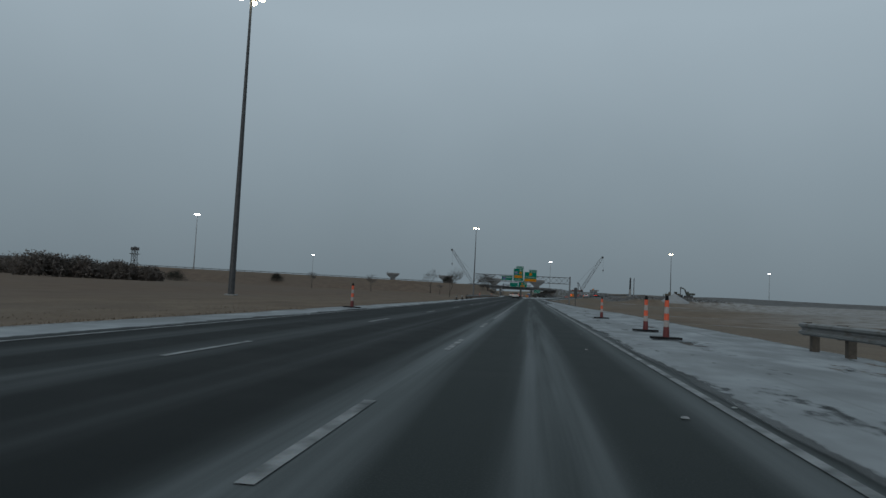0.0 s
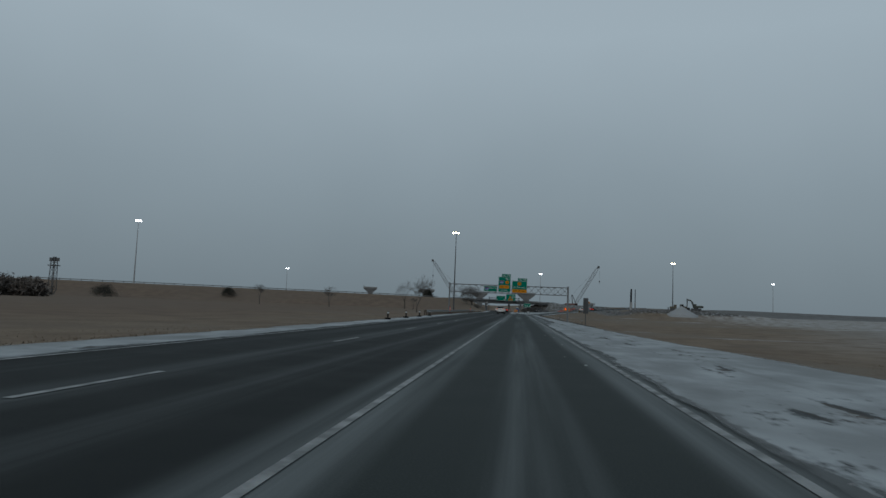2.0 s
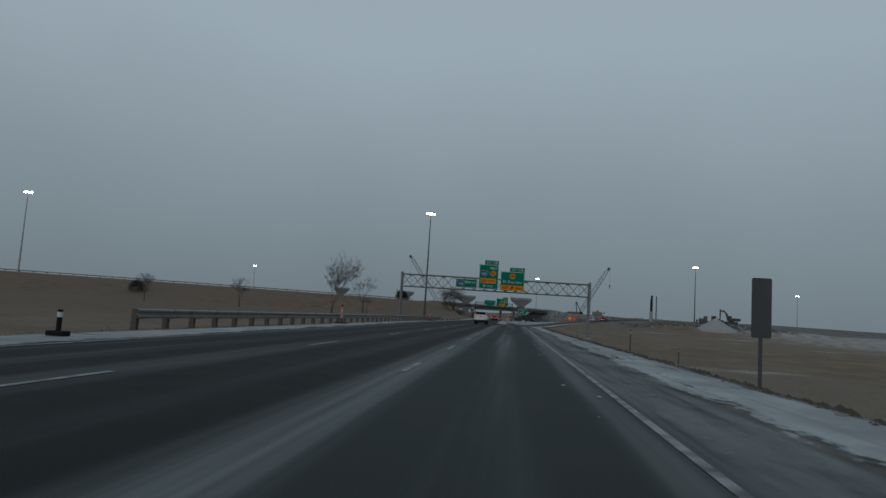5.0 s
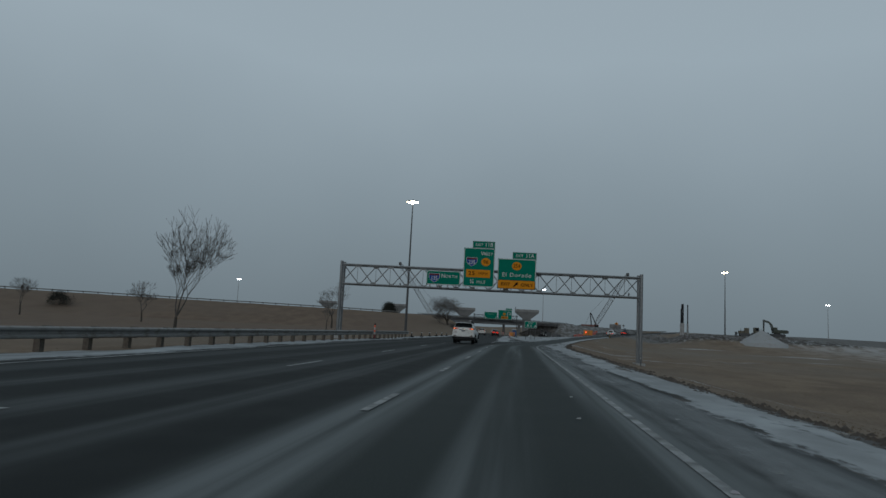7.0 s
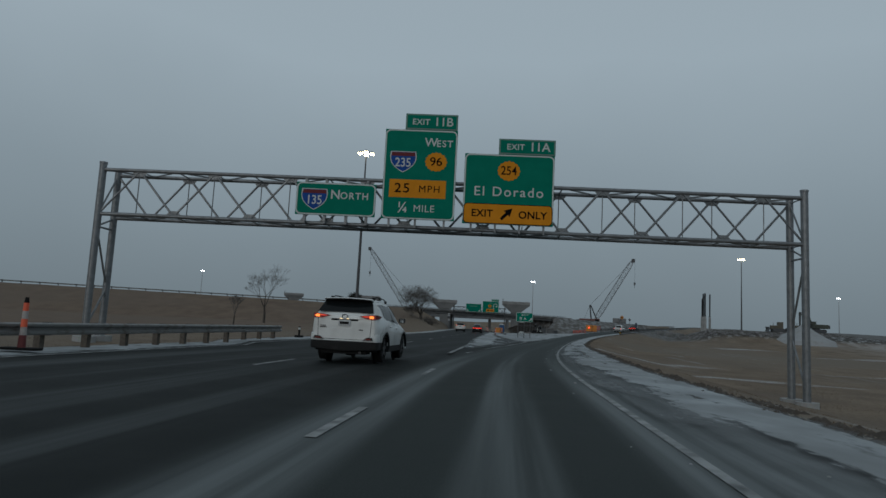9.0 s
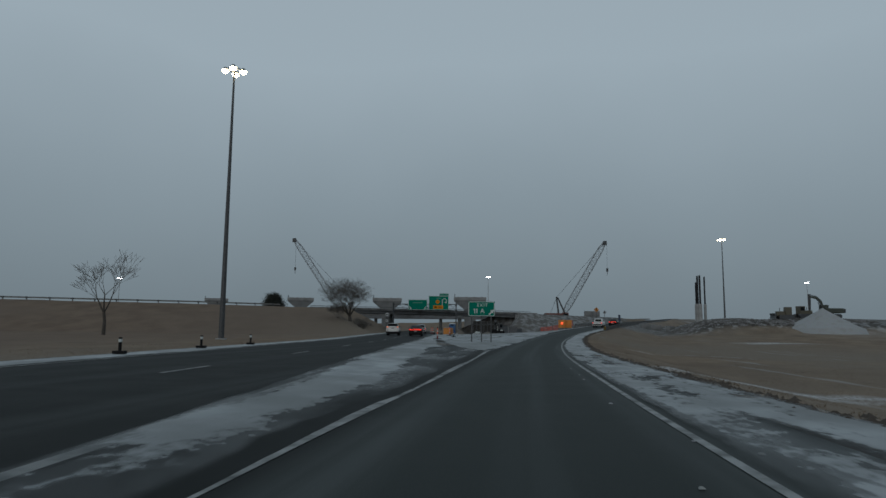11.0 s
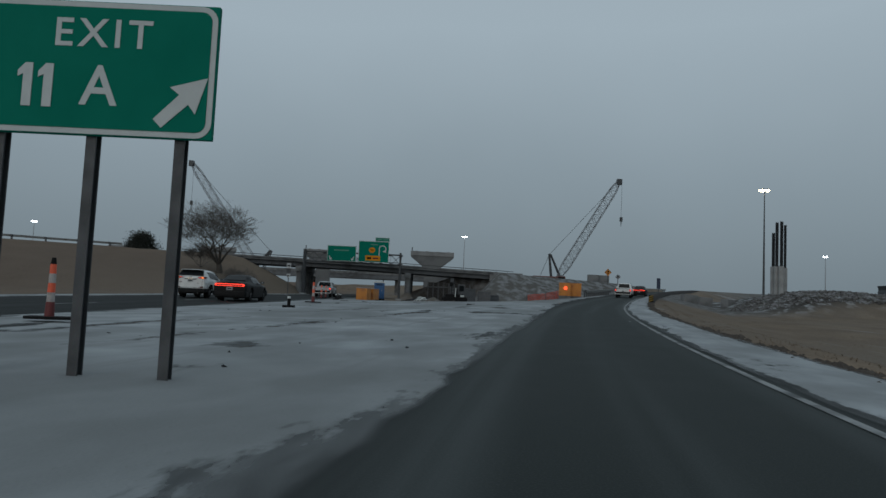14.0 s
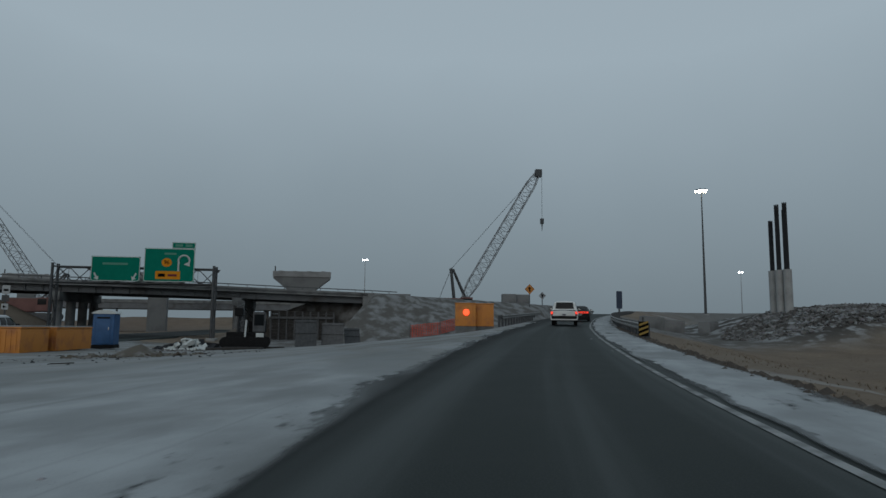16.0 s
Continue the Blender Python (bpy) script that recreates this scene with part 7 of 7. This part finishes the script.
def white_suv(m, label, rails=True):
    sh = Shell(((0, 1.20), (0.04, 1.265), (0.10, 1.33), (0.22, 1.46), (0.36, 1.605), (0.46, 1.665), (0.9, 1.705), (1.5, 1.71), (2.1, 1.68), (2.5, 1.61), (2.85, 1.44), (3.20, 1.22), (3.45, 1.10), (4.1, 1.0), (4.42, 0.88), (4.58, 0.62)),
               ((0, 1.17), (0.3, 1.19), (0.7, 1.17), (1.3, 1.10), (2.0, 1.06), (2.8, 1.02), (3.4, 0.96), (4.2, 0.86), (4.58, 0.58)),
               ((0, 0.80), (0.03, 0.835), (0.08, 0.865), (0.2, 0.895), (0.5, 0.915), (0.95, 0.93), (1.6, 0.915), (3.0, 0.92), (3.6, 0.93), (4.1, 0.89), (4.4, 0.80), (4.58, 0.68)), 0.635, 0.36, 0.35, (0.97, 3.63), 0.415, 0.50)
    lamp = (((0.40, 1.215), (0.56, 1.245), (0.82, 1.26), (0.84, 1.14), (0.60, 1.145)), M_TAIL_LENS, "tail_lamp_lens")
    lit = (((0.46, 1.212), (0.64, 1.222), (0.64, 1.196), (0.54, 1.194)), M_TAIL_BAR, "tail_lamp_bar")
    hot = (((0.67, 1.228), (0.76, 1.228), (0.80, 1.195), (0.76, 1.162), (0.67, 1.162)), M_TAIL_HOT, "brake_lamp")
    panes = (("quarter_window", (0.92, 1.26, 0.58, 1.18)), ("side_window", (1.30, 2.14, 1.22, 1.98)), ("side_window", (2.22, 3.10, 2.05, 2.46)))
    c = car("suv", label, m, sh, 4.58, M_CAR_WHITE, panes, (0.065, 0.385, 0.755, 0.635), (2.58, 3.16, 0.60, 0.72), (lamp, lit, hot),
            {"cladding": True, "rails": (0.62, 2.35) if rails else None, "mirror": 2.80, "pillars": ((1.22, 1.34, -0.08), (2.10, 2.26, -0.16)), "handles": (1.52, 2.46), "seams": (1.28, 2.18, 3.2), "bumper": None, "plate": (0.0, 1.03), "plate_lamps": True})
    for s in (-1, 1):
        # the lamps wrap round on to the flanks
        wrap = bmesh.new()
        grid_mesh(wrap, [[(s * (float(np.interp(y, (0, 0.03, 0.08, 0.2, 0.5), (0.80, 0.835, 0.865, 0.895, 0.915))) + 0.014), y, z) for z in (zl, (zl + zh) / 2, zh)] for y, zl, zh in ((-0.03, 1.14, 1.26), (0.04, 1.145, 1.262), (0.12, 1.155, 1.255), (0.24, 1.185, 1.235), (0.34, 1.205, 1.215))])
        part("lamp_wrap", wrap, M_TAIL_DIM, c, "dark red lamp lens on the flank")
        part("sill_trim", box(bmesh.new(), (min(s * 0.84, s * 0.935), 1.36, 0.27), (max(s * 0.84, s * 0.935), 3.24, 0.44), 0.03), M_CLAD, c)
        refl = bmesh.new()
        prism(refl, [(s * 0.52, 0.585), (s * 0.80, 0.60), (s * 0.76, 0.675), (s * 0.62, 0.665)], 0.03, pose(0, -0.078, 0))
        bmesh.ops.recalc_face_normals(refl, faces=refl.faces[:])
        rf = part("reflector_housing", refl, M_CLAD, c)
        lens = bmesh.new()
        prism(lens, [(s * 0.57, 0.60), (s * 0.76, 0.61), (s * 0.73, 0.65), (s * 0.63, 0.648)], 0.02, pose(0, -0.084, 0))
        part("reflector", lens, M_TAIL_DIM, rf)
    part("bumper_cover", wrap_band(0.918, 0.54, lambda x: 0.545, lambda x: float(np.interp(abs(x), (0.5, 0.62, 0.78, 0.92), (0.575, 0.60, 0.72, 0.76))), 0.06), M_CAR_WHITE, c, smooth_angle=50)
    part("rear_bumper", wrap_band(0.922, 0.56, lambda x: 0.29 + 0.06 * abs(x), lambda x: 0.555, 0.055), M_CLAD, c, "black plastic lower bumper", smooth_angle=50)
    part("rear_skirt", box(bmesh.new(), (-0.62, 0.05, 0.22), (0.62, 0.5, 0.42), 0.05), M_RUBBER, c)
    tube_end = tube(bmesh.new(), (0.45, 0.0, 0.27), (0.45, 0.3, 0.27), 0.035, seg=12)
    part("exhaust_pipe", tube_end, M_RIM, c)
    # body-wide spoiler over the rear window, dark underneath
    sp = bmesh.new()
    rows = []
    for k in range(13):
        t = -1 + k / 6
        x, drop, back = 0.648 * t, 0.022 * t * t, 0.05 * t * t
        rows.append([(x, 0.50, 1.695 - drop * 2), (x, 0.30, 1.704 - drop), (x, 0.18 + back, 1.694 - drop), (x, 0.155 + back, 1.68 - drop), (x, 0.185 + back, 1.662 - drop), (x, 0.42, 1.64 - drop)])
    grid_mesh(sp, rows)
    sp.faces.new([sp.verts.new(p) for p in rows[0]])
    sp.faces.new([sp.verts.new(p) for p in rows[-1]][::-1])
    bmesh.ops.recalc_face_normals(sp, faces=sp.faces[:])
    spo = part("roof_spoiler", sp, M_CAR_WHITE, c, smooth_angle=40)
    lip = bmesh.new()
    grid_mesh(lip, [[(0.635 * t, 0.168 + 0.05 * t * t, 1.668 - 0.022 * t * t), (0.64 * t, 0.20 + 0.05 * t * t, 1.635 - 0.022 * t * t)] for t in np.linspace(-1, 1, 13)])
    part("spoiler_underside", lip, M_CLAD, spo)
    em = bmesh.new()
    for k in range(20):
        a, b = 2 * math.pi * k / 20, 2 * math.pi * (k + 1) / 20
        tube(em, (0.075 * math.cos(a), -0.012, 1.20 + 0.05 * math.sin(a)), (0.075 * math.cos(b), -0.012, 1.20 + 0.05 * math.sin(b)), 0.011, seg=5)
    part("badge", em, M_CHROME, c)
    part("garnish", box(bmesh.new(), (-0.40, -0.035, 1.13), (0.40, 0.01, 1.155), 0.01), M_CAR_WHITE, c)
    part("wiper_recess", box(bmesh.new(), (-0.36, -0.006, 1.085), (0.36, 0.004, 1.13), 0.004), M_RUBBER, c)
    seam = bmesh.new()
    for x0, z0, x1, z1 in ((-0.62, 0.60, 0.56, 0.60), (0.56, 0.60, 0.70, 0.69), (0.70, 0.69, 0.72, 1.14), (-0.62, 0.60, -0.70, 0.68), (-0.70, 0.68, -0.72, 1.14)):
        tube(seam, (x0, -0.002, z0), (x1, -0.002, z1), 0.006, seg=4)
    part("tailgate_seam", seam, M_RUBBER, c)
    for x0, x1, z in ((-0.64, -0.50, 0.94), (-0.66, -0.48, 0.90), (0.40, 0.50, 0.86)):
        part("badge_bar", box(bmesh.new(), (x0, -0.012, z - 0.012), (x1, -0.002, z + 0.01)), M_RIM, c)
    return c


white_suv(pose(-4.20, 194.10, 0.0, 0, 0, -1.6) @ Matrix.Scale(1.02, 4), "dirty white SUV with black cladding and brake lamps lit")
white_suv(pose(-8.5, 306.5, 0.01, 0, 0, 2.0), "white crossover with lit tail lamps in the inner lane", False)


def dark_sedan(m, label):
    sh = Shell(((0, 0.98), (0.05, 1.03), (0.62, 1.06), (0.80, 1.10), (1.45, 1.39), (1.75, 1.45), (2.4, 1.465), (2.75, 1.43), (3.55, 1.0), (4.4, 0.93), (4.85, 0.82), (5.05, 0.6)),
               ((0, 0.88), (0.5, 0.98), (1.5, 0.95), (3.4, 0.92), (4.5, 0.82), (5.05, 0.55)),
               ((0, 0.84), (0.15, 0.90), (0.8, 0.945), (3.6, 0.945), (4.6, 0.9), (5.05, 0.7)), 0.62, 0.22, 0.36, (1.05, 4.08), 0.40)
    panes = (("side_window", (1.42, 2.28, 1.55, 2.26)), ("side_window", (2.34, 3.25, 2.32, 2.78)))
    return car("sedan", label, m, sh, 5.05, M_CAR_BLACK, panes, (0.86, 1.44, 0.62, 0.52), (2.82, 3.50, 0.55, 0.68), (),
               {"light_bar": (0.795, 0.925, 0.80), "mirror": 3.05, "handles": (1.9, 2.95), "seams": (1.4, 2.3, 3.35), "bumper": (0.24, 0.52), "plate": (0.0, 0.66)})


dark_sedan(pose(-5.0, 303.0, 0.0, 0, 0, 1.6), "black sedan with a full-width red tail lamp lit")


def pickup(m, label, mat):
    sh = Shell(((0, 1.06), (0.05, 1.08), (1.75, 1.10), (1.80, 1.14), (1.98, 1.68), (2.2, 1.76), (3.3, 1.76), (3.55, 1.70), (4.2, 1.22), (5.2, 1.13), (5.5, 0.98), (5.65, 0.7)),
               ((0, 1.03), (1.8, 1.06), (4.2, 1.05), (5.2, 1.0), (5.65, 0.62)),
               ((0, 0.93), (0.1, 0.95), (5.1, 0.95), (5.65, 0.82)), 0.70, 0.42, 0.39, (1.15, 4.65), 0.46)
    lamp = (((0.74, 1.03), (0.92, 1.03), (0.92, 0.72), (0.78, 0.72)), M_TAIL_DIM, "tail_lamp_lens")
    hot = (((0.77, 1.0), (0.90, 1.0), (0.90, 0.86), (0.79, 0.86)), M_TAIL, "tail_lamp")
    panes = (("side_window", (2.05, 2.78, 2.12, 2.74)), ("side_window", (2.86, 3.9, 2.84, 3.5)))
    c = car("pickup_truck", label, m, sh, 5.65, mat, panes, (1.82, 1.97, 0.66, 0.60), (3.60, 4.16, 0.64, 0.74), (lamp, hot),
            {"mirror": 3.75, "handles": (2.2, 3.0), "seams": (2.0, 2.82, 4.1), "bumper": (0.50, 0.72), "dark_bumper": True, "plate": (0.0, 0.80)})
    part("bed_liner", box(bmesh.new(), (-0.80, 0.10, 1.075), (0.80, 1.70, 1.108), 0.01), M_CLAD, c)
    return c


ry = 345.8
pickup(pose(28.5, ry, float(ramp_z(ry)) + 0.02, 1.9, 0, -19.5), "white pickup truck with tail lamps lit climbing the ramp", M_CAR_WHITE)
dark_sedan(pose(35.2, 361.5, float(ramp_z(361.5)) + 0.02, 1.9, 0, -21), "black sedan ahead on the climbing ramp")
pickup(pose(-6.4, 339.0, 0.05, 0, 0, 2.2), "silver pickup truck with tail lamps lit nearing the bridge", M_CAR_SILVER)


# ---- trees and shrubs ----
def bare_tree(x, y, height, spread, seed, label, levels=5, trunk=0.28, forks=3, lean=0.0, twig=0.02, bole=0.30, limbs=3):
    """A leafless tree: a tapered trunk that forks again and again; the finest twigs are slim three-sided rods."""
    rnd = random.Random(seed)
    tree = thing("tree", label, "tree", pose(x, y, ground_at(x, y)), "bare trees")
    wood, twigs = bmesh.new(), ([], [])

    def rod(p, q, r0, r1, n):
        v, f = twigs
        d = (q - p).normalized()
        a = d.cross(Vector((0.3, 0.8, 0.5))).normalized()
        b = d.cross(a)
        k = len(v)
        for c, r in ((p, r0), (q, r1)):
            for j in range(n):
                t = 2 * math.pi * j / n
                v.append(tuple(c + (a * math.cos(t) + b * math.sin(t)) * r))
        f.extend((k + j, k + (j + 1) % n, k + n + (j + 1) % n, k + n + j) for j in range(n))

    def grow(p, d, length, r, level):
        n = 3
        for k in range(n):
            q = p + d * (length / n)
            r2 = r * (0.86 if level else 0.88)
            if r > 0.07:
                tube(wood, p, q, r, r2, seg=8 if r > 0.1 else 5, caps=False)
            else:
                rod(p, q, max(r, twig), max(r2, twig * 0.7), 5 if r > 0.03 else 3)
            p, r = q, r2
            d = (d + Vector((rnd.uniform(-1, 1), rnd.uniform(-1, 1), rnd.uniform(-0.3, 0.7))) * 0.13).normalized()
        if level >= levels:
            return
        count = limbs if level == 0 else forks + (1 if level in (1, 2) and rnd.random() < 0.6 else 0)
        if level == 0:
            length = height * 0.30
        for k in range(count):
            a = 2 * math.pi * (k + rnd.random() * 0.7) / count
            out = Vector((math.cos(a), math.sin(a), 0))
            open_ = rnd.uniform(0.3, 1.05) * spread
            nd = (d + out * open_ + Vector((0, 0, 0.12))).normalized()
            grow(p, nd, length * rnd.uniform(0.56, 0.92), r * rnd.uniform(0.55, 0.72), level + 1)

    grow(Vector((0, 0, -0.3)), Vector((lean, 0, 1)).normalized(), height * bole, trunk, 0)
    part("trunk", wood, M_BARK, tree, smooth_angle=60)
    me = bpy.data.meshes.new("twigs")
    me.from_pydata(twigs[0], [], twigs[1])
    me.materials.append(M_TWIG)
    crown = new("crown", me)
    crown.parent = tree
    return tree


def leafy_shrub(x, y, w, h, n, seed, label, base=None, mat=None, spray=1.0):
    """An evergreen: a short trunk under thousands of small sprays set in clumps, with gaps between."""
    rnd = random.Random(seed)
    t = thing("shrub", label, "shrub", pose(x, y, ground_at(x, y) if base is None else base), "evergreen shrubs")
    part("trunk", tube(bmesh.new(), (0, 0, -0.3), (0, 0, h * 0.55), 0.14, 0.05, seg=8), M_BARK, t)
    verts, faces = [], []
    clumps = []
    for _ in range(60):
        a, z = rnd.uniform(0, 2 * math.pi), rnd.random() ** 0.8
        q = w / 2 * (1 - z ** 2.2) ** 0.5 * rnd.uniform(0.45, 1.0)
        clumps.append((q * math.cos(a), q * math.sin(a), 0.15 * h + 0.85 * h * z, rnd.uniform(0.12, 0.24) * w))
    for k in range(n):
        cx, cy, cz, cr = clumps[k % len(clumps)]
        p = Vector([max(-0.9, min(0.9, rnd.gauss(0, 0.5))) for _ in range(3)]) * cr + Vector((cx, cy, cz))
        if p.z < 0.02:
            continue
        s = rnd.uniform(0.10, 0.22) * spray
        d = Vector((rnd.uniform(-1, 1), rnd.uniform(-1, 1), rnd.uniform(-0.2, 1.1))).normalized()
        e = d.cross(Vector((rnd.random(), rnd.random(), rnd.random()))).normalized()
        i = len(verts)
        verts += [tuple(p - e * s * 0.4), tuple(p + e * s * 0.4), tuple(p + d * s * 1.3 + e * s * 0.15), tuple(p + d * s * 1.3 - e * s * 0.15)]
        faces.append((i, i + 1, i + 2, i + 3))
    me = bpy.data.meshes.new("foliage")
    me.from_pydata(verts, [], faces)
    me.materials.append(mat or M_CEDAR)
    cr = new("crown", me)
    cr.parent = t
    return t


bare_tree(-22.2, 352.0, 9.5, 1.32, 4, "broad bare cottonwood beside the embankment", 7, 0.46, 3, 0.0, 0.0125, 0.13, 6)
bare_tree(-20.2, 353.4, 4.2, 1.2, 40, "low bare thicket round the foot of the cottonwood", 6, 0.08, 3, 0.0, 0.012, 0.05, 7)
bare_tree(-25.0, 353.0, 4.0, 1.2, 41, "low bare thicket round the foot of the cottonwood", 6, 0.08, 3, 0.0, 0.012, 0.05, 7)
bare_tree(-22.0, 180.0, 7.0, 0.62, 8, "slender bare tree on the grass median", 6, 0.14, 3, 0.04, 0.010, 0.22, 3)
bare_tree(-45.2, 297.8, 10.5, 0.95, 12, "bare round-crowned tree on the grass slope", 5, 0.26, 3)
bare_tree(-36.0, 262.0, 5.5, 0.7, 15, "small bare tree on the grass slope", 4, 0.12, 3)
bare_tree(-58.0, 236.0, 6.0, 0.95, 18, "bare shrubby tree on the western slope", 5, 0.15, 3)
bare_tree(-82.0, 240.0, 6.5, 0.95, 21, "bare shrubby tree on the western slope", 5, 0.15, 3)
bare_tree(-255.0, 236.0, 12.0, 0.9, 24, "bare tree before the distant overpass", 5, 0.3, 3)


leafy_shrub(-48.5, 387.0, 5.8, 5.1, 14000, 31, "dark round cedar behind the embankment rail", 4.2)
leafy_shrub(-150.0, 262.0, 9.0, 3.4, 6000, 33, "dark low cedar clump on the western hill")
leafy_shrub(-120.0, 300.0, 6.0, 3.0, 4000, 34, "dark low cedar on the western hill")
leafy_shrub(-185.0, 215.0, 16.0, 4.2, 7000, 35, "dark brown thicket on the western slope", None, M_BRUSH, 2.6)

for k, (x, y, w, h) in enumerate(((-124.0, 152.0, 12.0, 4.2), (-117.0, 158.0, 11.0, 3.6), (-110.5, 163.0, 10.0, 3.2), (-104.0, 167.0, 8.0, 2.4))):
    leafy_shrub(x, y, w, h, 12000, 60 + k, "tangled brown winter thicket on the western slope", None, M_BRUSH, 2.4)

# ---- dry grass along the verges, loose clods at the snow's edge, far woods ----
def grass(name, count, place, seed, label, hmin, hmax):
    rnd = random.Random(seed)
    pts = [place(rnd) for _ in range(count)]
    zs = land(np.array([p[0] for p in pts]), np.array([p[1] for p in pts]))
    verts, faces = [], []
    for (x, y), z in zip(pts, zs):
        a, h = rnd.uniform(0, 2 * math.pi), rnd.uniform(hmin, hmax)
        for k in range(3):
            a += 2.1
            dx, dy, w = math.cos(a), math.sin(a), 0.012
            lean = rnd.uniform(0.9, 2.2) * h
            i = len(verts)
            verts += [(x - dy * w, y + dx * w, z - 0.03), (x + dy * w, y - dx * w, z - 0.03), (x + dx * lean, y + dy * lean, z + h)]
            faces.append((i, i + 1, i + 2))
    me = bpy.data.meshes.new(name)
    me.from_pydata(verts, [], faces)
    me.materials.append(M_STRAW)
    return tagged(new(name, me), label, "grass", kind="stuff")


M_STRAW = paint("dry_straw", (0.215, 0.168, 0.125), 0.95, vary=0.3, scale=0.7, dirt=(0.12, 0.093, 0.07), dirt_amount=0.5)


def east_verge(r):
    y = r.uniform(60, 345)
    return float(np.interp(y, EDGE_Y, EDGE_X)) + float(np.interp(y, VERGE_Y, VERGE_W)) + 0.15 + r.random() * 15, y


def west_verge(r):
    y = r.uniform(0, 345)
    return float(np.interp(y, (0, 70, 170, 345), (-10.6, -10.6, -12.3, -15.5))) - r.random() ** 1.6 * 7, y


grass("verge_grass", 45000, east_verge, 51, "dry brown winter grass covering the verge", 0.012, 0.035)
grass("median_grass", 16000, west_verge, 52, "dry brown winter grass covering the median", 0.015, 0.05)


def edge_clods():
    """Dark clods and tufts where the plough has torn the turf along the snow's edge."""
    rnd = random.Random(77)
    verts, faces = [], []
    for _ in range(5200):
        y = rnd.uniform(90, 345)
        x = float(edge_r(y)) + float(verge_w(y)) + rnd.gauss(0.0, 0.14) + 0.12 * math.sin(y * 1.7)
        z = float(road_height(np.array(x), np.array(y))) - 0.02
        s = rnd.uniform(0.02, 0.09)
        i = len(verts)
        for a, b, c in ((-1, -1, -0.5), (1, -1, -0.5), (1, 1, -0.5), (-1, 1, -0.5), (0.2, 0.1, 1.0)):
            verts.append((x + a * s * rnd.uniform(0.6, 1.8), y + b * s * rnd.uniform(0.6, 2.0), z + 0.03 + c * s * 0.7))
        faces += [(i, i + 1, i + 4), (i + 1, i + 2, i + 4), (i + 2, i + 3, i + 4), (i + 3, i, i + 4)]
    me = bpy.data.meshes.new("turf_clods")
    me.from_pydata(verts, [], faces)
    me.materials.append(M_TURF)
    return tagged(new("turf_clods", me), "dark torn turf clods along the edge of the snow", "turf", kind="stuff")


edge_clods()


def snow_crumbs():
    """Lumps of packed snow dropped on the asphalt and over the gore."""
    rnd = random.Random(78)
    verts, faces = [], []
    for k in range(170):
        y = rnd.uniform(0, 330)
        if k % 2 and y > 240:
            x = rnd.uniform(float(main_r(y)) + 0.5, float(ramp_l(y)))
        else:
            x = float(edge_r(y)) + rnd.choice((rnd.uniform(-0.7, 0.9), rnd.uniform(0.3, 1.6), rnd.uniform(-0.9, 0.4)))
        z = float(road_height(np.array(x), np.array(y)))
        s = rnd.uniform(0.008, 0.03)
        i = len(verts)
        for a, b, c in ((-1, -1, -0.3), (1, -1, -0.3), (1, 1, -0.3), (-1, 1, -0.3), (-0.5, -0.5, 0.6), (0.6, -0.4, 0.7), (0.4, 0.6, 0.5), (-0.6, 0.4, 0.6)):
            verts.append((x + a * s * rnd.uniform(0.7, 1.6), y + b * s * rnd.uniform(0.7, 1.8), z + 0.02 + c * s * 0.6))
        faces += [tuple(i + j for j in f) for f in ((4, 5, 6, 7), (0, 1, 5, 4), (1, 2, 6, 5), (2, 3, 7, 6), (3, 0, 4, 7))]
    me = bpy.data.meshes.new("snow_crumbs")
    me.from_pydata(verts, [], faces)
    me.materials.append(M_HEAP)
    return tagged(new("snow_crumbs", me), "small lumps of packed snow scattered on the pavement", "snow", kind="stuff")


snow_crumbs()


def far_woods():
    """Low leafless woods along the horizon."""
    rnd = random.Random(90)
    verts, faces = [], []
    for _ in range(9000):
        a = rnd.uniform(-60, 70)
        d = rnd.uniform(900, 1500)
        x, y = d * math.sin(radians(a)), 200 + d * math.cos(radians(a))
        h = rnd.uniform(3, 9) * (0.6 + 0.5 * math.sin(a * 0.5) ** 2)
        w = rnd.uniform(2, 6)
        i = len(verts)
        z = -1.5
        t = rnd.uniform(0, 3)
        cx, sy = math.cos(t) * w, math.sin(t) * w
        verts += [(x - cx, y - sy, z), (x + cx, y + sy, z), (x + cx * 0.6, y + sy * 0.6, z + h * rnd.uniform(0.6, 0.9)), (x, y, z + h), (x - cx * 0.6, y - sy * 0.6, z + h * rnd.uniform(0.5, 0.9)), (x - sy, y + cx, z), (x + sy, y - cx, z)]
        faces += [(i, i + 1, i + 2, i + 3, i + 4), (i + 5, i + 6, i + 3)]
    me = bpy.data.meshes.new("far_woods")
    me.from_pydata(verts, [], faces)
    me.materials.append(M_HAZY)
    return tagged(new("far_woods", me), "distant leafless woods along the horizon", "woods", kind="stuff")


# pale blue-grey: distance haze is put into the woods' colour
M_HAZY = paint("haze_tinted_woods", (0.20, 0.215, 0.225), 1.0, vary=0.3, scale=0.05)
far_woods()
